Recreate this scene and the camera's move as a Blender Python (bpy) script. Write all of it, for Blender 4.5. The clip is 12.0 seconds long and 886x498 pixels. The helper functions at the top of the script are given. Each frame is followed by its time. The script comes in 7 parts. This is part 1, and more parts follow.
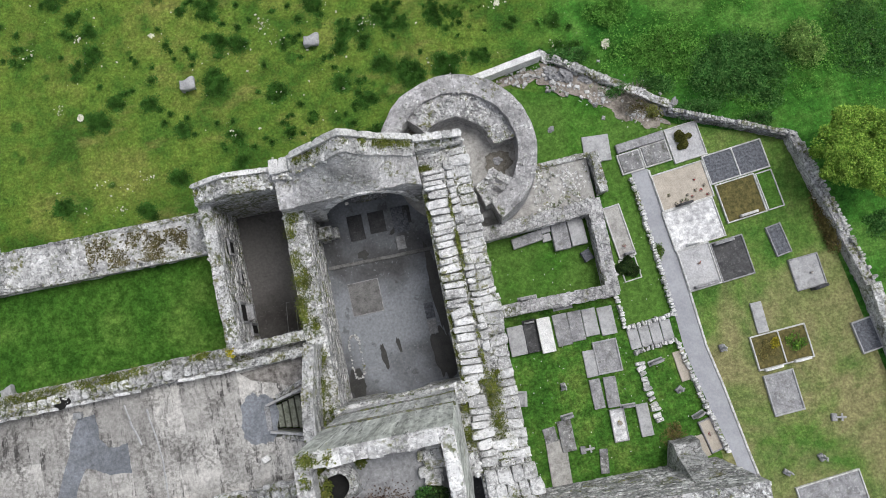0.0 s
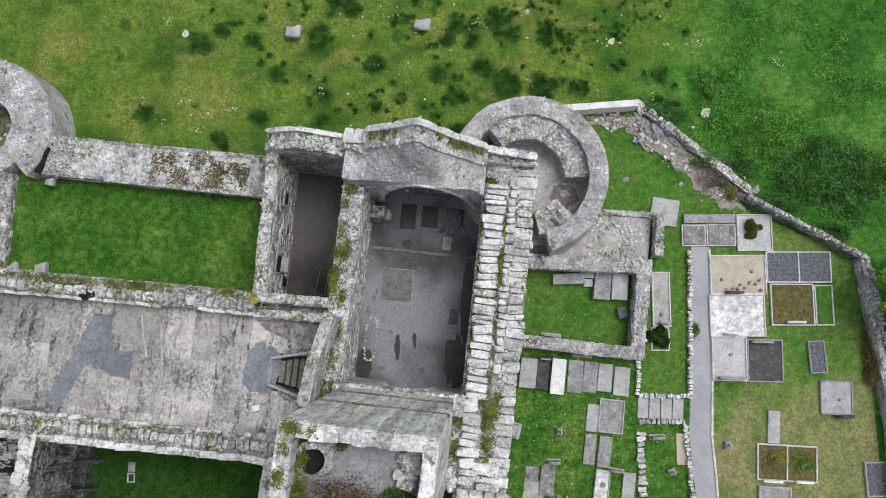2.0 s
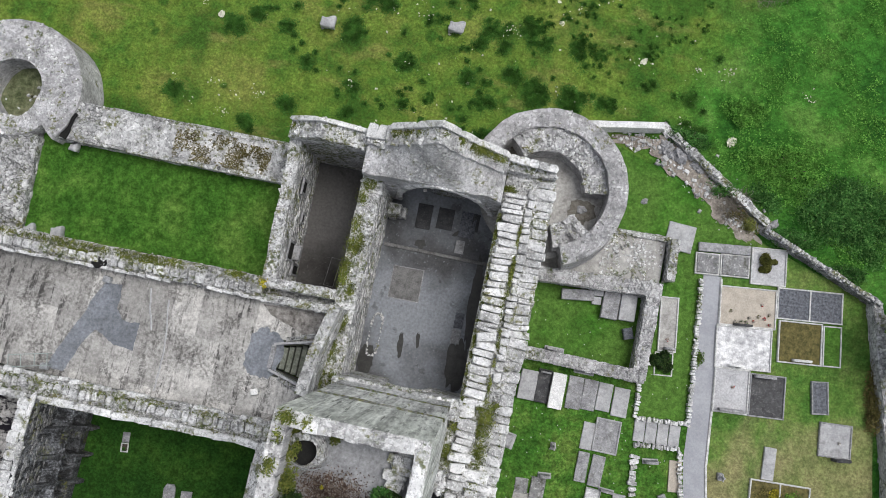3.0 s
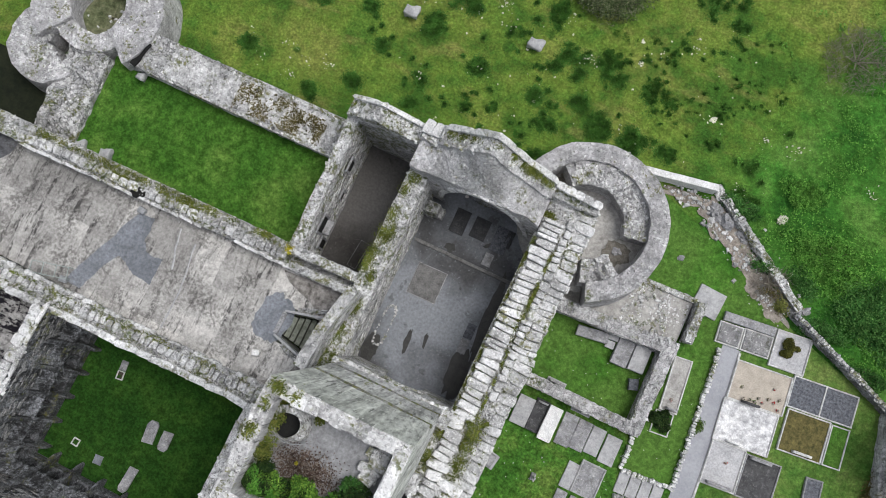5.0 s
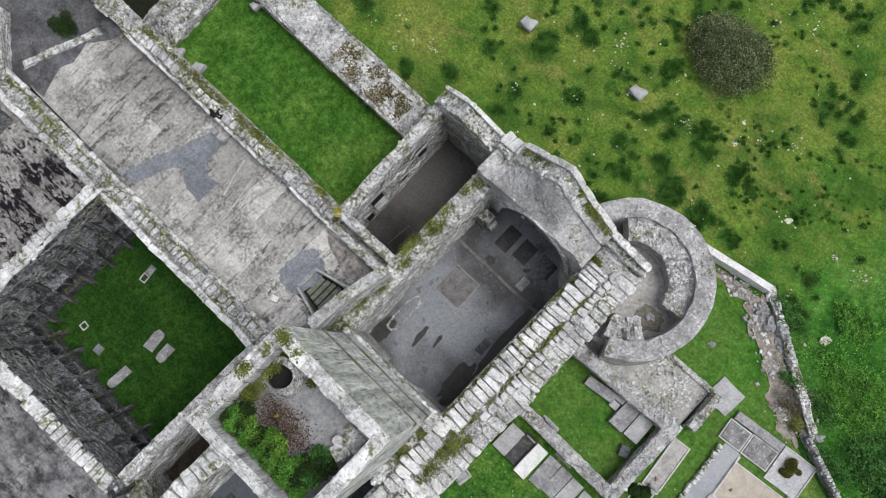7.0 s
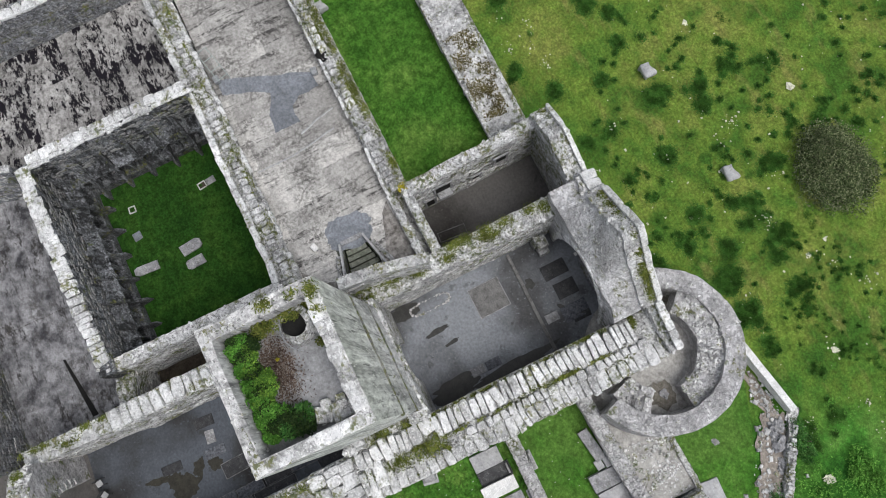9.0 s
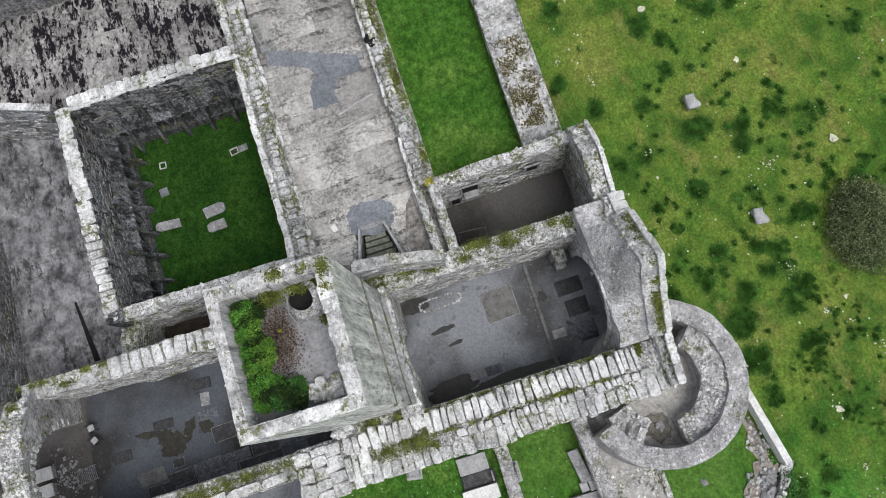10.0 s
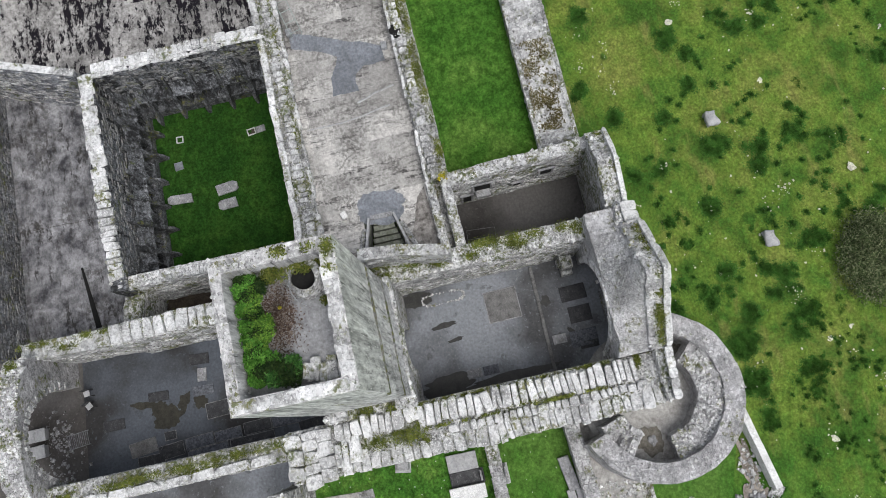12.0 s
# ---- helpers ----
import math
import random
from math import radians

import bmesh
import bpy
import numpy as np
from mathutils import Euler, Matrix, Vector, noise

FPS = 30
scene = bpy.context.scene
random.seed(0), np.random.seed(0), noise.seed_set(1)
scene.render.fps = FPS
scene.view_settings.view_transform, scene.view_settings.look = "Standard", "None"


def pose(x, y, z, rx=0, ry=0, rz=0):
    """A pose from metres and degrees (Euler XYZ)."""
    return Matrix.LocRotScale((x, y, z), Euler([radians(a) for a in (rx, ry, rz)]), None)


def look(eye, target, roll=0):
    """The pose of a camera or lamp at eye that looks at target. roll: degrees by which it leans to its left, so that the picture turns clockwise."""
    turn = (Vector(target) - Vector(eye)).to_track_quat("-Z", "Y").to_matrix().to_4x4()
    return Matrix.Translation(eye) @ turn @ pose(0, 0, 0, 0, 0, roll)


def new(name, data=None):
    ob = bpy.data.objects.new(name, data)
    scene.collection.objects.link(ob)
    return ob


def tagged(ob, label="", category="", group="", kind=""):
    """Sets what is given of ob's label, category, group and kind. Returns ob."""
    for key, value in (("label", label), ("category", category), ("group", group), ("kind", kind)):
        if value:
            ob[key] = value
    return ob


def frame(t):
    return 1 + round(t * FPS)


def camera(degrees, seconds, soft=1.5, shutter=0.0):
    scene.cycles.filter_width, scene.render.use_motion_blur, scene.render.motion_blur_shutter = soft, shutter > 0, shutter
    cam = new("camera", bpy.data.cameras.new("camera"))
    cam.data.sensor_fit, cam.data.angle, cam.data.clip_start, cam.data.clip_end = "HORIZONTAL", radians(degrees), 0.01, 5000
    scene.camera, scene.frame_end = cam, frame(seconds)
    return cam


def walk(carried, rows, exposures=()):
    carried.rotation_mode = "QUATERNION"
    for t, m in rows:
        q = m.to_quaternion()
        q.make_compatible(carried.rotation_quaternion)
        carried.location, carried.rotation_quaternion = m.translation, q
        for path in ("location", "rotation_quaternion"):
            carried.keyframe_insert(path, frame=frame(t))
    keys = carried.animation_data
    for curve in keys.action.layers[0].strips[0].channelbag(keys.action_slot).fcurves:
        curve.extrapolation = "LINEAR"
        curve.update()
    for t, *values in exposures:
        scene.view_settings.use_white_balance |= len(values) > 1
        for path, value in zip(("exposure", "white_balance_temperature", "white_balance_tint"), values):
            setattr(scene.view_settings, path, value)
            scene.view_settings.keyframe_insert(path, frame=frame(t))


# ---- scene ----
cam = camera(61.0, 12.0, 0.3)
PATH = [
    (0, (4.843, -3.846, 41.542), (4.875, -3.615, 39.555), -3.7),
    (0.5, (4.856, -3.789, 41.559), (4.882, -3.556, 39.573), -4.0),
    (1, (4.894, -3.688, 41.579), (4.894, -3.452, 39.593), -6.5),
    (1.5, (4.941, -3.556, 41.606), (4.898, -3.319, 39.621), -10.7),
    (2, (4.916, -3.449, 41.608), (4.83, -3.214, 39.624), -14.0),
    (2.5, (4.901, -3.353, 41.618), (4.794, -3.121, 39.634), -15.2),
    (3, (4.906, -3.283, 41.644), (4.787, -3.054, 39.66), -15.6),
    (3.2, (4.908, -3.262, 41.644), (4.784, -3.031, 39.661), -15.4),
    (5, (4.946, -3.069, 41.581), (4.748, -2.861, 39.601), -18.2),
    (5.5, (4.967, -3.016, 41.57), (4.746, -2.82, 39.592), -19.1),
    (6, (4.93, -3.005, 41.538), (4.684, -2.821, 39.561), -19.1),
    (6.5, (4.958, -3.006, 41.52), (4.686, -2.837, 39.546), -19.3),
    (7, (5.038, -2.984, 41.515), (4.739, -2.834, 39.543), -19.5),
    (7.2, (5.05, -2.98, 41.512), (4.746, -2.836, 39.541), -18.9),
    (8.8, (4.837, -2.948, 41.411), (4.48, -2.888, 39.444), -18.5),
    (9, (4.856, -2.94, 41.415), (4.493, -2.89, 39.449), -18.4),
    (9.5, (4.977, -2.882, 41.405), (4.599, -2.861, 39.441), -18.2),
    (10, (5.092, -2.848, 41.373), (4.703, -2.848, 39.411), -17.6),
    (10.5, (5.196, -2.847, 41.339), (4.8, -2.86, 39.379), -17.1),
    (11, (5.291, -2.856, 41.331), (4.892, -2.874, 39.371), -16.5),
    (11.5, (5.383, -2.843, 41.317), (4.981, -2.864, 39.358), -16.3),
    (12, (5.494, -2.797, 41.3), (5.091, -2.821, 39.341), -16.2),
]
walk(cam, [(t, look(e, g, r)) for t, e, g, r in PATH], [(0, 0.09), (12, 0.09)])

# ---- light ----
world = bpy.data.worlds.new("overcast_sky")
scene.world = world
world.use_nodes = True
_wn = world.node_tree
_sky = _wn.nodes.new("ShaderNodeTexSky")
_sky.sky_type = "NISHITA"
_sky.sun_disc = False
_sky.sun_elevation = radians(65)
_sky.sun_rotation = radians(58)
_sky.air_density = 1.0
_sky.dust_density = 3.0
_hs = _wn.nodes.new("ShaderNodeHueSaturation")
_hs.inputs["Saturation"].default_value = 0.35
_wn.links.new(_sky.outputs[0], _hs.inputs["Color"])
_wn.links.new(_hs.outputs[0], _wn.nodes["Background"].inputs[0])
_wn.nodes["Background"].inputs[1].default_value = 0.15
sun_data = bpy.data.lights.new("sun", "SUN")
sun_data.energy = 1.3
sun_data.angle = radians(28)
sun_data.color = (1.0, 0.985, 0.965)
sun = new("sun", sun_data)
sun.matrix_world = look((0, 0, 60), (-24, -15, 0))


# ---- materials ----
class Nodes:
    """A small helper that writes a node material in a few lines."""

    def __init__(self, name, rough=0.9):
        self.mat = bpy.data.materials.new(name)
        self.mat.use_nodes = True
        self.t = self.mat.node_tree
        self.b = self.t.nodes["Principled BSDF"]
        self.b.inputs["Roughness"].default_value = rough
        self.b.inputs["Specular IOR Level"].default_value = 0.3
        self.pos = self.t.nodes.new("ShaderNodeNewGeometry").outputs["Position"]

    def put(self, kind, **sets):
        n = self.t.nodes.new(kind)
        for k, v in sets.items():
            if k in n.inputs:
                self.wire(v, n.inputs[k])
        return n

    def wire(self, v, socket):
        if isinstance(v, bpy.types.NodeSocket):
            self.t.links.new(v, socket)
        else:
            socket.default_value = v

    def noise(self, scale, detail=4.0, rough=0.6, vec=None, distort=0.0):
        n = self.put("ShaderNodeTexNoise", Scale=scale, Detail=detail, Roughness=rough, Distortion=distort)
        self.t.links.new(vec or self.pos, n.inputs["Vector"])
        return n.outputs["Fac"]

    def cells(self, scale, feature="F1", out="Color", vec=None, rnd=1.0):
        n = self.t.nodes.new("ShaderNodeTexVoronoi")
        n.feature = feature
        n.inputs["Scale"].default_value = scale
        n.inputs["Randomness"].default_value = rnd
        self.t.links.new(vec or self.pos, n.inputs["Vector"])
        return n.outputs[out]

    def squash(self, sx, sy, sz, rz=0.0):
        n = self.t.nodes.new("ShaderNodeMapping")
        n.inputs["Scale"].default_value = (sx, sy, sz)
        n.inputs["Rotation"].default_value = (0, 0, radians(rz))
        self.t.links.new(self.pos, n.inputs["Vector"])
        return n.outputs[0]

    def warped(self, sx, sy, sz, amount=0.12, scale=3.0):
        """Scaled coordinates pushed about by noise, for uneven joints."""
        n = self.put("ShaderNodeTexNoise", Scale=scale, Detail=3.0)
        self.t.links.new(self.pos, n.inputs["Vector"])
        m = self.t.nodes.new("ShaderNodeVectorMath")
        m.operation = "MULTIPLY_ADD"
        self.t.links.new(n.outputs["Color"], m.inputs[0])
        m.inputs[1].default_value = (amount * 2,) * 3
        self.t.links.new(self.squash(sx, sy, sz), m.inputs[2])
        return m.outputs[0]

    def ramp(self, fac, *stops):
        n = self.t.nodes.new("ShaderNodeValToRGB")
        self.t.links.new(fac, n.inputs[0])
        els = n.color_ramp.elements
        while len(els) < len(stops):
            els.new(0.5)
        for e, (p, c) in zip(els, stops):
            e.position = p
            e.color = (c, c, c, 1) if isinstance(c, (int, float)) else (*c, 1)
        return n.outputs[0]

    def mix(self, fac, a, b, how="MIX"):
        n = self.t.nodes.new("ShaderNodeMix")
        n.data_type = "RGBA"
        n.blend_type = how
        self.wire(fac, n.inputs[0])
        for v, s in ((a, n.inputs[6]), (b, n.inputs[7])):
            if isinstance(v, bpy.types.NodeSocket):
                self.t.links.new(v, s)
            else:
                s.default_value = (*v, 1) if isinstance(v, tuple) else (v, v, v, 1)
        return n.outputs[2]

    def maths(self, op, a, b=0.0):
        n = self.t.nodes.new("ShaderNodeMath")
        n.operation = op
        self.wire(a, n.inputs[0])
        self.wire(b, n.inputs[1])
        return n.outputs[0]

    def island(self):
        return self.t.nodes.new("ShaderNodeNewGeometry").outputs["Random Per Island"]

    def object_random(self):
        return self.t.nodes.new("ShaderNodeObjectInfo").outputs["Random"]

    def bump(self, height, strength=0.5, distance=0.05):
        n = self.put("ShaderNodeBump", Strength=strength, Distance=distance)
        self.t.links.new(height, n.inputs["Height"])
        self.t.links.new(n.outputs[0], self.b.inputs["Normal"])

    def done(self, colour, rough=None):
        self.wire(colour, self.b.inputs["Base Color"])
        if rough is not None:
            self.wire(rough, self.b.inputs["Roughness"])
        return self.mat


def stone_material(name, light=1.0, moss=0.5, source="cells", size=7.0, rough_look=0.85, joints=0.8, lichen=0.5, runs=0.0, tint=(1.0, 1.0, 0.995)):
    """Grey limestone in lime mortar: patchy joints, dark pits, pale lichen and yellow-green moss. source: what tells one stone from the next. runs: how much black weathering runs down it."""
    n = Nodes(name)
    if source == "cells":
        vec = n.warped(1, 1, 1.9, 0.16, 5.0)
        tone = n.cells(size, vec=vec)
        joint = n.ramp(n.cells(size, "DISTANCE_TO_EDGE", "Distance", vec), (0.0, 0.0), (0.09, 1.0))
    elif source == "island":
        tone, joint = n.island(), None
    else:
        tone, joint = n.object_random(), None
    g = lambda v: tuple(min(0.84, v * k * light) for k in tint)
    col = n.ramp(tone, (0.0, g(0.30)), (0.5, g(0.46)), (1.0, g(0.64)))
    col = n.mix(0.9, col, n.ramp(n.noise(0.8, 4, 0.6), (0.36, 0.62), (0.50, 0.95), (0.64, 1.25)), "MULTIPLY")
    col = n.mix(rough_look, col, n.ramp(n.noise(5.0, 5, 0.66), (0.35, 0.32), (0.45, 0.85), (0.60, 1.3)), "MULTIPLY")
    top = min(0.82, 0.82 * light ** 0.6)
    white = tuple(min(0.82, top * k) for k in tint)
    pale = n.maths("MULTIPLY", n.ramp(n.noise(7.0, 5, 0.66), (0.50, 0.0), (0.57, 1.0)), n.ramp(n.noise(0.8, 4, 0.6), (0.38, 0.25), (0.60, 1.0)))
    col = n.mix(n.maths("MULTIPLY", pale, lichen * 1.35), col, white)
    chips = n.ramp(n.noise(12.0, 3, 0.5), (0.585, 0.0), (0.625, 1.0))
    col = n.mix(n.maths("MULTIPLY", chips, lichen * 1.2), col, white)
    holes = n.ramp(n.noise(9.5, 4, 0.6), (0.375, 1.0), (0.415, 0.0))
    col = n.mix(n.maths("MULTIPLY", holes, (0.62 if source == "object" else 0.8) * rough_look), col, (0.05, 0.05, 0.046))
    soot = n.ramp(n.noise(2.1, 6, 0.68), (0.37, 1.0), (0.43, 0.0))
    col = n.mix(n.maths("MULTIPLY", soot, min(0.5, 0.7 * rough_look)), col, (0.07, 0.07, 0.066))
    if joint is not None:
        here = n.ramp(n.noise(1.7, 5, 0.7), (0.38, 0.0), (0.54, 1.0))
        gap = n.maths("MULTIPLY", n.maths("SUBTRACT", 1.0, joint), n.maths("MULTIPLY", here, joints))
        col = n.mix(gap, col, (0.065, 0.065, 0.06))
    if runs:
        track = n.ramp(n.noise(1.0, 6, 0.7, vec=n.squash(1.5, 1.5, 0.16)), (0.47, 0.0), (0.56, runs))
        col = n.mix(n.maths("MULTIPLY", track, n.ramp(n.noise(4.0, 5, 0.7), (0.38, 0.2), (0.52, 1.0))), col, (0.022, 0.022, 0.023))
    green = n.ramp(n.noise(0.75, 6, 0.75), (0.60 - 0.16 * moss, 0.0), (0.68 - 0.14 * moss, 1.0))
    speck = n.ramp(n.noise(6.0, 5, 0.7), (0.44, 0.0), (0.54, 1.0))
    hue = n.ramp(n.noise(2.2, 4, 0.7), (0.42, (0.085, 0.115, 0.025)), (0.60, (0.19, 0.185, 0.055)))
    col = n.mix(n.maths("MULTIPLY", n.maths("MULTIPLY", green, speck), 0.9), col, hue)
    h = n.noise(8, 6, 0.68)
    if joint is not None:
        h = n.maths("ADD", h, n.maths("MULTIPLY", joint, 0.5))
    n.bump(h, 1.0, 0.10)
    return n.done(col)


M_WALL = stone_material("rubble_masonry", 1.36, 0.75, size=5.5, joints=0.3, lichen=0.7)
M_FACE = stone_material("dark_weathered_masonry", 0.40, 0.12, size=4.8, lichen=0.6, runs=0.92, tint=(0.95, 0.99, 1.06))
M_RUBBLE = stone_material("rubble_stones", 1.4, 0.6, "island", lichen=0.65)
M_CAP = stone_material("cap_stone", 1.4, 0.4, "object", rough_look=0.55, lichen=0.75)
M_GREYCAP = stone_material("grey_walk_stone", 1.02, 0.7, "object", rough_look=0.8, lichen=0.5)
M_COPE = stone_material("pale_gable_coping", 1.5, 0.2, "object", rough_look=0.55, lichen=0.7)
M_MORTAR = stone_material("mortared_cobbles", 0.85, 0.3, size=3.8, rough_look=0.6, joints=0.9, lichen=0.3)
M_MOSSY = stone_material("mossy_masonry", 1.1, 1.0, size=6.0, joints=0.3)
M_RING = stone_material("round_tower_masonry", 1.28, 0.15, size=8.0, rough_look=0.25, joints=0.2, lichen=0.18, tint=(1.0, 0.985, 1.0))
M_RING2 = stone_material("grey_cobbles", 1.08, 0.2, "island", rough_look=0.35, lichen=0.3)
M_MORTARFACE = stone_material("smeared_mortar", 1.35, 0.6, size=3.0, rough_look=0.4, joints=0.1, lichen=0.35)
M_GABLE = stone_material("weathered_gable_masonry", 1.5, 0.3, size=7.0, rough_look=0.3, joints=0.3, lichen=0.25, tint=(1.0, 0.985, 1.0))
M_YARDWALL = stone_material("lilac_grey_masonry", 1.12, 0.35, size=4.5, rough_look=0.4, joints=0.6, lichen=0.4, tint=(1.0, 0.985, 1.0))
M_FARFACE = stone_material("blue_grey_rubble", 0.82, 0.15, size=4.5, joints=0.8, lichen=0.55, runs=0.3, tint=(0.96, 0.99, 1.06))
# sooty stone, its base also darkened to paint the shade beneath the arcade
M_BUTTRESS = stone_material("sooty_shaded_buttress_masonry", 0.30, 0.25, size=4.0, runs=0.8, tint=(0.95, 0.99, 1.06))
M_BLOTCH = stone_material("blotched_blue_grey_masonry", 0.85, 0.2, size=2.0, rough_look=0.9, joints=0.15, lichen=0.35)
M_DARKSTONE = stone_material("damp_masonry", 0.62, 0.25, size=4.2, lichen=0.6, runs=0.55, tint=(0.97, 0.99, 1.05))


def make_tower_face():
    n = Nodes("coursed_tower_masonry")
    fine = n.squash(1, 1, 0.22)
    col = n.ramp(n.noise(1.0, 6, 0.7, vec=n.squash(2.6, 2.6, 0.12)), (0.36, (0.34, 0.335, 0.335)), (0.50, (0.60, 0.595, 0.595)), (0.64, (0.80, 0.795, 0.79)))
    stain = n.noise(1.0, 5, 0.65, vec=n.squash(0.9, 0.9, 0.16))
    col = n.mix(n.ramp(stain, (0.40, 0.55), (0.50, 0.0)), col, (0.22, 0.22, 0.22))
    col = n.mix(0.8, col, n.ramp(n.noise(5.0, 5, 0.66, vec=fine), (0.36, 0.45), (0.47, 0.9), (0.62, 1.3)), "MULTIPLY")
    chips = n.ramp(n.noise(9.0, 4, 0.6, vec=fine), (0.60, 0.0), (0.64, 0.8))
    col = n.mix(chips, col, (0.80, 0.80, 0.785))
    strip = n.noise(1.0, 6, 0.72, vec=n.squash(1.5, 1.5, 0.09))
    grain = n.ramp(n.noise(5.0, 5, 0.7, vec=fine), (0.47, 0.0), (0.56, 1.0))
    col = n.mix(n.maths("MULTIPLY", n.ramp(strip, (0.605, 0.0), (0.635, 0.85)), grain), col, (0.17, 0.18, 0.045))
    slit = n.ramp(n.noise(1.0, 4, 0.6, vec=n.squash(5.5, 5.5, 0.35)), (0.33, 0.7), (0.375, 0.0))
    col = n.mix(slit, col, (0.05, 0.05, 0.047))
    n.bump(n.noise(6, 5, 0.7, vec=fine), 0.9, 0.10)
    return n.done(col)


M_TOWER = make_tower_face()
M_DRIP = stone_material("mossy_drip_course", 0.55, 1.3, size=3.0, rough_look=0.8, joints=0.3)


def make_concrete(name, pale, dark, streak=1.0, along=(2.4, 0.55), black_at=0.56, panels=None, worn=None):
    """Weathered cement with black algae runs and fine grain. worn: from and to which x a brightness ramp is put into
    the colour, and how much.
    """
    n = Nodes(name, 0.85)
    col = n.ramp(n.noise(0.8, 8, 0.7), (0.36, dark), (0.60, pale))
    blotch = n.ramp(n.noise(0.28, 6, 0.7), (0.42, 0.72), (0.56, 1.08))
    col = n.mix(0.7, col, blotch, "MULTIPLY")
    if panels:
        snap = n.t.nodes.new("ShaderNodeVectorMath")
        snap.operation = "SNAP"
        n.t.links.new(n.warped(1, 1, 0, 0.06, 1.5), snap.inputs[0])
        snap.inputs[1].default_value = (*panels, 1.0)
        tone = n.t.nodes.new("ShaderNodeTexWhiteNoise")
        n.t.links.new(snap.outputs[0], tone.inputs["Vector"])
        col = n.mix(1.0, col, n.ramp(tone.outputs["Value"], (0.0, 0.70), (0.5, 1.0), (1.0, 1.14)), "MULTIPLY")
    # brightness ramp multiplied into the colour, paler towards +x
    if worn:
        xyz = n.put("ShaderNodeSeparateXYZ")
        n.t.links.new(n.pos, xyz.inputs[0])
        along_x = n.maths("DIVIDE", n.maths("SUBTRACT", n.maths("ADD", xyz.outputs[0], n.maths("MULTIPLY", n.noise(0.6, 5, 0.65), 4.0)), worn[0] + 2.0), worn[1] - worn[0])
        col = n.mix(1.0, col, n.ramp(along_x, (0.0, 1.0 / worn[2]), (1.0, worn[2])), "MULTIPLY")
    run = n.noise(1.0, 7, 0.75, vec=n.squash(along[0], along[1], 1))
    crumb = n.ramp(n.noise(4.0, 6, 0.7), (0.42, 0.0), (0.50, 1.0))
    black = n.maths("MULTIPLY", n.ramp(run, (black_at, 0.0), (black_at + 0.08, 1.0)), crumb)
    black = n.maths("MULTIPLY", black, n.ramp(n.noise(0.24, 5, 0.65), (0.42, 0.40), (0.55, 1.0)))
    col = n.mix(n.maths("MULTIPLY", black, min(0.94, 0.95 * streak)), col, (0.03, 0.028, 0.028))
    algae = n.maths("MULTIPLY", n.ramp(n.noise(0.45, 7, 0.75), (0.47, 0.0), (0.59, 1.0)), n.ramp(n.noise(6, 5, 0.66), (0.47, 0.0), (0.53, 1.0)))
    col = n.mix(n.maths("MULTIPLY", algae, 0.6 * streak), col, (0.06, 0.056, 0.05))
    fine = n.ramp(n.noise(7, 5, 0.7), (0.36, 0.74), (0.64, 1.2))
    col = n.mix(1.0, col, fine, "MULTIPLY")
    n.bump(n.noise(14, 6, 0.8), 0.4, 0.02)
    return n.done(col)


M_TERRACE = make_concrete("terrace_concrete", (0.53, 0.515, 0.49), (0.385, 0.373, 0.355), 0.95, (3.2, 0.42), 0.515, (1.45, 2.9), (-17.0, -9.0, 1.12))
M_PATCH = make_concrete("damp_grey_concrete", (0.235, 0.252, 0.280), (0.165, 0.177, 0.198), 0.3)


def make_flaking(name, pale, dark, at):
    """Old plaster that has flaked off a black ground, with rows of fine tool marks. at: where the flakes begin."""
    n = Nodes(name, 0.85)
    n.b.inputs["Specular IOR Level"].default_value = 0.05
    flake = n.noise(1.0, 8, 0.78, vec=n.squash(1.5, 3.2, 1))
    snap = n.t.nodes.new("ShaderNodeVectorMath")
    snap.operation = "SNAP"
    n.t.links.new(n.warped(0.2, 1, 0, 0.02, 1.5), snap.inputs[0])
    snap.inputs[1].default_value = (1.0, 0.85, 1.0)
    strip = n.t.nodes.new("ShaderNodeTexWhiteNoise")
    n.t.links.new(snap.outputs[0], strip.inputs["Vector"])
    shift = n.maths("MULTIPLY", n.maths("SUBTRACT", strip.outputs["Value"], 0.5), 0.10)
    shift = n.maths("ADD", shift, n.maths("MULTIPLY", n.maths("SUBTRACT", n.noise(0.4, 4, 0.6), 0.5), 0.32))
    mask = n.ramp(n.maths("ADD", flake, shift), (at, 0.0), (at + 0.022, 1.0))
    skin = n.mix(0.9, n.ramp(n.noise(0.3, 6, 0.7), (0.40, tuple(0.55 * k for k in pale)), (0.58, pale)), n.ramp(n.noise(4.5, 5, 0.68), (0.38, 0.45), (0.60, 1.25)), "MULTIPLY")
    col = n.mix(mask, dark, skin)
    n.bump(n.maths("ADD", mask, n.noise(14, 6, 0.8)), 0.6, 0.03)
    return n.done(col)


M_PLASTER = make_flaking("flaking_plaster", (0.42, 0.408, 0.395), (0.016, 0.014, 0.018), 0.455)
M_ENDFLOOR = make_concrete("dark_stained_cement", (0.15, 0.152, 0.162), (0.055, 0.056, 0.062), 0.9, (1.2, 1.2), 0.52)
M_PLASTERDARK = make_concrete("mottled_plaster", (0.35, 0.35, 0.365), (0.05, 0.05, 0.058), 1.0, (0.7, 2.4), 0.505)
M_TOWERFLOOR = make_concrete("tower_roof_concrete", (0.37, 0.375, 0.385), (0.27, 0.272, 0.28), 0.35)


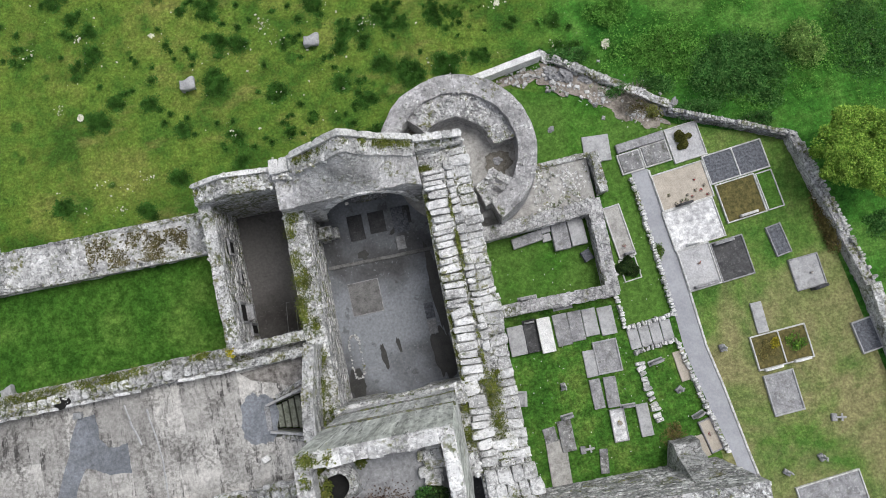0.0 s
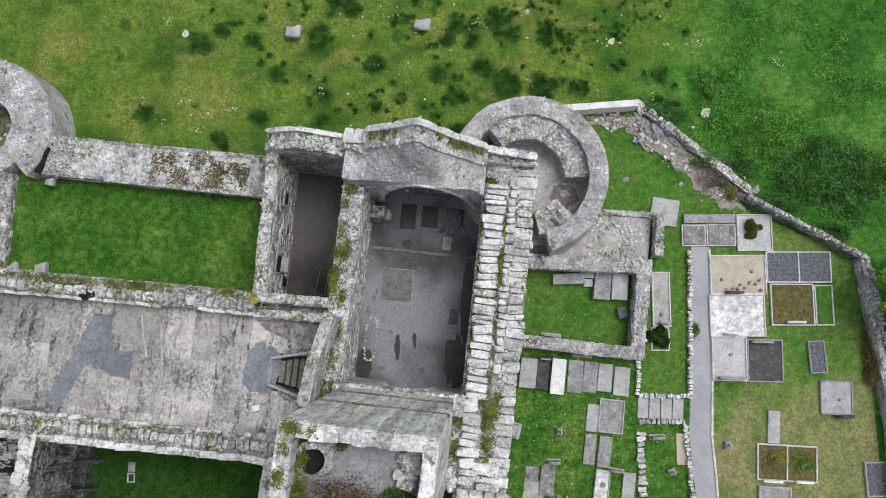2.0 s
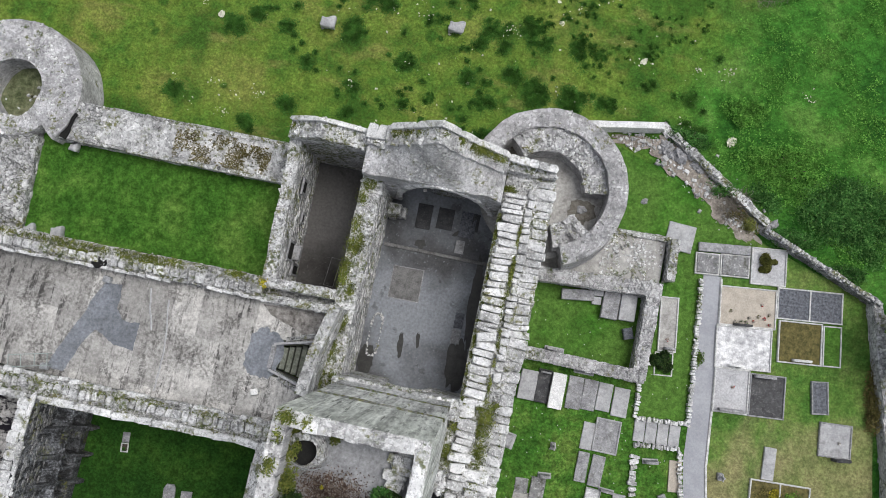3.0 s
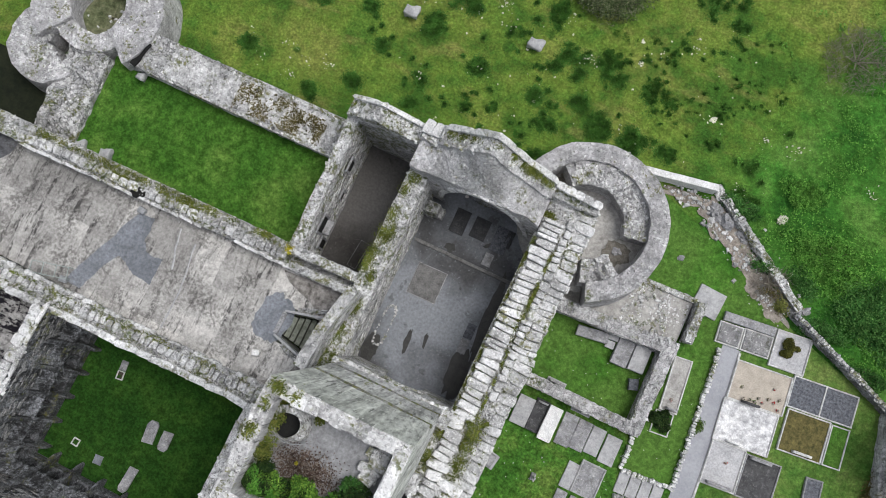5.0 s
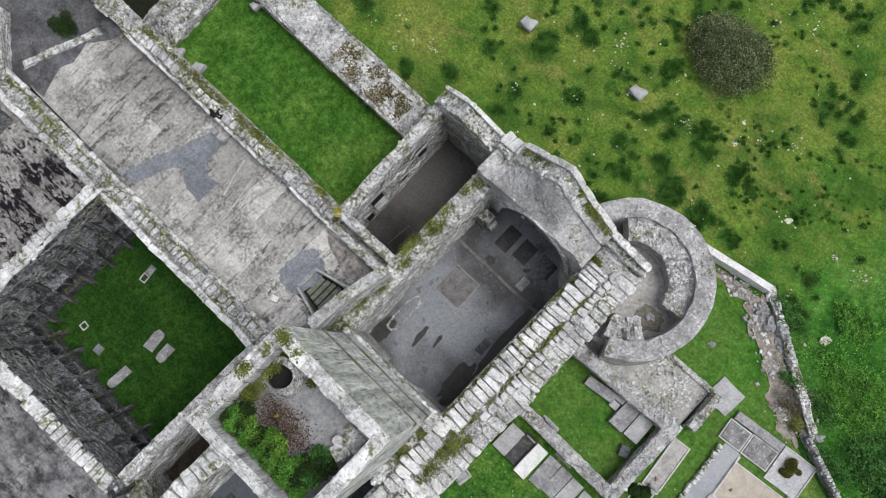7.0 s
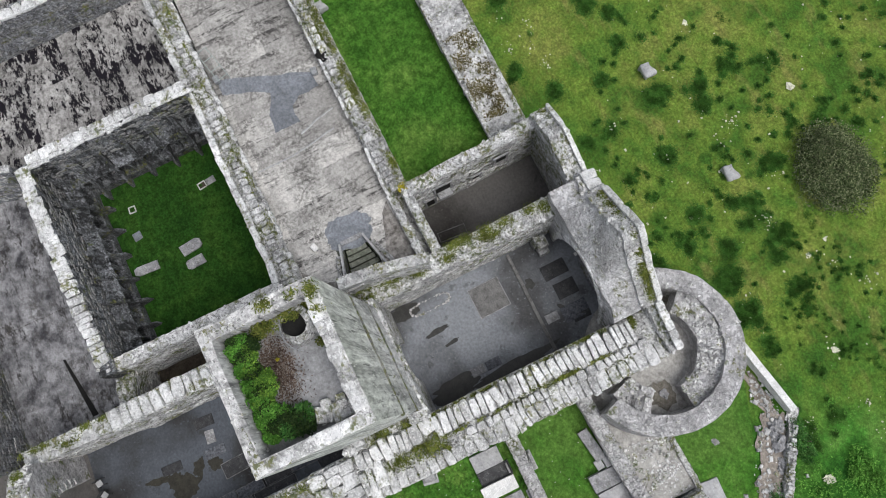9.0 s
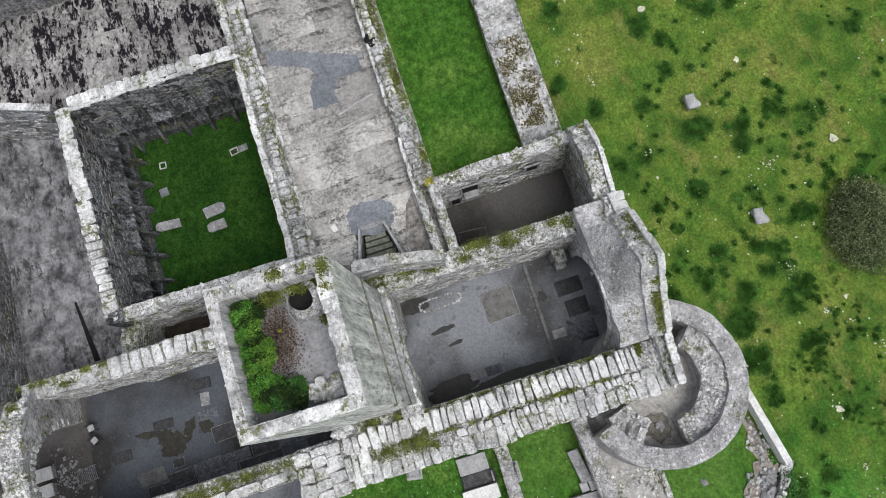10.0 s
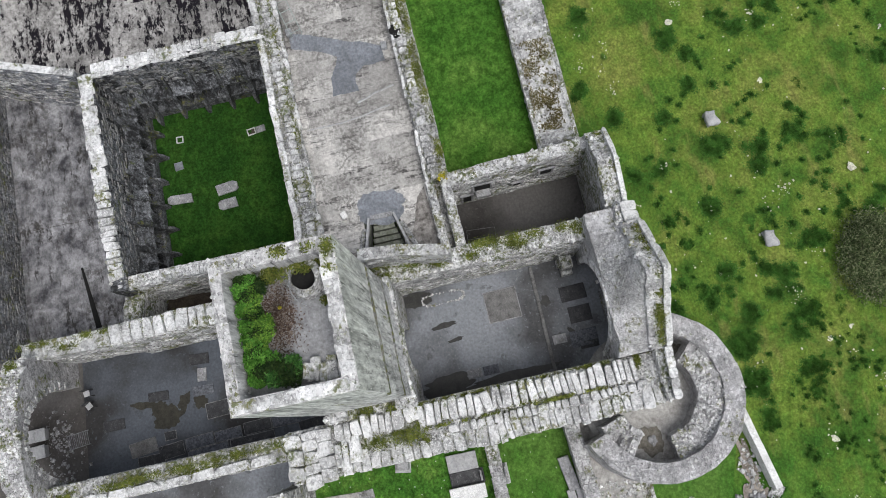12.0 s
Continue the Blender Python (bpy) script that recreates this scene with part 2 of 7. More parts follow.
def make_floor(name="damp_gravel_floor", wet=(0.066, 0.065, 0.066), dry=(0.185, 0.198, 0.218)):
    n = Nodes(name, 0.5)
    big = n.noise(0.2, 3, 0.5)
    col = n.ramp(big, (0.40, wet), (0.56, dry))
    stain = n.ramp(n.noise(0.9, 5, 0.6), (0.35, 1.0), (0.39, 0.0))
    col = n.mix(n.maths("MULTIPLY", stain, 0.45), col, (0.035, 0.033, 0.028))
    fleck = n.ramp(n.noise(5.5, 5, 0.62), (0.61, 0.0), (0.65, 1.0))
    col = n.mix(n.maths("MULTIPLY", fleck, 0.5), col, tuple(1.25 * k for k in dry))
    grit = n.ramp(n.noise(7, 5, 0.7), (0.34, 0.78), (0.66, 1.22))
    col = n.mix(1.0, col, grit, "MULTIPLY")
    n.bump(n.noise(35, 4, 0.8), 0.4, 0.02)
    return n.done(col, n.ramp(big, (0.4, 0.75), (0.62, 0.38)))


M_FLOOR = make_floor(wet=(0.078, 0.079, 0.082), dry=(0.230, 0.245, 0.270))
M_NAVEFLOOR = make_floor("dark_gravel_floor", (0.030, 0.029, 0.029), (0.085, 0.096, 0.114))
M_WESTFLOOR = make_floor("trodden_earth_floor", (0.055, 0.05, 0.047), (0.125, 0.118, 0.113))
M_ROOMFLOOR = make_floor("damp_earth_floor", (0.036, 0.033, 0.030), (0.100, 0.094, 0.090))


def make_grass(name, a, b, c, patch=0.35, dry=None, grain=1.0, clumps=0.0, rank=None, lush_from=None):
    """Turf: broad drifts, hand-sized mottling and fine blades. lush_from: the y north of which it stays green. rank: colours of the lusher ground east of the field's edge."""
    n = Nodes(name, 0.95)
    col = n.ramp(n.noise(patch, 8, 0.72), (0.36, a), (0.50, b), (0.64, c))
    if dry:
        parched = n.noise(0.2, 5, 0.6, distort=0.6)
        if lush_from is not None:
            sep = n.put("ShaderNodeSeparateXYZ")
            n.t.links.new(n.pos, sep.inputs[0])
            parched = n.maths("SUBTRACT", parched, n.maths("MULTIPLY", n.maths("MAXIMUM", n.maths("SUBTRACT", sep.outputs[1], lush_from), 0.0), 0.035))
        col = n.mix(n.ramp(parched, (0.38, 0.0), (0.58, 0.88)), col, dry)
    if clumps:
        drift = n.ramp(n.noise(0.3, 6, 0.65), (0.50, 0.0), (0.60, clumps))
        col = n.mix(drift, col, (0.038, 0.104, 0.015))
        spot = n.cells(0.72, "F1", "Distance", n.warped(1, 1, 0, 0.22, 1.4))
        size = n.ramp(n.noise(0.5, 3, 0.5), (0.40, 0.0), (0.64, 0.34))
        tuft = n.ramp(n.maths("SUBTRACT", size, spot), (0.0, 0.0), (0.13, clumps))
        col = n.mix(tuft, col, (0.036, 0.100, 0.015))
        tan = n.ramp(n.noise(0.6, 5, 0.6, vec=n.squash(0.5, 1.3, 1, 20)), (0.56, 0.0), (0.68, 0.6))
        col = n.mix(tan, col, (0.205, 0.195, 0.062))
    if rank:
        xyz = n.put("ShaderNodeSeparateXYZ")
        n.t.links.new(n.pos, xyz.inputs[0])
        slant = n.maths("SUBTRACT", xyz.outputs[0], n.maths("MULTIPLY", xyz.outputs[1], 0.45))
        edge = n.maths("ADD", n.maths("ADD", slant, 5.4), n.maths("MULTIPLY", n.noise(0.5, 6, 0.7), 7.0))
        edge = n.maths("MULTIPLY", edge, 0.02)
        lush = n.ramp(n.noise(0.22, 7, 0.7), (0.38, rank[0]), (0.50, rank[1]), (0.62, rank[2]))
        col = n.mix(n.ramp(edge, (14.5 * 0.02, 0.0), (19.0 * 0.02, 1.0)), col, lush)
    mott = n.ramp(n.noise(2.4, 5, 0.65), (0.36, 0.68), (0.64, 1.3))
    col = n.mix(grain, col, mott, "MULTIPLY")
    blade = n.ramp(n.noise(7, 6, 0.72), (0.36, 0.55), (0.50, 0.97), (0.64, 1.5))
    col = n.mix(grain, col, blade, "MULTIPLY")
    n.bump(n.noise(9, 6, 0.75), 0.8, 0.08)
    n.b.inputs["Specular IOR Level"].default_value = 0.1
    return n.done(col)


M_FIELD = make_grass("rough_pasture", (0.060, 0.148, 0.022), (0.122, 0.195, 0.031), (0.195, 0.228, 0.053), 0.2, grain=0.8, clumps=0.85, rank=((0.025, 0.103, 0.015), (0.051, 0.168, 0.023), (0.102, 0.218, 0.042)))
M_LAWN = make_grass("mown_lawn", (0.026, 0.088, 0.011), (0.054, 0.142, 0.019), (0.106, 0.198, 0.036), 0.3, grain=0.75)
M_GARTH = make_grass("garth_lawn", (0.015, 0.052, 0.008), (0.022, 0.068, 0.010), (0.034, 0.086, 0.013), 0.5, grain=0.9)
M_YARD = make_grass("churchyard_lawn", (0.034, 0.108, 0.015), (0.064, 0.162, 0.024), (0.125, 0.205, 0.042), 0.5)
M_CORNER = make_grass("trodden_lawn", (0.034, 0.116, 0.014), (0.060, 0.168, 0.022), (0.096, 0.205, 0.036), 0.45, dry=(0.09, 0.180, 0.034), grain=0.7)
M_DRY = make_grass("dry_churchyard_grass", (0.058, 0.150, 0.026), (0.105, 0.195, 0.040), (0.165, 0.228, 0.064), 0.4, dry=(0.27, 0.245, 0.122), grain=0.7, lush_from=-6.0)


def make_leaf(name, a, b, c):
    n = Nodes(name, 0.7)
    n.b.inputs["Specular IOR Level"].default_value = 0.08
    col = n.ramp(n.island(), (0.0, a), (0.5, b), (1.0, c))
    col = n.mix(1.0, col, n.ramp(n.noise(1.6, 5, 0.7), (0.36, 0.5), (0.64, 1.35)), "MULTIPLY")
    return n.done(col)


M_TUFT = make_leaf("tussock_blade", (0.032, 0.104, 0.016), (0.050, 0.140, 0.023), (0.085, 0.185, 0.034))
M_IVY = make_leaf("ivy_leaf", (0.05, 0.12, 0.02), (0.09, 0.20, 0.03), (0.20, 0.34, 0.05))
M_TREE = make_leaf("tree_leaf", (0.085, 0.19, 0.024), (0.175, 0.32, 0.042), (0.34, 0.50, 0.09))
M_PALESHRUB = make_leaf("pale_shrub_leaf", (0.08, 0.18, 0.04), (0.15, 0.28, 0.06), (0.26, 0.40, 0.11))
M_NETTLE = make_leaf("nettle_leaf", (0.048, 0.150, 0.020), (0.088, 0.245, 0.036), (0.165, 0.36, 0.062))
M_SCRUB = make_leaf("bramble_leaf", (0.024, 0.088, 0.018), (0.048, 0.148, 0.030), (0.115, 0.245, 0.062))
M_SHRUB = make_leaf("shrub_leaf", (0.045, 0.10, 0.018), (0.08, 0.15, 0.025), (0.15, 0.21, 0.045))
M_CLIPPED = make_leaf("clipped_bush_leaf", (0.012, 0.030, 0.010), (0.024, 0.050, 0.014), (0.05, 0.085, 0.022))
M_YELLOWSCRUB = make_leaf("yellow_scrub_leaf", (0.10, 0.125, 0.03), (0.17, 0.19, 0.05), (0.28, 0.28, 0.09))
M_BROWNBUSH = make_leaf("brown_shrub_leaf", (0.09, 0.09, 0.03), (0.16, 0.14, 0.05), (0.24, 0.20, 0.075))
M_MOSS = make_leaf("wall_moss_leaf", (0.07, 0.10, 0.02), (0.125, 0.155, 0.032), (0.23, 0.235, 0.06))
M_BROWNMOSS = make_leaf("brown_moss", (0.075, 0.068, 0.024), (0.12, 0.105, 0.038), (0.20, 0.165, 0.07))
M_YELLOW = make_leaf("yellow_flower", (0.16, 0.17, 0.02), (0.34, 0.30, 0.03), (0.55, 0.46, 0.05))
M_RED = make_leaf("red_flower", (0.35, 0.03, 0.03), (0.45, 0.05, 0.06), (0.30, 0.06, 0.04))


def make_plain(name, a, b, rough=0.8, scale=3.0, grain=30.0, spots=0.0, speckle=1.0):
    """A simple surface with broad stains and grain; spots: how much pale lichen and dark dirt lies on it."""
    n = Nodes(name, rough)
    col = n.ramp(n.noise(scale, 7, 0.75), (0.36, a), (0.62, b))
    if spots:
        lichen = n.ramp(n.noise(5.5, 7, 0.82), (0.55, 0.0), (0.61, 1.0))
        col = n.mix(n.maths("MULTIPLY", lichen, 0.6 * spots), col, (0.62, 0.62, 0.60))
        dirt = n.ramp(n.noise(2.6, 7, 0.8), (0.38, 1.0), (0.48, 0.0))
        col = n.mix(n.maths("MULTIPLY", dirt, 0.65 * spots), col, (0.10, 0.10, 0.085))
    col = n.mix(speckle, col, n.ramp(n.noise(grain * 0.6, 6, 0.82), (0.34, 0.68), (0.66, 1.28)), "MULTIPLY")
    n.bump(n.noise(grain, 4, 0.7), 0.3, 0.012)
    return n.done(col)


M_SLAB = make_plain("grey_limestone_slab", (0.20, 0.20, 0.212), (0.36, 0.36, 0.37), scale=1.6, grain=14, spots=0.9)
M_SLABPALE = make_plain("pale_concrete_slab", (0.31, 0.312, 0.322), (0.46, 0.462, 0.47), scale=1.6, grain=14, spots=0.5, speckle=0.6)
M_WHITE = make_plain("white_marble", (0.62, 0.62, 0.62), (0.82, 0.82, 0.81), 0.45)
M_CHIPS = make_plain("white_marble_chips", (0.36, 0.36, 0.38), (0.84, 0.84, 0.84), 0.8, 2.6, 9)
M_BLACK = make_plain("black_granite", (0.022, 0.023, 0.026), (0.06, 0.06, 0.064), 0.55, spots=0.2)
M_GRAVELDARK = make_plain("dark_blue_gravel", (0.05, 0.055, 0.067), (0.17, 0.178, 0.20), 0.8, 7, 12)
M_FINEGRIT = make_plain("pale_lilac_gravel", (0.40, 0.40, 0.415), (0.52, 0.52, 0.53), 0.85, 1.5, 16)
M_GRAVELCREAM = make_plain("cream_gravel", (0.40, 0.355, 0.30), (0.52, 0.47, 0.40), 0.85, 2, 45)
M_KERB = make_plain("pale_kerb", (0.40, 0.40, 0.39), (0.70, 0.70, 0.685), spots=0.5)
M_LICHENSLAB = make_plain("lichened_slab", (0.15, 0.15, 0.158), (0.30, 0.30, 0.30), scale=2.2, grain=12, spots=1.5)
M_PATH = make_plain("tarmac_path", (0.30, 0.308, 0.335), (0.38, 0.388, 0.415), 0.85, 0.6, 16, speckle=0.35)
M_LIME = make_plain("limewashed_render", (0.56, 0.56, 0.56), (0.82, 0.82, 0.82), 0.9, 1.4, 20, spots=0.3)
# ditch grass with its shade put into a near-black colour
M_HOLLOW = make_plain("shaded_grass_hollow", (0.006, 0.009, 0.004), (0.018, 0.022, 0.010), 0.95, 1.2, 12)
M_FIELDSTONE = make_plain("pale_field_stone", (0.42, 0.42, 0.32), (0.74, 0.74, 0.60), 0.9, 5, 14, spots=0.5)
M_EARTH = make_plain("bare_earth", (0.16, 0.138, 0.115), (0.37, 0.335, 0.295), 0.95, 3.0, 9)
M_GRIT = make_plain("pale_grit", (0.27, 0.26, 0.245), (0.48, 0.47, 0.45), 0.9, 1.6, 10)
M_PLOTGRASS = make_plain("brown_heather", (0.055, 0.055, 0.018), (0.16, 0.135, 0.05), 0.95, 5, 8)
M_SOIL = make_plain("dark_soil", (0.035, 0.028, 0.022), (0.085, 0.07, 0.055), 0.95, 3, 25)
M_WET = make_plain("wet_stain_and_shade", (0.030, 0.030, 0.029), (0.055, 0.054, 0.05), 0.35, 3, 25)
M_BARK = make_plain("bark", (0.07, 0.055, 0.04), (0.14, 0.11, 0.085), 0.95, 5, 25)
# near-black fill that paints the shade inside openings
M_DARK = make_plain("painted_opening_shade", (0.008, 0.008, 0.008), (0.015, 0.015, 0.014), 0.95)
M_METAL = make_plain("painted_metal", (0.22, 0.23, 0.24), (0.34, 0.35, 0.36), 0.5)
M_GREENMETAL = make_plain("pale_green_metal", (0.26, 0.31, 0.29), (0.36, 0.41, 0.39), 0.5)
M_LAMPBOX = make_plain("white_plastic", (0.74, 0.73, 0.70), (0.84, 0.83, 0.81), 0.5)


# ---- builders ----
rng = np.random.default_rng(7)


def link_mesh(name, verts, faces, material, parent=None, smooth=False):
    me = bpy.data.meshes.new(name)
    me.from_pydata([tuple(map(float, v)) for v in verts], [], [tuple(map(int, f)) for f in faces])
    me.materials.append(material)
    if smooth:
        me.polygons.foreach_set("use_smooth", [True] * len(me.polygons))
    me.update()
    ob = new(name, me)
    if parent is not None:
        ob.parent = parent
    return ob


def part(name, bm, material, parent=None, label=""):
    """Links a bmesh as one mesh object under a thing or a part."""
    me = bpy.data.meshes.new(name)
    bm.to_mesh(me)
    bm.free()
    me.materials.append(material)
    ob = new(name, me)
    if parent is not None:
        ob.parent = parent
    return tagged(ob, label)


def empty(name, x=0.0, y=0.0, z=0.0, rz=0.0):
    ob = new(name)
    ob.matrix_basis = pose(x, y, z, 0, 0, rz)
    return ob


def box_bm(x0, x1, y0, y1, z0, z1, bevel=0.02, wobble=0.0, cuts=0):
    bm = bmesh.new()
    bmesh.ops.create_cube(bm, size=1.0)
    for v in bm.verts:
        v.co = Vector(((x0 + x1) / 2 + v.co.x * (x1 - x0), (y0 + y1) / 2 + v.co.y * (y1 - y0), (z0 + z1) / 2 + v.co.z * (z1 - z0)))
    if cuts:
        bmesh.ops.subdivide_edges(bm, edges=bm.edges[:], cuts=cuts, use_grid_fill=True)
    if wobble:
        for v in bm.verts:
            v.co += wobble * Vector(noise.noise_vector(v.co * 2.3))
    if bevel:
        bmesh.ops.bevel(bm, geom=bm.edges[:], offset=bevel, segments=1, affect="EDGES")
    return bm


def stones_mesh(name, centre, u, v, w, half, material, parent=None, shrink=0.72):
    """Many rough five-sided blocks as one mesh. centre, u, v, w: arrays of places and axes (w outwards); half: half sizes."""
    n = len(centre)
    corner = np.array([(-1, -1, -1), (1, -1, -1), (1, 1, -1), (-1, 1, -1), (-1, -1, 1), (1, -1, 1), (1, 1, 1), (-1, 1, 1)], float)
    c = np.repeat(corner[None], n, 0)
    c[:, 4:, :2] *= shrink
    c += rng.uniform(-0.22, 0.22, c.shape)
    c *= half[:, None, :]
    p = centre[:, None, :] + c[..., :1] * u[:, None, :] + c[..., 1:2] * v[:, None, :] + c[..., 2:] * w[:, None, :]
    quads = np.array([(4, 5, 6, 7), (0, 1, 5, 4), (1, 2, 6, 5), (2, 3, 7, 6), (3, 0, 4, 7)])
    f = (np.arange(n)[:, None, None] * 8 + quads[None]).reshape(-1, 4)
    ob = link_mesh(name, p.reshape(-1, 3), f, material, parent)
    return tagged(ob, kind="stuff")


def turned(n, axis_u, axis_v, spread=math.pi):
    a = rng.uniform(-spread, spread, n)[:, None]
    return np.cos(a) * axis_u + np.sin(a) * axis_v, -np.sin(a) * axis_u + np.cos(a) * axis_v


def wall(name, p, q, thick, z0, za, zb=None, label="", rough=0.06, material=None, tops=20, faces=8, top_material=None, kind="structure", parent=None, seed=0):
    """A ruined rubble wall from p to q (centre line), with stones on its top and standing proud of its faces."""
    zb = za if zb is None else zb
    p, q = Vector((p[0], p[1], 0)), Vector((q[0], q[1], 0))
    length = (q - p).length
    d = (q - p) / length
    s = Vector((-d.y, d.x, 0))
    nl, nt, nh = max(2, int(length / 0.3)), max(2, int(thick / 0.3)), max(2, int((max(za, zb) - z0) / 0.6))

    def lift(a):
        return za + (zb - za) * a / length + rough * 2.2 * noise.noise(Vector((a * 0.9 + seed * 7.1, seed, p.x)))

    verts, faces_ = [], []

    def sheet(fn, na, nb):
        k = len(verts)
        for i in range(na + 1):
            for j in range(nb + 1):
                verts.append(fn(i / na, j / nb))
        for i in range(na):
            for j in range(nb):
                a = k + i * (nb + 1) + j
                faces_.append((a, a + nb + 1, a + nb + 2, a + 1))

    def place(a, b, z):
        v = p + d * (a * length) + s * ((b - 0.5) * thick)
        v.z = z
        return v + 0.03 * Vector(noise.noise_vector(v * 1.7))

    sheet(lambda a, b: place(a, b, lift(a * length) + rough * 0.8 * noise.noise(Vector((a * length * 2.5, b * thick * 2.5, seed)))), nl, nt)
    edge = lambda a, b: lift(a * length) + rough * 0.8 * noise.noise(Vector((a * length * 2.5, b * thick * 2.5, seed)))
    sheet(lambda a, h: place(a, 0, z0 + (edge(a, 0) - z0) * h), nl, nh)
    sheet(lambda a, h: place(a, 1, z0 + (edge(a, 1) - z0) * h), nl, nh)
    sheet(lambda b, h: place(0, b, z0 + (edge(0, b) - z0) * h), nt, nh)
    sheet(lambda b, h: place(1, b, z0 + (edge(1, b) - z0) * h), nt, nh)
    ob = link_mesh(name, verts, faces_, material or M_WALL, parent)
    if label:
        tagged(ob, label, "wall", kind=kind)
    dn, sn, up = np.array(d), np.array(s), np.array((0.0, 0, 1))
    n = int(length * thick * tops)
    if n:
        a, b = rng.uniform(0, length, n), rng.uniform(-0.5, 0.5, n) * (thick - 0.1)
        z = np.array([lift(t) for t in a]) + rng.uniform(-0.03, 0.03, n)
        c = np.array(p)[None] + a[:, None] * dn + b[:, None] * sn
        c[:, 2] = z
        u, v = turned(n, dn, sn)
        big = 0.55 + 0.75 * rng.random(n) ** 3
        half = np.stack([rng.uniform(0.06, 0.17, n) * big, rng.uniform(0.05, 0.12, n) * big, rng.uniform(0.02, 0.06, n)], 1)
        stones_mesh("top_rubble", c, u, v, np.repeat(up[None], n, 0), half, top_material or M_RUBBLE, ob)
    height = (za + zb) / 2 - z0
    n = int(length * height * faces)
    if n:
        for side in (-1, 1):
            a, h = rng.uniform(0.05, length - 0.05, n), rng.uniform(0.02, 0.97, n)
            c = np.array(p)[None] + a[:, None] * dn + (side * thick / 2) * sn
            c[:, 2] = z0 + h * (np.array([lift(t) for t in a]) - z0)
            half = np.stack([rng.uniform(0.09, 0.24, n), rng.uniform(0.05, 0.11, n), rng.uniform(0.02, 0.055, n)], 1)
            uu, vv = turned(n, dn, up, 0.12)
            stones_mesh("face_rubble", c, uu, vv, np.repeat((side * sn)[None], n, 0), half, M_FACEDARK if material in (M_FACE, M_DARKSTONE) else M_FACERUBBLE, ob, 0.85)
    return ob


M_FACERUBBLE = stone_material("face_stones", 1.0, 0.4, "island")
M_FACEDARK = stone_material("dark_face_stones", 0.40, 0.3, "island")


def slab_meshes(kind_name, count, material, rugged=0.065):
    """Unlike rough-hewn blocks of unit size: rounded corners, dented faces."""
    made = []
    for k in range(count):
        bm = bmesh.new()
        bmesh.ops.create_cube(bm, size=1.0)
        bmesh.ops.subdivide_edges(bm, edges=bm.edges[:], cuts=1, use_grid_fill=True)
        skew, taper = rng.uniform(-0.16, 0.16), rng.uniform(0.78, 1.0)
        for v in bm.verts:
            edges = sum(abs(c) > 0.4 for c in v.co)
            v.co *= (1.0, 1.0, 0.95, 0.86)[edges]
            if v.co.z > 0:
                v.co.x *= 0.93
            v.co.x = v.co.x * (taper if v.co.y > 0 else 1.0) + skew * v.co.y
            v.co += Vector(rng.uniform(-rugged, rugged, 3)) * Vector((0.7, 0.6, 1.6)).length / 2
        me = bpy.data.meshes.new(kind_name)
        bm.to_mesh(me)
        bm.free()
        me.materials.append(material)
        made.append(me)
    return made


CAPS = slab_meshes("cap_stone", 24, M_CAP)
GREYCAPS = slab_meshes("cap_stone", 16, M_GREYCAP)


def cap_row(parent, p, q, pitch, depth, thick, za, zb=None, tilt=0.0, jitter=0.1, gap=0.02, skip=0.0, stones=CAPS):
    """A row of single coping stones from p to q, each an object of its own."""
    zb = za if zb is None else zb
    p, q = Vector((*p, 0)), Vector((*q, 0))
    length = (q - p).length
    ang = math.degrees(math.atan2(q.y - p.y, q.x - p.x))
    a = 0.0
    while a < length - pitch * 0.4:
        wide = pitch * rng.uniform(0.6, 1.4)
        if rng.random() >= skip:
            c = p + (q - p) * ((a + wide / 2) / length)
            ob = new("cap_stone", stones[rng.integers(len(stones))])
            deep = depth * rng.uniform(1 - jitter, 1 + jitter)
            ob.matrix_basis = pose(c.x, c.y, za + (zb - za) * a / length + rng.uniform(-0.03, 0.03), tilt + rng.uniform(-4, 4), rng.uniform(-4, 4), ang + rng.uniform(-6, 6)) @ pose(0, rng.uniform(-0.10, 0.10) * depth, 0) @ Matrix.Diagonal((max(wide - gap, 0.08), deep, thick * rng.uniform(0.8, 1.25), 1))
            ob.parent = parent
        a += wide


def leaves(name, spots, size, material, parent=None, flat=0.5):
    """A mesh of small folded leaves at the given places."""
    n = len(spots)
    spots = np.asarray(spots, float)
    th, ph = rng.uniform(0, 2 * math.pi, n), rng.uniform(0, flat * math.pi / 2, n)
    w = np.stack([np.sin(ph) * np.cos(th), np.sin(ph) * np.sin(th), np.cos(ph)], 1)
    ref = np.where(np.abs(w[:, 2:]) < 0.9, np.array([[0, 0, 1.0]]), np.array([[1.0, 0, 0]]))
    u = np.cross(ref, w)
    u /= np.linalg.norm(u, axis=1, keepdims=True)
    v = np.cross(w, u)
    a = rng.uniform(0, 2 * math.pi, n)[:, None]
    u, v = np.cos(a) * u + np.sin(a) * v, -np.sin(a) * u + np.cos(a) * v
    s = (size * rng.uniform(0.6, 1.4, n))[:, None]
    pts = np.stack([spots - u * s, spots - v * s * 0.55 + w * s * 0.2, spots + u * s, spots + v * s * 0.55 + w * s * 0.2], 1)
    f = np.arange(n * 4).reshape(n, 4)
    return link_mesh(name, pts.reshape(-1, 3), f, material, parent)


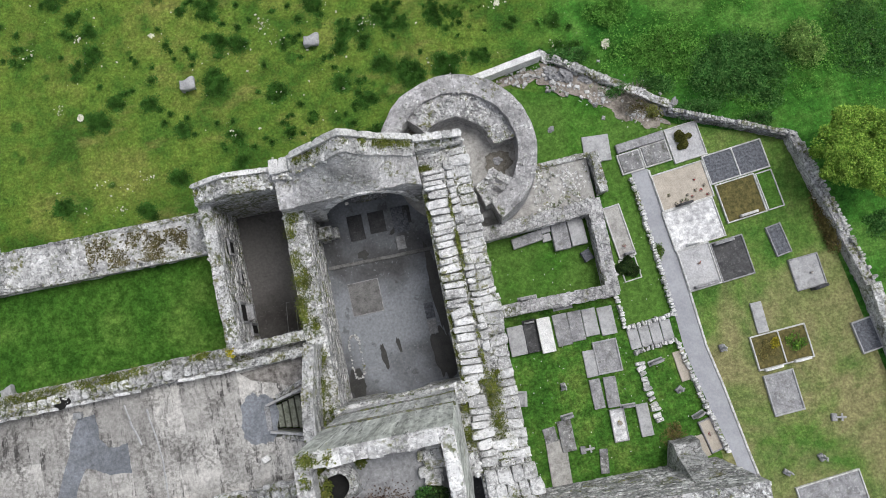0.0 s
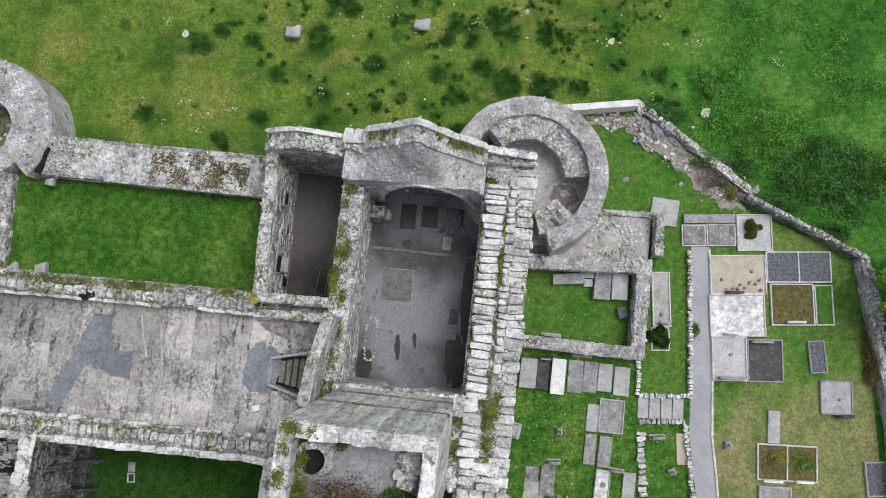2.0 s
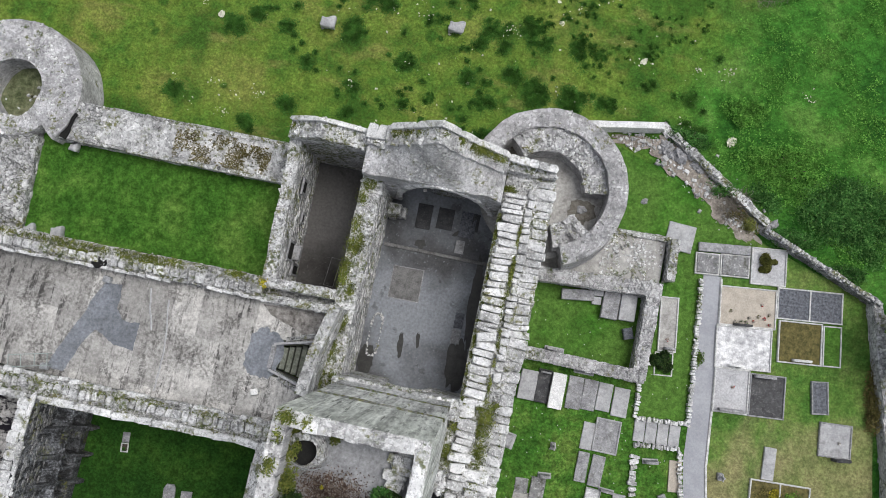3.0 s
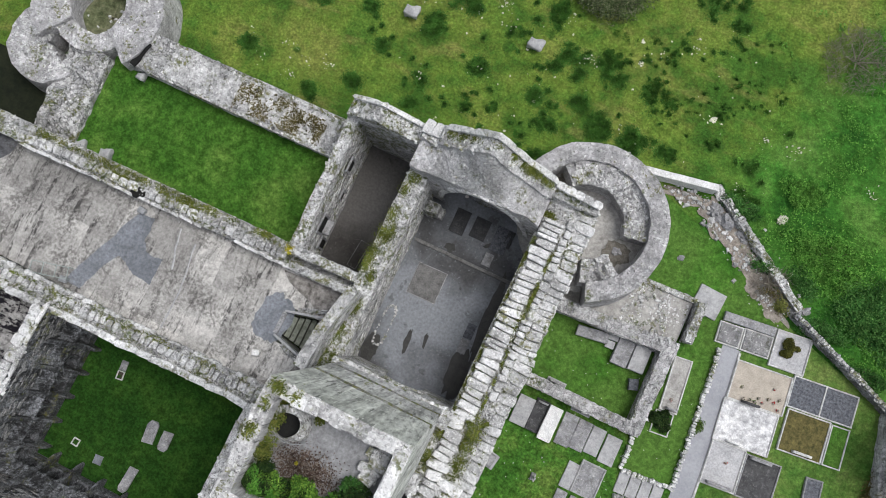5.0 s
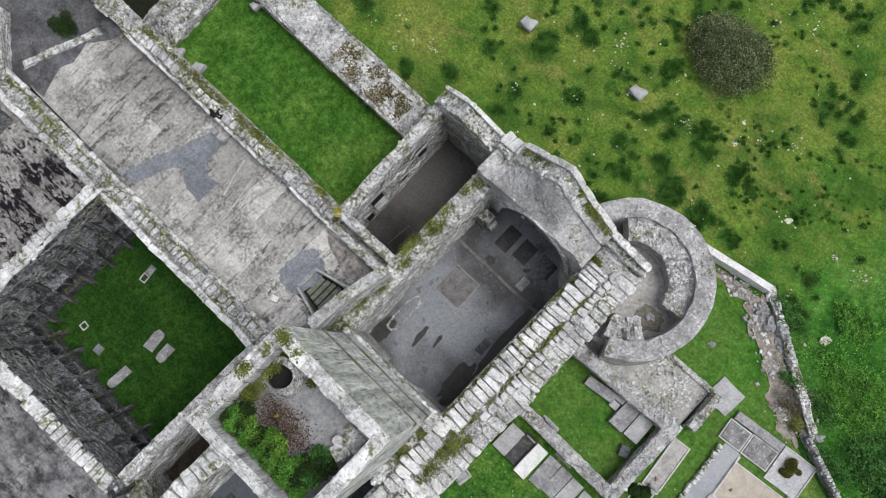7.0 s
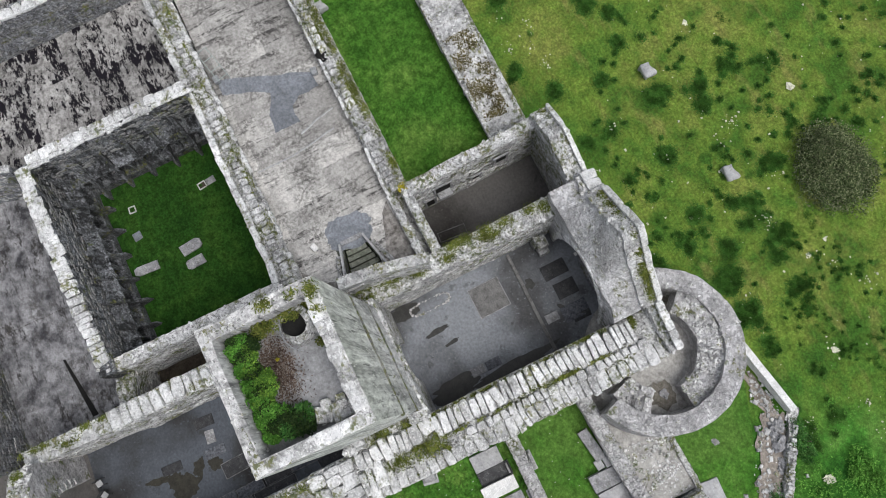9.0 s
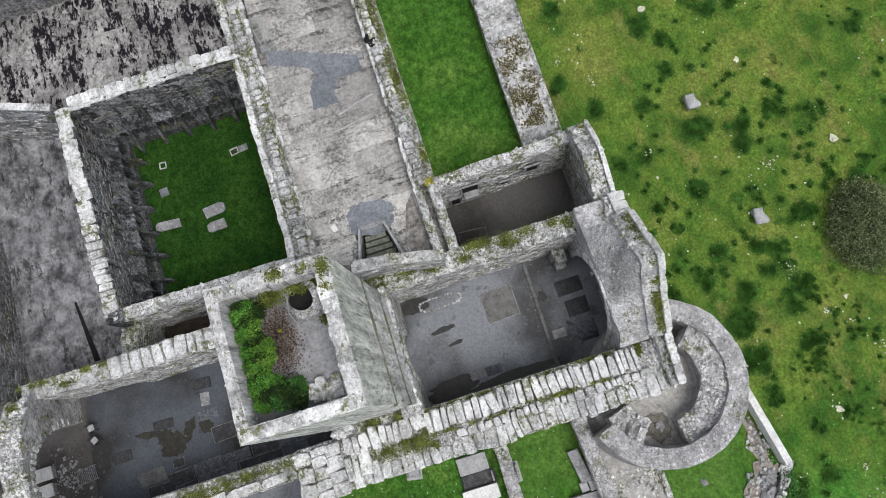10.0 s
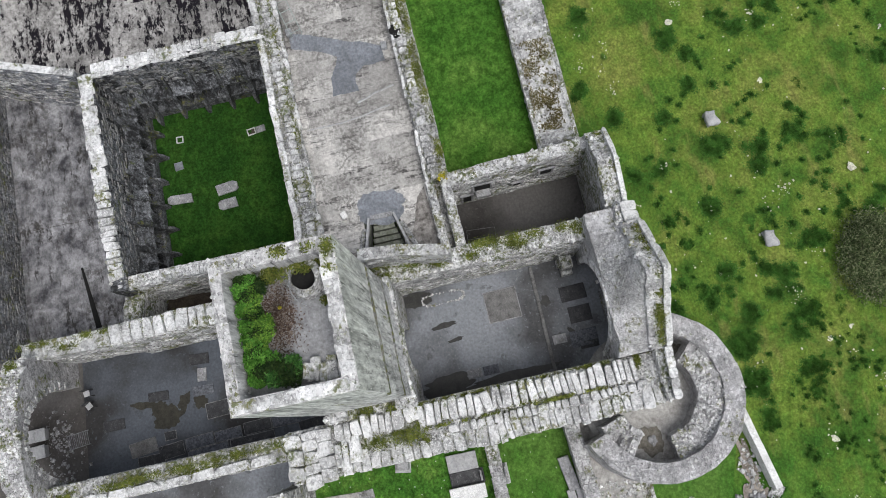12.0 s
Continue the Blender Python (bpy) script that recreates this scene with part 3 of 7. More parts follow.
def clump_spots(n, cx, cy, cz, rx, ry, rz, lumps=14, spread=0.42):
    """Places on and in a lumpy, uneven bush."""
    heads = rng.normal(0, 1, (lumps, 3))
    heads /= np.linalg.norm(heads, axis=1, keepdims=True)
    heads *= rng.uniform(0.25, 0.75, (lumps, 1))
    heads[:, 2] = np.abs(heads[:, 2])
    k = rng.integers(0, lumps, n)
    d = rng.normal(0, 1, (n, 3))
    d /= np.linalg.norm(d, axis=1, keepdims=True)
    r = spread * rng.uniform(0.55, 1.0, (n, 1)) * (0.6 + 0.6 * rng.random(lumps))[k][:, None]
    p = heads[k] + d * r
    p[:, 2] = np.maximum(p[:, 2], 0.02)
    return p * np.array([rx, ry, rz]) + np.array([cx, cy, cz])


def bush(name, x, y, z, rx, ry, rz, n, size, material, label, category="bush", lumps=14, stems=6):
    root = empty(name, x, y, z)
    tagged(root, label, category)
    for k in range(stems):
        a = 2 * math.pi * k / stems
        bm = bmesh.new()
        bmesh.ops.create_cone(bm, segments=5, radius1=0.03, radius2=0.012, depth=1.0, cap_ends=True)
        bm.transform(Matrix.Translation((0.25 * rx * math.cos(a), 0.25 * ry * math.sin(a), rz * 0.4)) @ pose(0, 0, 0, 25 * math.sin(-a), 25 * math.cos(a), 0) @ Matrix.Diagonal((1, 1, rz * 0.8, 1)))
        part("stem", bm, M_BARK, root)
    leaves("foliage", clump_spots(n, 0, 0, 0, rx, ry, rz, lumps), size, material, root, 0.8)
    return root


# ---- ground ----
def ground_sheet():
    """Pasture: a fine sheet near the ruin that runs on, coarser, to the horizon."""
    near = np.arange(-60, 64, 1.2)
    far = np.array([90, 150, 300, 700, 1800.0])
    line = np.concatenate([-far[::-1], near, far])
    n = len(line)
    verts = []
    for x in line:
        for y in line:
            out = max(0.0, y - 7.5, x - 30, -34 - y, -32 - x)
            soft = min(1.0, out / 4)
            verts.append((x, y, soft * 0.22 * noise.noise(Vector((x * 0.16, y * 0.16, 0.3))) - 0.02))
    f = [(i * n + j, (i + 1) * n + j, (i + 1) * n + j + 1, i * n + j + 1) for i in range(n - 1) for j in range(n - 1)]
    return tagged(link_mesh("ground", verts, f, M_FIELD, smooth=True), "rough green pasture with dark tussocks round the ruin", "ground", kind="structure")


ground_sheet()


def sheet(name, corners, z, material, label, category="ground", step=0.7, wave=0.03):
    """A thin sheet over four corners."""
    a, b, c, d = [Vector((*p, 0)) for p in corners]
    nu, nv = max(1, int((b - a).length / step)), max(1, int((d - a).length / step))
    verts = []
    for i in range(nu + 1):
        for j in range(nv + 1):
            p = a.lerp(b, i / nu).lerp(d.lerp(c, i / nu), j / nv)
            p.z = z + wave * (noise.noise(p * 0.9) + 0.4)
            verts.append(p)
    f = [(i * (nv + 1) + j, (i + 1) * (nv + 1) + j, (i + 1) * (nv + 1) + j + 1, i * (nv + 1) + j + 1) for i in range(nu) for j in range(nv)]
    return tagged(link_mesh(name, verts, f, material), label, category, kind="structure")


def rect(x0, x1, y0, y1):
    return [(x0, y0), (x1, y0), (x1, y1), (x0, y1)]


sheet("lawn", rect(-20.8, -5.6, -2.6, 3.3), 1.3, M_LAWN, "close-mown green lawn beside the curtain wall", "lawn")
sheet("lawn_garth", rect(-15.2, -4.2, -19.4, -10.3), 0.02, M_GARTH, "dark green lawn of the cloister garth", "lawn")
sheet("lawn_churchyard", [(7.4, -13.2), (18.0, -13.4), (16.9, 3.4), (7.4, 10.2)], 0.02, M_YARD, "bright green grass between the graves", "lawn")
sheet("lawn_corner", [(8.0, 2.0), (17.5, 2.4), (18.4, 6.4), (9.0, 10.0)], 0.03, M_CORNER, "green grass with worn dry patches beside the round tower", "lawn")
sheet("lawn_enclosure", rect(7.7, 13.7, -2.85, 0.85), 0.04, M_CORNER, "bright green grass inside the small roofless enclosure", "lawn")
sheet("lawn_strip", [(14.35, -5.2), (17.0, -5.0), (16.6, 2.6), (14.9, 2.4)], 0.04, M_CORNER, "bright green strip of grass beside the path", "lawn")
sheet("lawn_dry", [(18.2, -30), (30.4, -30), (25.9, 3.25), (17.6, 6.1)], 0.02, M_DRY, "yellowing dry grass of the newer graveyard", "lawn")
sheet("floor_chancel", rect(-1.6, 5.6, -10.5, 5.6), 0.03, M_FLOOR, "damp dark gravel floor of the roofless chancel", "floor", wave=0.01)
sheet("floor_side_room", rect(-5.6, -1.6, -2.4, 5.3), 0.03, M_ROOMFLOOR, "damp dark floor of the narrow roofless room", "floor", wave=0.01)
sheet("floor_nave", rect(-2.0, 5.6, -24.9, -10.5), 0.03, M_NAVEFLOOR, "damp dark gravel floor of the roofless nave", "floor", wave=0.01)
sheet("floor_west", [(-2.2, -30.5), (6.6, -30.5), (6.6, -24.8), (-2.2, -24.3)], 0.05, M_WESTFLOOR, "earthy brown floor strewn with stones", "floor", wave=0.08)
sheet("floor_transept", rect(6.1, 17.6, -30, -13.2), 0.03, M_FLOOR, "dark gravel floor of the roofless transept", "floor", wave=0.01)
sheet("floor_passage", rect(-3.8, -1.6, -19.2, -10.3), 0.03, M_SOIL, "dark earth floor of the narrow passage", "floor")


def disc_floor(name, cx, cy, r, z, material, label):
    """A round trodden floor, uneven underfoot."""
    verts, f = [Vector((cx, cy, z))], []
    for k in range(1, 9):
        for i in range(36):
            a = 2 * math.pi * i / 36
            p = Vector((cx + r * k / 8 * math.cos(a), cy + r * k / 8 * math.sin(a), 0))
            p.z = z + 0.06 * noise.noise(p * 0.9)
            verts.append(p)
    f += [(0, 1 + i, 1 + (i + 1) % 36) for i in range(36)]
    for k in range(7):
        for i in range(36):
            a, b = 1 + k * 36 + i, 1 + k * 36 + (i + 1) % 36
            f.append((a, a + 36, b + 36, b))
    return tagged(link_mesh(name, verts, f, material), label, "floor", kind="structure")


disc_floor("floor_round_tower", 7.25, 5.55, 3.6, 1.05, M_GRIT, "pale trodden grit inside the round tower")


# ---- church: chancel ----
w = wall("wall_chancel_north", (-1.45, -10.2), (-1.52, 5.4), 1.04, 0, 4.7, 4.6, "thick grey rubble wall with moss on its broken top", 0.09, seed=1)
w = wall("wall_room_west", (-5.58, -2.4), (-5.78, 5.2), 0.62, 0, 4.5, 4.7, "grey rubble wall of the narrow room with a niche", 0.08, seed=2)
for y0, y1, z0, z1 in ((-0.95, -0.1, 2.25, 3.3), (-1.6, -1.15, 0.5, 1.7), (1.2, 1.6, 1.6, 2.1), (2.6, 3.2, 2.6, 3.4)):
    # no recess is cut: a proud black panel paints its shade
    part("niche", box_bm(-5.28, -5.235, y0, y1, z0, z1, 0.01), M_DARK, w, "black panel for the shade in a wall niche")
    for e in (y0 - 0.12, y1):
        part("jamb", box_bm(-5.28, -5.17, e, e + 0.12, z0 - 0.05, z1, 0.02, 0.02), M_SLAB, w)
    part("lintel", box_bm(-5.28, -5.16, y0 - 0.16, y1 + 0.16, z1, z1 + 0.14, 0.02, 0.02), M_SLAB, w)
sill = part("niche_sill", box_bm(-5.32, -4.85, -0.9, -0.1, 1.9, 2.25, 0.04, 0.05), M_SLAB, w, "pale stone niche sill")


def pitched_end(name, x0, x1, yin, yout, tops, label, arch=None, slope=None, material=None, faces=True):
    """An end wall lofted along x. tops: (x, z) of its coping; arch: (x0, x1, spring, apex) of a recess; slope: (y, z) where its broken inner top begins."""
    n = int((x1 - x0) / 0.1)
    xs = [x0 + (x1 - x0) * i / n for i in range(n + 1)]
    rows = []
    px, pz = [t[0] for t in tops], [t[1] for t in tops]
    for x in xs:
        zt = float(np.interp(x, px, pz))
        a = 0.0
        if arch and arch[0] < x < arch[1]:
            m, r = (arch[0] + arch[1]) / 2, (arch[1] - arch[0]) / 2
            a = arch[2] + (arch[3] - arch[2]) * math.sqrt(max(0.0, 1 - ((x - m) / r) ** 2))
        mid = yout + (yin - yout) * 0.42 if slope else yin
        front = min(slope, zt - 0.4) if slope else zt
        back = yout + (yin - yout) * 0.3
        rows.append([(x, back, a), (x, yin, a), (x, yin, max(front, a + 0.25)), (x, mid, zt - (0.25 if slope else 0.0)), (x, mid, zt), (x, yout, zt), (x, yout, 0), (x, back, 0)])
    verts = []
    for r in rows:
        for v in r:
            v = Vector(v)
            k = 0.10 if v.z > 1 else 0.03
            verts.append(v + k * Vector(noise.noise_vector(v * 1.9)) * (1.0 if v.z > 3 else 0.5))
    m = len(rows[0])
    f = [(i * m + j, i * m + (j + 1) % m, (i + 1) * m + (j + 1) % m, (i + 1) * m + j) for i in range(n) for j in range(m)]
    f += [tuple(range(m)), tuple(n * m + j for j in reversed(range(m)))]
    ob = tagged(link_mesh(name, verts, f, material or M_WALL), label, "wall", kind="structure")
    cnt = int((x1 - x0) * 12)
    xx = rng.uniform(x0 + 0.1, x1 - 0.1, cnt)
    yy = rng.uniform(0, 1, cnt)
    mid = yout + (yin - yout) * (0.42 if slope else 1.0)
    up = np.repeat(np.array([[0, 0, 1.0]]), cnt, 0)
    u, v = turned(cnt, np.array([1.0, 0, 0]), np.array([0, 1.0, 0]))
    c = np.stack([xx, mid + (yout - mid) * yy, np.interp(xx, px, pz)], 1)
    half = np.stack([rng.uniform(0.06, 0.2, cnt), rng.uniform(0.05, 0.13, cnt), rng.uniform(0.03, 0.08, cnt)], 1)
    stones_mesh("top_rubble", c, u, v, up, half, M_RUBBLE, ob)
    if slope:
        cnt = int((x1 - x0) * 26)
        xx, t = np.clip(rng.normal(1.3, 0.95, cnt), x0 + 0.1, x1 - 0.1), rng.uniform(0.05, 0.98, cnt)
        zt = np.interp(xx, px, pz)
        c = np.stack([xx, yin + (mid - yin) * t, np.minimum(slope, zt - 0.4) * (1 - t) + (zt - 0.25) * t], 1)
        up = np.repeat(np.array([[0, -0.6, 0.8]]), cnt, 0)
        u, v = turned(cnt, np.array([1.0, 0, 0]), np.array([0, 0.8, 0.6]))
        half = np.stack([rng.uniform(0.03, 0.11, cnt), rng.uniform(0.03, 0.08, cnt), rng.uniform(0.015, 0.05, cnt)], 1)
        stones_mesh("slope_rubble", c, u, v, up, half, M_RING2, ob)
    return ob


EAST = [(-2.0, 6.2), (-1.0, 6.3), (-0.9, 6.6), (1.8, 8.9), (3.4, 7.0), (5.0, 5.7), (7.45, 5.1)]
east = pitched_end("gable_east", -1.95, 5.05, 3.75, 6.1, EAST, "broken east gable over a wide arched altar recess", (-0.35, 4.5, 0.7, 5.75), 5.95, M_GABLE)


M_COPEISLE = stone_material("pale_arch_stone", 1.3, 0.2, "island", rough_look=0.6)
COPES = slab_meshes("coping_stone", 24, M_COPE, 0.04)


def coping(parent, pts, yc, depth, thick, pitch=0.55, lift=0.0):
    for (xa, za), (xb, zb) in zip(pts, pts[1:]):
        length = math.hypot(xb - xa, zb - za)
        k = max(1, round(length / pitch))
        for i in range(k):
            t = (i + 0.5) / k
            ob = new("coping_stone", COPES[rng.integers(len(CAPS))])
            ob.matrix_basis = pose(xa + (xb - xa) * t, yc, za + (zb - za) * t + thick * 0.4 + lift, 0, -math.degrees(math.atan2(zb - za, xb - xa)), 0) @ Matrix.Diagonal((length / k * 1.1, depth, thick, 1))
            ob.parent = parent


coping(east, EAST[2:6], 6.0, 0.34, 0.2, 1.6, 0.1)
coping(east, EAST[5:], 5.9, 0.40, 0.2, 0.5, 0.05)
coping(east, EAST[:3], 5.75, 0.75, 0.16, 0.45, 0.05)
wall("wall_east_return", (5.0, 5.75), (7.45, 5.75), 0.62, 0, 5.15, 5.0, "short return of the east wall with coping stones", 0.05, seed=51)
cs, us, vs, ws, hs = [], [], [], [], []
for i in range(30):
    t = math.pi * (i + 0.5) / 30
    cs.append((2.075 + 2.55 * math.cos(t), 3.72, 0.7 + 5.18 * math.sin(t)))
    us.append((math.cos(t), 0, math.sin(t)))
    vs.append((-math.sin(t), 0, math.cos(t)))
    ws.append((0, -1, 0))
    hs.append((0.16, 0.15 + 0.10 * abs(math.cos(t)), 0.05))
stones_mesh("arch_stones", np.array(cs), np.array(us), np.array(vs), np.array(ws, float), np.array(hs), M_COPEISLE, east, 0.92)
ROOM = [(-6.1, 5.15), (-4.3, 6.2), (-2.0, 5.5)]
room_end = pitched_end("gable_side_room", -6.1, -2.02, 4.95, 5.95, ROOM, "low broken gable with pale coping and yellow weeds")
coping(room_end, ROOM, 5.84, 0.24, 0.2, 2.0, 0.08)

# south wall of the church with its double row of coping stones
south = wall("wall_chancel_south", (6.32, -12.6), (6.32, 5.4), 2.46, 0, 4.45, 4.55, "thick south wall with rows of grey coping stones", 0.05, tops=26, seed=3)
cap_row(south, (5.72, -6.2), (5.66, 4.4), 0.38, 1.06, 0.22, 4.68, 4.72, 8, gap=0.035)
cap_row(south, (6.55, -4.9), (6.50, 4.6), 0.42, 0.44, 0.26, 4.66, 4.7, -4, 0.3, gap=0.035)
cap_row(south, (7.18, -10.2), (7.12, 5.2), 0.44, 0.86, 0.20, 4.55, 4.6, -10, 0.28, gap=0.035)
cap_row(south, (5.55, -10.2), (5.5, -6.4), 0.5, 0.9, 0.3, 4.85, 4.7, 8, 0.25)
cap_row(south, (6.5, -10.4), (6.5, -9.0), 0.45, 1.3, 0.25, 4.7, 4.7, 0, 0.2)
for y in (-12.3, -11.55, -10.8):
    cap_row(south, (5.2, y), (7.5, y), 0.6, 0.78, 0.2, 4.64, 4.64, 0, 0.06, gap=-0.01)
wall("wall_tower_infill", (4.78, -10.3), (4.78, -6.2), 0.75, 0, 4.7, 4.6, "lumpy masonry packed between tower and south wall", 0.12, seed=52)
ledge = part("ledge", box_bm(4.98, 5.14, -6.2, 3.6, 3.9, 4.45, 0.03, 0.04, 3), M_WALL, south, "narrow mossy ledge")


def arch_wall(name, x0, x1, y0, y1, top, arch, label, material=None):
    """A cross wall with an arched opening right through it."""
    n = int((x1 - x0) / 0.15)
    rows = []
    for i in range(n + 1):
        x = x0 + (x1 - x0) * i / n
        a = 0.0
        if arch[0] < x < arch[1]:
            m, r = (arch[0] + arch[1]) / 2, (arch[1] - arch[0]) / 2
            a = arch[2] + (arch[3] - arch[2]) * math.sqrt(max(0.0, 1 - ((x - m) / r) ** 2))
        z = float(np.interp(x, [t[0] for t in top], [t[1] for t in top]))
        rows.append([(x, y0, a), (x, y0, max(z, a + 0.2)), (x, (y0 + y1) / 2, max(z, a + 0.2) + 0.04), (x, y1, max(z, a + 0.2)), (x, y1, a)])
    verts = []
    for r in rows:
        for v in r:
            v = Vector(v)
            verts.append(v + (0.08 if v.z > 0.5 else 0.0) * Vector(noise.noise_vector(v * 1.6)))
    m = 5
    f = [(i * m + j, (i + 1) * m + j, (i + 1) * m + (j + 1) % m, i * m + (j + 1) % m) for i in range(n) for j in range(m)]
    f += [tuple(range(m)), tuple(n * m + j for j in reversed(range(m)))]
    ob = tagged(link_mesh(name, verts, f, material or M_WALL), label, "wall", kind="structure")
    cnt = int((x1 - x0) * abs(y1 - y0) * 30)
    xx, yy = rng.uniform(x0, x1, cnt), rng.uniform(min(y0, y1), max(y0, y1), cnt)
    c = np.stack([xx, yy, np.interp(xx, [t[0] for t in top], [t[1] for t in top])], 1)
    u, v = turned(cnt, np.array([1.0, 0, 0]), np.array([0, 1.0, 0]))
    half = np.stack([rng.uniform(0.06, 0.19, cnt), rng.uniform(0.05, 0.12, cnt), rng.uniform(0.03, 0.08, cnt)], 1)
    stones_mesh("top_rubble", c, u, v, np.repeat(np.array([[0, 0, 1.0]]), cnt, 0), half, M_RUBBLE, ob)
    # ring of arch stones on both faces
    r, m = (arch[1] - arch[0]) / 2, (arch[0] + arch[1]) / 2
    k = 26
    cs, us, vs, ws, hs = [], [], [], [], []
    for i in range(k):
        t = math.pi * (i + 0.5) / k
        for yf, s in ((y0, 1 if y0 > y1 else -1), (y1, 1 if y1 > y0 else -1)):
            cs.append((m + (r + 0.16) * math.cos(t), yf, arch[2] + (arch[3] - arch[2] + 0.16) * math.sin(t)))
            us.append((math.cos(t), 0, math.sin(t)))
            vs.append((-math.sin(t), 0, math.cos(t)))
            ws.append((0, s, 0))
            hs.append((0.19, 0.10, 0.06))
    stones_mesh("arch_stones", np.array(cs), np.array(us), np.array(vs), np.array(ws, float), np.array(hs), M_FACERUBBLE, ob, 0.9)
    return ob


arch_wall("arch_chancel", -1.0, 5.1, -6.05, -7.0, [(-1, 6.3), (0.5, 6.0), (2.2, 5.6), (3.5, 6.0), (5.1, 5.5)], (1.1, 3.2, 2.6, 4.9), "cross wall with the chancel arch under the bell tower")
arch_wall("arch_tower_west", -1.0, 5.1, -9.4, -10.3, [(-1, 6.3), (5.1, 6.0)], (1.1, 3.2, 2.6, 4.9), "cross wall with the nave arch under the bell tower")

# ---- bell tower ----
tower = empty("bell_tower", 2.05, -8.25, 0)
tagged(tower, "tall grey stone bell tower with weeds on its roof", "tower")
TX0, TX1, TY0, TY1, TZ = -2.45, 2.4, -2.05, 1.9, 18.9


def tower_wall(name, x0, x1, y0, y1, label=""):
    """One wall of the tower, leaning in a little towards its top."""
    verts, f = [], []
    stages = [(4.2, 0.22), (7.0, 0.17), (10.0, 0.12), (13.0, 0.07), (16.0, 0.03), (TZ, 0.0)]
    nx, ny = max(2, int((x1 - x0) / 0.35)), max(2, int((y1 - y0) / 0.35))
    loop = [(x0 + (x1 - x0) * i / nx, y0) for i in range(nx)] + [(x1, y0 + (y1 - y0) * i / ny) for i in range(ny)]
    loop += [(x1 - (x1 - x0) * i / nx, y1) for i in range(nx)] + [(x0, y1 - (y1 - y0) * i / ny) for i in range(ny)]
    cx, cy = (TX0 + TX1) / 2, (TY0 + TY1) / 2
    m = len(loop)
    for z, g in stages:
        for x, y in loop:
            gx = g if abs(x - TX1) < 1e-6 else -g if abs(x - TX0) < 1e-6 else 0
            gy = g if abs(y - TY1) < 1e-6 else -g if abs(y - TY0) < 1e-6 else 0
            v = Vector((x + gx, y + gy, z))
            top = 0.16 * noise.noise(Vector((x * 1.4, y * 1.4, 3))) if z == TZ else 0
            verts.append(v + 0.025 * Vector(noise.noise_vector(v * 2)) + Vector((0, 0, top)))
    for k in range(len(stages) - 1):
        for i in range(m):
            a, b = k * m + i, k * m + (i + 1) % m
            f.append((a, b, b + m, a + m))
    top = (len(stages) - 1) * m
    k = len(verts)
    verts.append(Vector(((x0 + x1) / 2, (y0 + y1) / 2, TZ + 0.03)))
    f += [(top + i, top + (i + 1) % m, k) for i in range(m)]
    return tagged(link_mesh(name, verts, f, M_TOWER, tower), label)


for side in ((TX0, TX1, TY1 - 0.48, TY1), (TX0, TX1, TY0, TY0 + 0.38), (TX0, TX0 + 0.5, TY0 + 0.38, TY1 - 0.48), (TX1 - 0.46, TX1, TY0 + 0.38, TY1 - 0.48)):
    tower_wall("wall", *side)
for x0, x1, y0, y1, n in ((TX0, TX1, TY1 - 0.48, TY1, 40), (TX0, TX1, TY0, TY0 + 0.38, 40), (TX0, TX0 + 0.5, TY0, TY1, 45), (TX1 - 0.46, TX1, TY0, TY1, 40)):
    c = np.stack([rng.uniform(x0 + 0.06, x1 - 0.06, n), rng.uniform(y0 + 0.06, y1 - 0.06, n), np.full(n, TZ)], 1)
    u, v = turned(n, np.array([1.0, 0, 0]), np.array([0, 1.0, 0]))
    half = np.stack([rng.uniform(0.04, 0.12, n), rng.uniform(0.04, 0.09, n), rng.uniform(0.015, 0.04, n)], 1)
    stones_mesh("parapet_rubble", c, u, v, np.repeat(np.array([[0, 0, 1.0]]), n, 0), half, M_RUBBLE, tower)
for i in range(11):
    x = TX0 + 0.35 + i * 0.42
    if i < 10 and i != 4:
        ob = new("parapet_stone", CAPS[i % 6])
        ob.matrix_basis = pose(x, TY1 - 0.26 - 0.03 * (i % 3), TZ + 0.02, rng.uniform(-4, 4), rng.uniform(-4, 4), rng.uniform(-4, 4)) @ Matrix.Diagonal((0.47, rng.uniform(0.38, 0.52), 0.08, 1))
        ob.parent = tower
for i in range(9):
    ob = new("parapet_stone", CAPS[(i + 2) % 6])
    ob.matrix_basis = pose(TX1 - 0.23, TY0 + 0.25 + i * 0.40, TZ + 0.02, rng.uniform(-4, 4), rng.uniform(-4, 4), 90 + rng.uniform(-4, 4)) @ Matrix.Diagonal((0.44, rng.uniform(0.36, 0.44), 0.08, 1))
    ob.parent = tower
bm = box_bm(TX0 + 0.45, TX1 - 0.4, TY0 + 0.33, TY1 - 0.42, 17.2, 17.75, 0.0, 0.03, 6)
part("roof_floor", bm, M_TOWERFLOOR, tower, "pale cracked concrete roof")
# drip courses on the sides
for z, g in ((8.5, 0.20), (12.7, 0.12)):
    bm = box_bm(TX0 - g, TX1 + g, TY1, TY1 + g, z - 0.12, z + 0.02, 0.03, 0.05, 7)
    part("drip_course", bm, M_DRIP, tower)
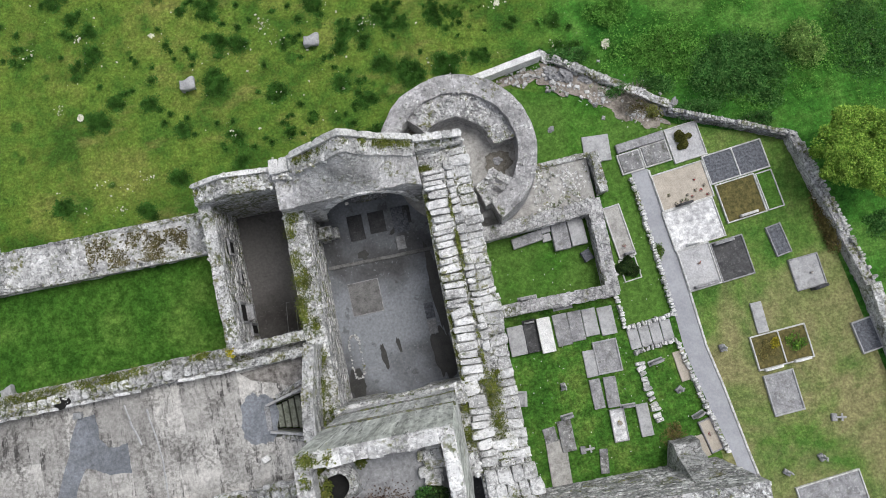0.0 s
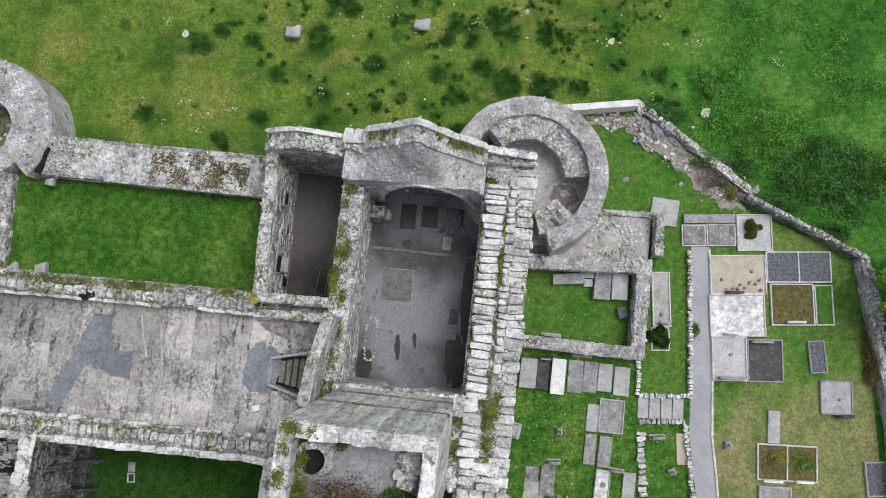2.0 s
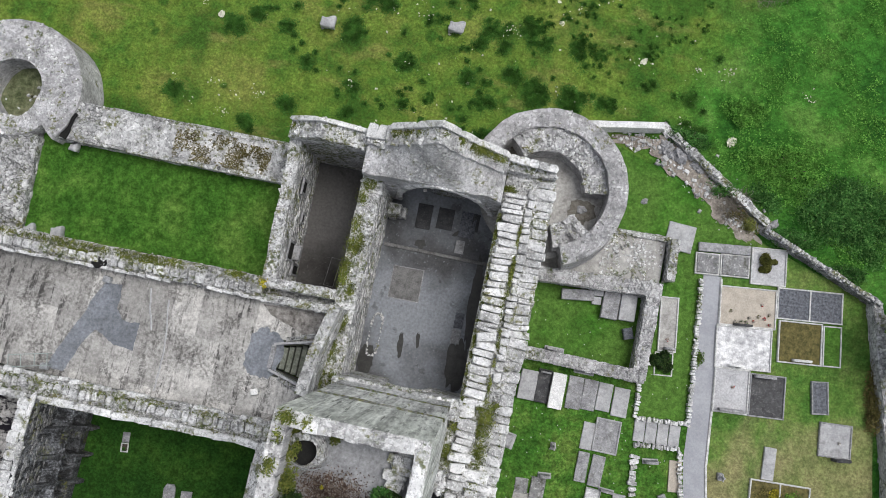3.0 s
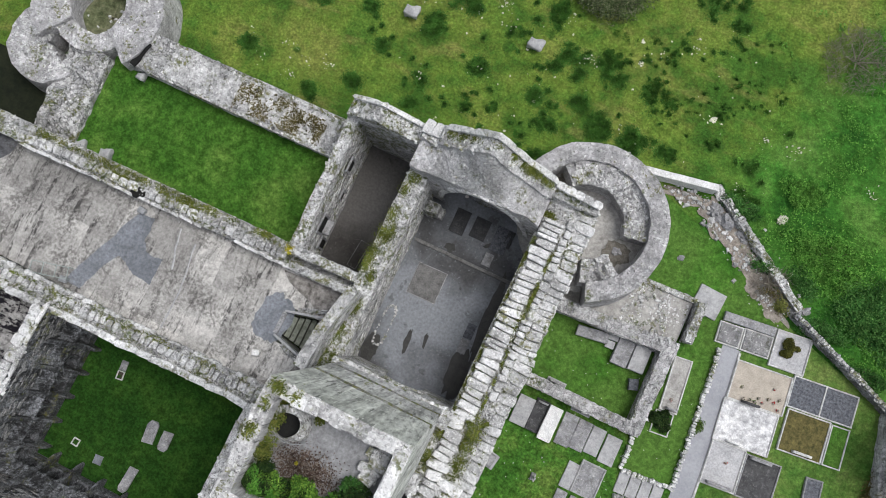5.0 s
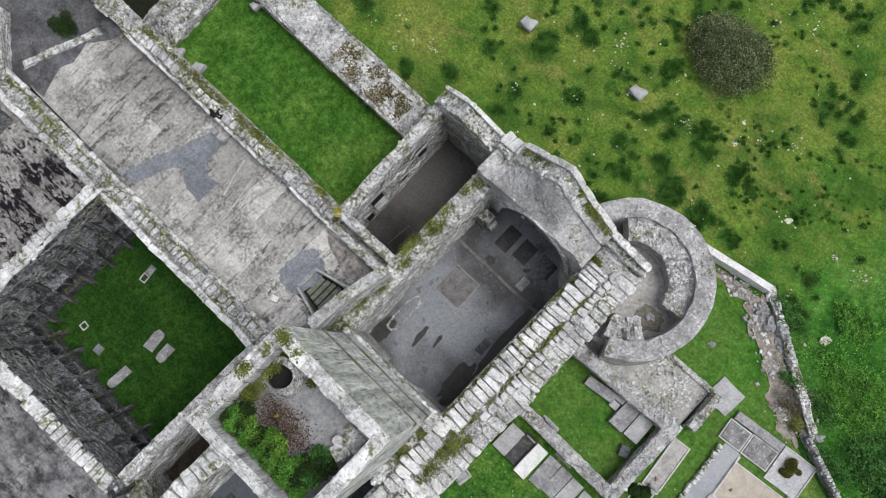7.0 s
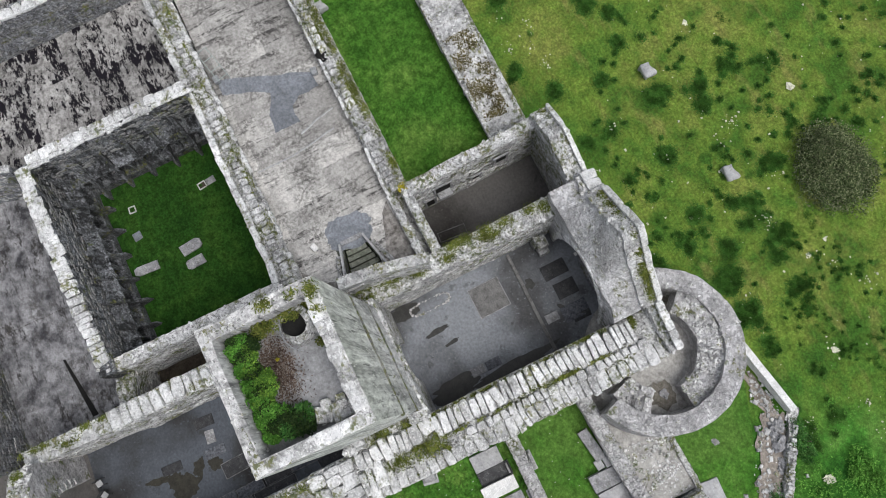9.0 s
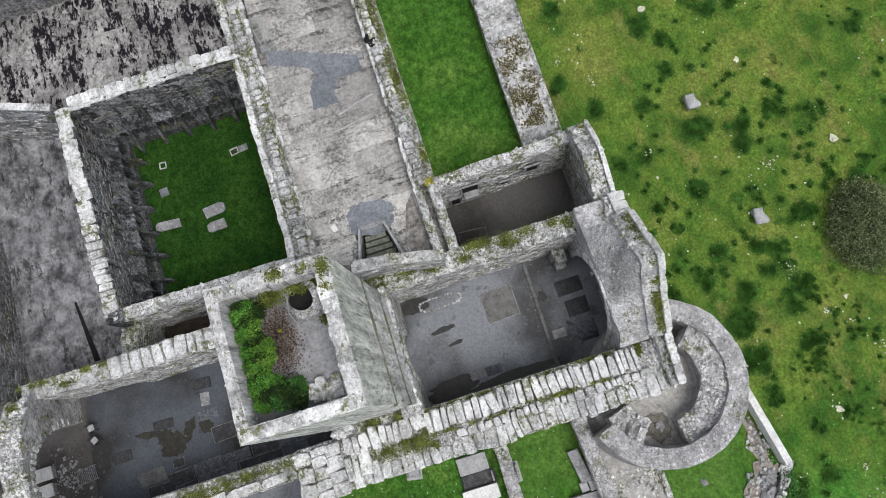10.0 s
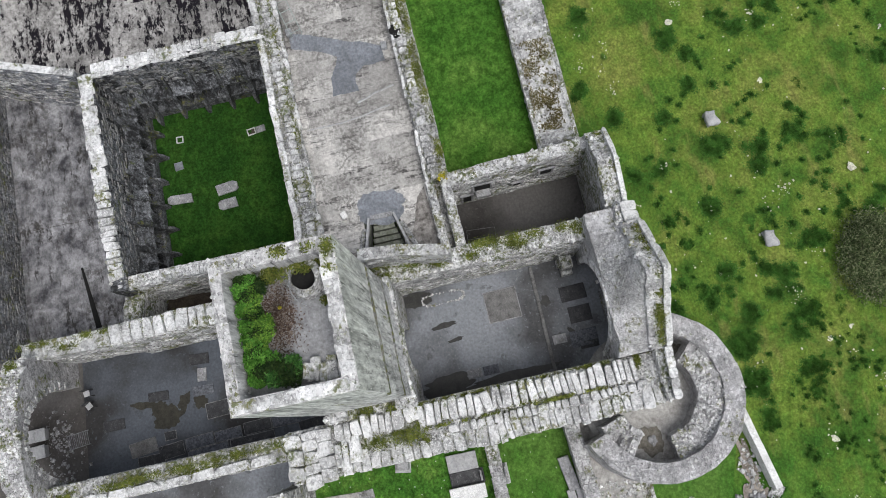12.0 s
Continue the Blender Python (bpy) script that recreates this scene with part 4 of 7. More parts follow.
# stair turret with its dark well
bm = bmesh.new()
ring = []
for k in range(20):
    a = 2 * math.pi * k / 20
    ring.append([bm.verts.new((TX0 + 1.0 + r * math.cos(a), TY1 - 1.25 + r * (1 + 0.12 * math.sin(2 * a)) * math.sin(a), z)) for r, z in ((0.40, 16.0), (0.42 + 0.03 * math.sin(3 * a), 18.1 + 0.2 * math.sin(a + 0.6)), (0.58 + 0.1 * math.cos(3 * a), 18.05 + 0.25 * math.sin(a + 0.6)), (0.72, 17.6))])
for k in range(20):
    for j in range(3):
        bm.faces.new((ring[k][j], ring[(k + 1) % 20][j], ring[(k + 1) % 20][j + 1], ring[k][j + 1]))
part("stair_well", bm, M_WALL, tower, "broken round stair head")
bm = bmesh.new()
bmesh.ops.create_cone(bm, segments=20, radius1=0.43, radius2=0.43, depth=0.03, cap_ends=True)
bm.transform(Matrix.Translation((TX0 + 1.0, TY1 - 1.25, 17.85)))
# black disc that paints the shade down the shaft
part("well_shadow", bm, M_DARK, tower, "black disc for the shade in the stair shaft")
bm = bmesh.new()
for k in range(24):
    a = math.radians(190 + k * 6)
    m = Matrix.Translation((TX0 + 1.15 + 0.85 * math.cos(a), TY1 - 0.9 + 0.85 * math.sin(a), 18.0)) @ pose(0, 0, 0, 0, 90, math.degrees(a) + 90)
    bmesh.ops.create_cone(bm, segments=6, radius1=0.018, radius2=0.018, depth=0.1, cap_ends=True, matrix=m)
part("hoop_rail", bm, M_METAL, tower, "thin curved metal rail")
for k in range(9):
    bm = box_bm(-0.1, 0.55 * rng.uniform(0.6, 1), -0.16, 0.16, 0, 0.22, 0.03, 0.05)
    bm.transform(pose(1.1 + rng.uniform(0, 0.45), 0.3 + 0.24 * (k % 5), 17.72 + 0.12 * (k // 5), 0, 0, rng.uniform(-25, 25)))
    part("fallen_stone", bm, M_RUBBLE, tower)

M_MOSSTOP = stone_material("mossy_rubble", 1.0, 0.9, "island")

# ---- curtain wall and the range with its terrace ----

curtain = wall("wall_curtain", (-19.6, 4.1), (-6.1, 4.15), 2.2, 0, 2.2, 2.2, "broad low curtain wall topped with mortared cobbles", 0.05, M_MORTAR, tops=5, faces=6, top_material=M_RUBBLE, seed=5)
cobbles = rng.uniform([-17.2, 3.25], [-7.0, 4.95], (1100, 2))
u, v = turned(1100, np.array([1.0, 0, 0]), np.array([0, 1.0, 0]))
stones_mesh("cobbles", np.column_stack([cobbles, np.full(1100, 2.22)]), u, v, np.repeat(np.array([[0, 0, 1.0]]), 1100, 0), np.stack([rng.uniform(0.09, 0.19, 1100), rng.uniform(0.08, 0.14, 1100), rng.uniform(0.03, 0.075, 1100)], 1), M_RING2, curtain, 0.8)
part("kerb_line", box_bm(-15.5, -6.2, 2.95, 3.2, 2.0, 2.28, 0.03, 0.05, 6), M_WALL, curtain)
part("kerb_line", box_bm(-12.5, -6.2, 5.0, 5.22, 2.0, 2.30, 0.03, 0.05, 6), M_WALL, curtain)

north = wall("wall_range_north", (-25.9, -3.0), (-5.7, -2.72), 1.1, 0, 4.45, 4.45, "range wall with a walk and broken coping stones", 0.06, M_MOSSY, tops=22, faces=5, top_material=M_MOSSTOP, seed=6)
cap_row(north, (-21.5, -3.12), (-14.6, -3.0), 0.42, 0.46, 0.24, 4.56, 4.56, 0, 0.15, skip=0.05, stones=GREYCAPS)
cap_row(north, (-13.7, -2.99), (-5.8, -2.86), 0.42, 0.46, 0.24, 4.56, 4.56, 0, 0.15, skip=0.05, stones=GREYCAPS)
# black block on the wall top, painting the breach's shade
part("breach", box_bm(-14.55, -13.75, -3.5, -2.95, 4.45, 4.53, 0.02, 0.12, 3), M_DARK, north, "black block for the shade in a parapet breach")
cap_row(north, (-25, -3.6), (-5.8, -3.28), 0.7, 0.16, 0.14, 4.5, 4.5, 0, 0.1, skip=0.25)
wall("wall_slot_outer", (-5.7, -2.4), (-2.0, -2.32), 0.46, 0, 4.6, 4.6, "narrow wall beside a dark slot", 0.04, seed=7)
wall("wall_slot_inner", (-5.7, -3.2), (-2.3, -3.1), 0.36, 0, 4.45, 4.45, "low inner wall beside a dark slot", 0.04, seed=8)
part("pier", box_bm(-26.1, -24.9, -3.9, -2.6, 0, 4.75, 0.06, 0.1, 3), M_WALL, north)
rsouth = wall("wall_range_south", (-30, -10.2), (-3.0, -9.75), 1.25, 0, 4.35, 4.35, "range wall with a stepped walk of square stones", 0.05, M_MOSSY, tops=22, faces=9, top_material=M_MOSSTOP, seed=9)
cap_row(rsouth, (-21.5, -9.86), (-3.6, -9.56), 0.40, 0.46, 0.26, 4.46, 4.46, 0, 0.12, skip=0.04, stones=GREYCAPS)
cap_row(rsouth, (-27, -10.55), (-3.6, -10.2), 1.0, 0.36, 0.22, 4.46, 4.46, 0, 0.06, gap=-0.03)
cap_row(rsouth, (-27, -9.42), (-3.4, -9.12), 0.6, 0.24, 0.34, 4.2, 4.2, 0, 0.2, skip=0.1)

part("slot_floor", box_bm(-5.7, -2.0, -3.1, -2.5, 3.4, 3.6, 0.0, 0.03, 3), M_MOSSY, north)

# terrace with an open stair well: a deck of panels left open over the steps
bm = bmesh.new()
xs = [-30, -24, -18, -14, -9, -4.6, -2.9, -2.1]
ys = [-9.2, -6.95, -5.05, -3.3]
for i in range(len(xs) - 1):
    for j in range(3):
        if (i, j) == (5, 1):
            continue
        r = bmesh.ops.create_cube(bm, size=1.0)["verts"]
        for v in r:
            v.co = Vector(((xs[i] + xs[i + 1]) / 2 + v.co.x * (xs[i + 1] - xs[i]), (ys[j] + ys[j + 1]) / 2 + v.co.y * (ys[j + 1] - ys[j]), 3.62 + v.co.z * 0.36))
bmesh.ops.remove_doubles(bm, verts=bm.verts[:], dist=0.001)
terrace = part("terrace", bm, M_TERRACE)
tagged(terrace, "flat weathered concrete roof terrace with black streaks", "terrace", kind="structure")


def blob_sheet(name, pieces, z, material, label, category, ragged=0.16):
    """Flat irregular patches: each piece is (x, y, rx, ry, turn)."""
    bm = bmesh.new()
    for k, (x, y, rx, ry, rz) in enumerate(pieces):
        ring = []
        for i in range(48):
            a = 2 * math.pi * i / 48
            e = 1 + ragged * noise.noise(Vector((math.cos(a) * 1.4 + k * 3, math.sin(a) * 1.4, x))) + 0.6 * ragged * noise.noise(Vector((math.cos(a) * 4 + k * 3, math.sin(a) * 4, x)))
            q = (abs(math.cos(a)) ** 3 + abs(math.sin(a)) ** 3) ** (1 / 3) if ragged < 0.3 else 1.0
            p = pose(x, y, z + 0.0015 * k, 0, 0, rz) @ Vector((rx * e / q * math.cos(a), ry * e / q * math.sin(a), 0))
            ring.append(bm.verts.new(p))
        bm.faces.new(ring)
    ob = part(name, bm, material)
    return tagged(ob, label, category, kind="structure")


def outline_sheet(name, points, z, material, label, category):
    """A flat patch with a drawn outline, its edge a little ragged."""
    ring = []
    for (x, y), (x2, y2) in zip(points, points[1:] + points[:1]):
        k = max(2, int(math.hypot(x2 - x, y2 - y) / 0.12))
        for i in range(k):
            p = Vector((x + (x2 - x) * i / k, y + (y2 - y) * i / k, z))
            ring.append(p + 0.11 * Vector((noise.noise(p * 1.3), noise.noise(p * 1.3 + Vector((9, 0, 0))), 0)) + 0.04 * Vector((noise.noise(p * 6), noise.noise(p * 6 + Vector((9, 0, 0))), 0)))
    bm = bmesh.new()
    bm.faces.new([bm.verts.new(p) for p in ring])
    bmesh.ops.triangulate(bm, faces=bm.faces[:])
    return tagged(part(name, bm, material), label, category, kind="structure")


outline_sheet("damp_patch", [(-13.9, -4.1), (-13.0, -4.1), (-13.0, -5.3), (-12.7, -5.8), (-11.65, -5.8), (-11.7, -7.15), (-12.7, -7.1), (-13.4, -6.75), (-13.9, -6.6), (-14.2, -7.1), (-14.6, -8.05), (-15.0, -9.0), (-15.8, -8.9), (-15.5, -7.85), (-14.9, -6.6), (-14.5, -5.35)], 3.806, M_PATCH, "smooth blue-grey cement patch on the terrace", "patch")
blob_sheet("damp_patch", [(-5.1, -5.95, 0.98, 1.35, 0)], 3.806, M_PATCH, "smooth blue-grey cement patch round the stair well", "patch", 0.31)


def ridge(points, width, z, material, name, label, category="crack"):
    bm = bmesh.new()
    prev = None
    for (x, y), (x2, y2) in zip(points, points[1:]):
        k = max(2, int(math.hypot(x2 - x, y2 - y) / 0.18))
        for i in range(k + (1 if (x2, y2) == points[-1] else 0)):
            t = i / k
            px, py = x + (x2 - x) * t, y + (y2 - y) * t
            d = Vector((y2 - y, x - x2, 0)).normalized()
            o = 0.07 * noise.noise(Vector((px * 2, py * 2, 5)))
            wd = width * (0.6 + 0.6 * abs(noise.noise(Vector((px * 3, py * 3, 1)))))
            a, b, c = (bm.verts.new(Vector((px, py, 0)) + d * (o - wd) + Vector((0, 0, z))), bm.verts.new(Vector((px, py, 0)) + d * o + Vector((0, 0, z + 0.03))), bm.verts.new(Vector((px, py, 0)) + d * (o + wd) + Vector((0, 0, z))))
            if prev:
                bm.faces.new((prev[0], a, b, prev[1]))
                bm.faces.new((prev[1], b, c, prev[2]))
            prev = (a, b, c)
    return tagged(part(name, bm, material), label, category, kind="structure")


outline_sheet("damp_stain", [(-23.6, -3.4), (-21.6, -3.4), (-21.9, -4.3), (-22.7, -5.4), (-22.5, -6.6), (-22.8, -7.5), (-22.2, -9.1), (-23.6, -9.1)], 3.8045, M_ENDFLOOR, "dark stained concrete at the terrace end", "stain")
ridge([(-11.55, -3.9), (-11.35, -4.9), (-11.0, -6.0)], 0.07, 3.804, M_SLABPALE, "mended_crack", "pale mended crack in the terrace")
ridge([(-10.5, -4.3), (-10.1, -6.8), (-10.1, -8.9)], 0.06, 3.804, M_SLABPALE, "mended_crack", "pale mended crack in the terrace")
M_BROWNPATCH = make_plain("mottled_dark_brown", (0.09, 0.082, 0.074), (0.36, 0.34, 0.32), 0.9, 2.6, 9)
outline_sheet("algae_stain", [(-5.7, -3.45), (-2.35, -3.4), (-2.2, -5.0), (-2.9, -4.95), (-3.6, -4.5), (-4.5, -4.2), (-5.2, -3.95)], 3.805, M_BROWNPATCH, "dark brown patch beside the stair well", "stain")
outline_sheet("algae_stain", [(-2.8, -7.2), (-2.3, -7.2), (-2.35, -8.4), (-3.6, -9.1), (-4.3, -9.0), (-3.3, -8.2)], 3.805, M_BROWNPATCH, "dark brown patch at the tower foot", "stain")

M_STEP = make_plain("mossy_step_stone", (0.15, 0.165, 0.125), (0.31, 0.325, 0.275), 0.9, 2.5, 9, spots=0.4)
# risers and cheeks: darker step stone with the shade put into its colour
M_RISER = make_plain("shaded_riser_stone", (0.05, 0.055, 0.042), (0.11, 0.115, 0.095), 0.9, 3, 9)
# steps
stair = empty("stair_well", -3.8, -5.98, 3.8)
tagged(stair, "open stone stair well sunk into the terrace", "stair")
for k in range(6):
    h, x0 = 0.5 + 0.08 * k, -0.72 + 0.28 * k
    part("step", box_bm(x0, x0 + 0.28, -h, h, -1.9, -0.1 - 0.19 * k, 0.015, 0.02), M_RISER, stair)
    part("tread", box_bm(x0 - 0.02, x0 + 0.24, -h + 0.02, h - 0.02, -0.1 - 0.19 * k, -0.05 - 0.19 * k, 0.015, 0.015), M_STEP, stair, "worn mossy tread")
for s in (-1, 1):
    bm = box_bm(-0.85, 1.1, -0.06, 0.06, -0.3, 0.34, 0.02, 0.03, 3)
    bm.transform(pose(0, s * 0.86, 0, 0, 3, 15 * s))
    part("side_slab", bm, M_SLABPALE, stair, "leaning mossy side slab")
    bm = box_bm(-0.5, 1.15, -0.12, 0.12, -0.2, 0.16, 0.02, 0.03, 3)
    bm.transform(pose(0.15, s * 1.12, 0, 0, 3, 20 * s))
    part("side_kerb", bm, M_MORTAR, stair)
for s in (-1, 1):
    bm = bmesh.new()
    low, up = [[bm.verts.new((a, s * c, z)) for a, c in ((-0.82, 0.99), (0.92, 0.99), (0.92, 0.95), (-0.82, 0.53))] for z in (-0.8, -0.03)]
    for i in range(4):
        bm.faces.new((low[i], low[(i + 1) % 4], up[(i + 1) % 4], up[i]))
    bm.faces.new(up)
    bmesh.ops.recalc_face_normals(bm, faces=bm.faces[:])
    part("cheek", bm, M_RISER, stair)
part("end_slab", box_bm(-0.98, -0.72, -0.6, 0.6, -0.2, 0.06, 0.02, 0.03, 2), M_SLAB, stair)
wall("wall_stair_head", (-1.5, -2.9), (-2.0, -5.25), 0.52, 0, 7.0, 7.0, "broken gable wall behind the stair well", 0.03, M_MORTARFACE, tops=8, faces=5, seed=10)
wall("wall_stair_bend", (-2.0, -5.15), (-2.18, -7.2), 0.56, 0, 7.0, 7.05, "bent end of the wall behind the stair well", 0.03, M_MORTARFACE, tops=8, faces=5, seed=10)
wall("wall_tower_foot", (-2.6, -8.2), (-1.0, -8.9), 2.1, 0, 4.6, 6.0, "sloping mass of masonry at the tower foot", 0.12, tops=20, seed=12)


def lamp_box(x, y, z, turn, material, label, size):
    root = empty("floodlight", x, y, z, turn)
    tagged(root, label, "light fitting")
    part("housing", box_bm(-size, size, -size * 0.8, size * 0.8, 0.05, size * 1.6, 0.03), material, root)
    part("bracket", box_bm(-size * 1.1, size * 1.1, -0.03, 0.03, 0.0, size, 0.01), M_METAL, root)
    part("glass", box_bm(-size * 0.85, size * 0.85, -size * 0.84, -size * 0.8, size * 0.2, size * 1.45, 0.0), M_BLACK, root)


lamp_box(-5.05, -7.85, 3.8, 20, M_LAMPBOX, "white square vent box on the terrace", 0.19)
lamp_box(-13.8, -3.95, 3.8, 175, M_METAL, "grey floodlight at the foot of the parapet", 0.2)
lamp_box(-15.8, -8.85, 3.8, 5, M_METAL, "grey floodlight at the foot of the parapet", 0.2)
lamp_box(0.85, 4.35, 1.05, 10, M_LAMPBOX, "small white light on the altar", 0.1)

rail = empty("metal_guard_frame", -16.6, -8.7, 3.82, 14)
tagged(rail, "low pale green metal frame beside the parapet", "rail")
for y in (-0.3, 0.3):
    part("long_bar", box_bm(-1.0, 1.0, y - 0.02, y + 0.02, 0.42, 0.46, 0.008), M_GREENMETAL, rail)
for x in (-1.0, -0.35, 0.35, 1.0):
    part("cross_bar", box_bm(x - 0.018, x + 0.018, -0.3, 0.3, 0.42, 0.455, 0.006), M_GREENMETAL, rail)
for x in (-1.0, 1.0):
    for y in (-0.3, 0.3):
        part("leg", box_bm(x - 0.02, x + 0.02, y - 0.02, y + 0.02, 0.0, 0.43, 0.006), M_GREENMETAL, rail)

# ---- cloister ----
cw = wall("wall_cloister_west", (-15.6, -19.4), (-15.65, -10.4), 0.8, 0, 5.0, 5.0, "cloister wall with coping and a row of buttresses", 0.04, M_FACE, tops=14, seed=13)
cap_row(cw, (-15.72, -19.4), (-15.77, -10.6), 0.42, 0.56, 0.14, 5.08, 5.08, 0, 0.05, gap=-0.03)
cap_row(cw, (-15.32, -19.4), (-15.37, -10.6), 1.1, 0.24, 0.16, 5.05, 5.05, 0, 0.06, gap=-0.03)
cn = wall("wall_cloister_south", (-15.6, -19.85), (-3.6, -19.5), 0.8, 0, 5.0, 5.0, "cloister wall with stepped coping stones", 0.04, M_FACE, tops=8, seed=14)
cap_row(cn, (-15.5, -19.82), (-9.3, -19.66), 0.62, 0.8, 0.12, 5.04, 5.04, 0, 0.04, gap=-0.06)
cap_row(cn, (-9.2, -19.62), (-4.2, -19.5), 0.36, 0.78, 0.24, 5.1, 5.15, 0, 0.14)
ce = wall("wall_cloister_east", (-3.95, -19.3), (-3.85, -10.3), 0.62, 0, 4.75, 4.75, "long thin wall between the garth and the church", 0.04, tops=16, seed=15)


def buttress(parent, x, y, turn, z=2.6, reach=0.95):
    """A ragged sloped spur that stands against a wall."""
    bm = bmesh.new()
    prof = [(0, 0), (reach, 0), (reach - 0.05, 0.7), (reach * 0.62, 1.3), (0.35, z), (0.1, z + 0.8), (0, z + 0.8)]
    sides = []
    for s in (-1, 1):
        sides.append([bm.verts.new(Vector((a, s * (0.13 - 0.05 * a), b)) + 0.07 * Vector(noise.noise_vector(Vector((a + x, s + y, b))))) for a, b in prof])
    k = len(prof)
    for i in range(k):
        bm.faces.new((sides[0][i], sides[0][(i + 1) % k], sides[1][(i + 1) % k], sides[1][i]))
    bm.faces.new(sides[0][::-1])
    bm.faces.new(sides[1])
    bmesh.ops.recalc_face_normals(bm, faces=bm.faces[:])
    ob = part("buttress", bm, M_BUTTRESS, parent)
    ob.matrix_basis = pose(x, y, 0, 0, 0, turn)
    return ob


def arcade_bay_mesh():
    """One bay of the cloister arcade: a plinth, a round-headed opening and the broken vault sloping back to the wall."""
    bm = bmesh.new()
    rows = []
    for i in range(13):
        u = -0.365 + 0.73 * i / 12
        a = 0.72
        if abs(u) < 0.30:
            a = 1.5 + 0.42 * math.sqrt(1 - (u / 0.30) ** 2)
        rows.append([bm.verts.new(Vector(p) + 0.09 * Vector(noise.noise_vector(Vector(p) * 4))) for p in ((0.38, u, a), (0.55, u, a), (0.56, u, 2.05), (0.3, u, 2.2), (0.0, u, 2.75), (0.0, u, 2.3))])
    for p, q in zip(rows, rows[1:]):
        for j in range(6):
            bm.faces.new((p[j], p[(j + 1) % 6], q[(j + 1) % 6], q[j]))
    bm.faces.new(rows[0])
    bm.faces.new(rows[-1][::-1])
    bmesh.ops.recalc_face_normals(bm, faces=bm.faces[:])
    me = bpy.data.meshes.new("arcade_bay")
    bm.to_mesh(me)
    bm.free()
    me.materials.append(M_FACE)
    return me


BAY = arcade_bay_mesh()


def arcade(parent, x, y, turn, count):
    """A row of bays on one plinth, with a spur between every second pair. It starts at x, y and runs to the left of the way it faces."""
    m = pose(x, y, 0, 0, 0, turn)
    for k in range(count):
        ob = new("arcade_bay", BAY)
        ob.matrix_basis = m @ pose(0, 0.365 + 0.73 * k, 0)
        ob.parent = parent
    bm = box_bm(0.0, 0.66, 0, 0.73 * count, 0, 0.72, 0.03, 0.03, 3)
    part("plinth", bm, M_BUTTRESS, parent, "worn stone plinth under the arcade").matrix_basis = m
    for k in range(0, count + 1, 2):
        p = m @ Vector((0.02, 0.73 * k, 0))
        buttress(parent, p.x, p.y, turn, 2.4 + 0.6 * rng.random(), 1.0 + 0.35 * rng.random())


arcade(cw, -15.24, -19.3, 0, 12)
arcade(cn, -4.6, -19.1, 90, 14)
for k in range(5):
    buttress(ce, -4.28, -18.0 + k * 1.6, 180, 1.2, 0.5)

# west and far ranges beyond the garth: high plastered floors
sheet("floor_far_range", rect(-32, -16.0, -20.6, -10.8), 3.4, M_PLASTER, "stained black and grey plaster floor of the far range", "floor", wave=0.04)
sheet("floor_far_corner", [(-32, -34), (-20.7, -34), (-15.95, -20.6), (-32, -20.6)], 3.4, M_PLASTER, "stained black and grey plaster floor of the far range", "floor", wave=0.04)
sheet("floor_west_range", [(-18.6, -27.3), (-2.0, -27.3), (-2.0, -20.0), (-15.7, -20.0)], 0.06, M_PLASTERDARK, "mottled dark grey floor of the roofless west range", "floor", wave=0.03)
fw = wall("wall_far_range", (-23.05, -34), (-23.05, -11.2), 0.8, 0, 6.3, 6.3, "tall grey wall along the far range with pale coping", 0.05, M_DARKSTONE, tops=10, seed=53)
cap_row(fw, (-22.9, -33), (-22.9, -11.4), 0.6, 0.6, 0.2, 6.4, 6.4, 0, 0.08, gap=-0.01)
cross_wall = wall("wall_far_cross", (-18.25, -27.2), (-15.8, -20.45), 0.36, 0, 5.0, 5.0, "thin wall with smooth pale coping and low dark arches", 0.03, M_FARFACE, tops=8, seed=16)
for k in range(6):
    a = k / 5.4
    bm = box_bm(-0.66, 0.66, -0.2, 0.2, 0, 0.12, 0.02, 0.02, 1)
    bm.transform(pose(-18.1 + 2.3 * a, -26.8 + 6.3 * a, 5.0, 0, 0, 70))
    part("coping_slab", bm, M_COPE, cross_wall)
wall("wall_west_inner", (-18.6, -27.5), (-1.9, -27.55), 0.8, 0, 5.2, 5.0, "dark outer wall of the west range", 0.1, M_DARKSTONE, seed=17)
# flat black sheet on the floor, painting the gutter's shade
sheet("gutter", [(-6.6, -23.75), (-2.95, -23.3), (-2.95, -22.95), (-6.6, -23.62)], 0.12, M_DARK, "black strip for the shade in an open floor gutter", "gutter", wave=0.0)
ridge([(-9.5, -27.0), (-9.2, -20.4)], 0.012, 0.10, M_SOIL, "floor_joint", "dark joint across the west range floor", "joint")
wall("wall_range_end", (-24.2, -10.0), (-27.4, -7.4), 0.5, 0, 4.7, 4.7, "broken wall at the end of the terrace", 0.08, seed=19)
wall("wall_range_low", (-24.3, -8.6), (-22.7, -4.4), 0.4, 3.6, 4.0, 3.95, "low rubble line across the terrace end", 0.06, tops=30, seed=20)
bush("ivy_bush", -24.4, -5.6, 3.85, 1.0, 0.9, 0.4, 3200, 0.04, M_CLIPPED, "dark green ivy bush on the ruined terrace end", lumps=22)
sheet("floor_range_end", rect(-32, -23.2, -9.3, -3.4), 3.83, M_ENDFLOOR, "dark stained floor at the terrace end", "floor", wave=0.05)

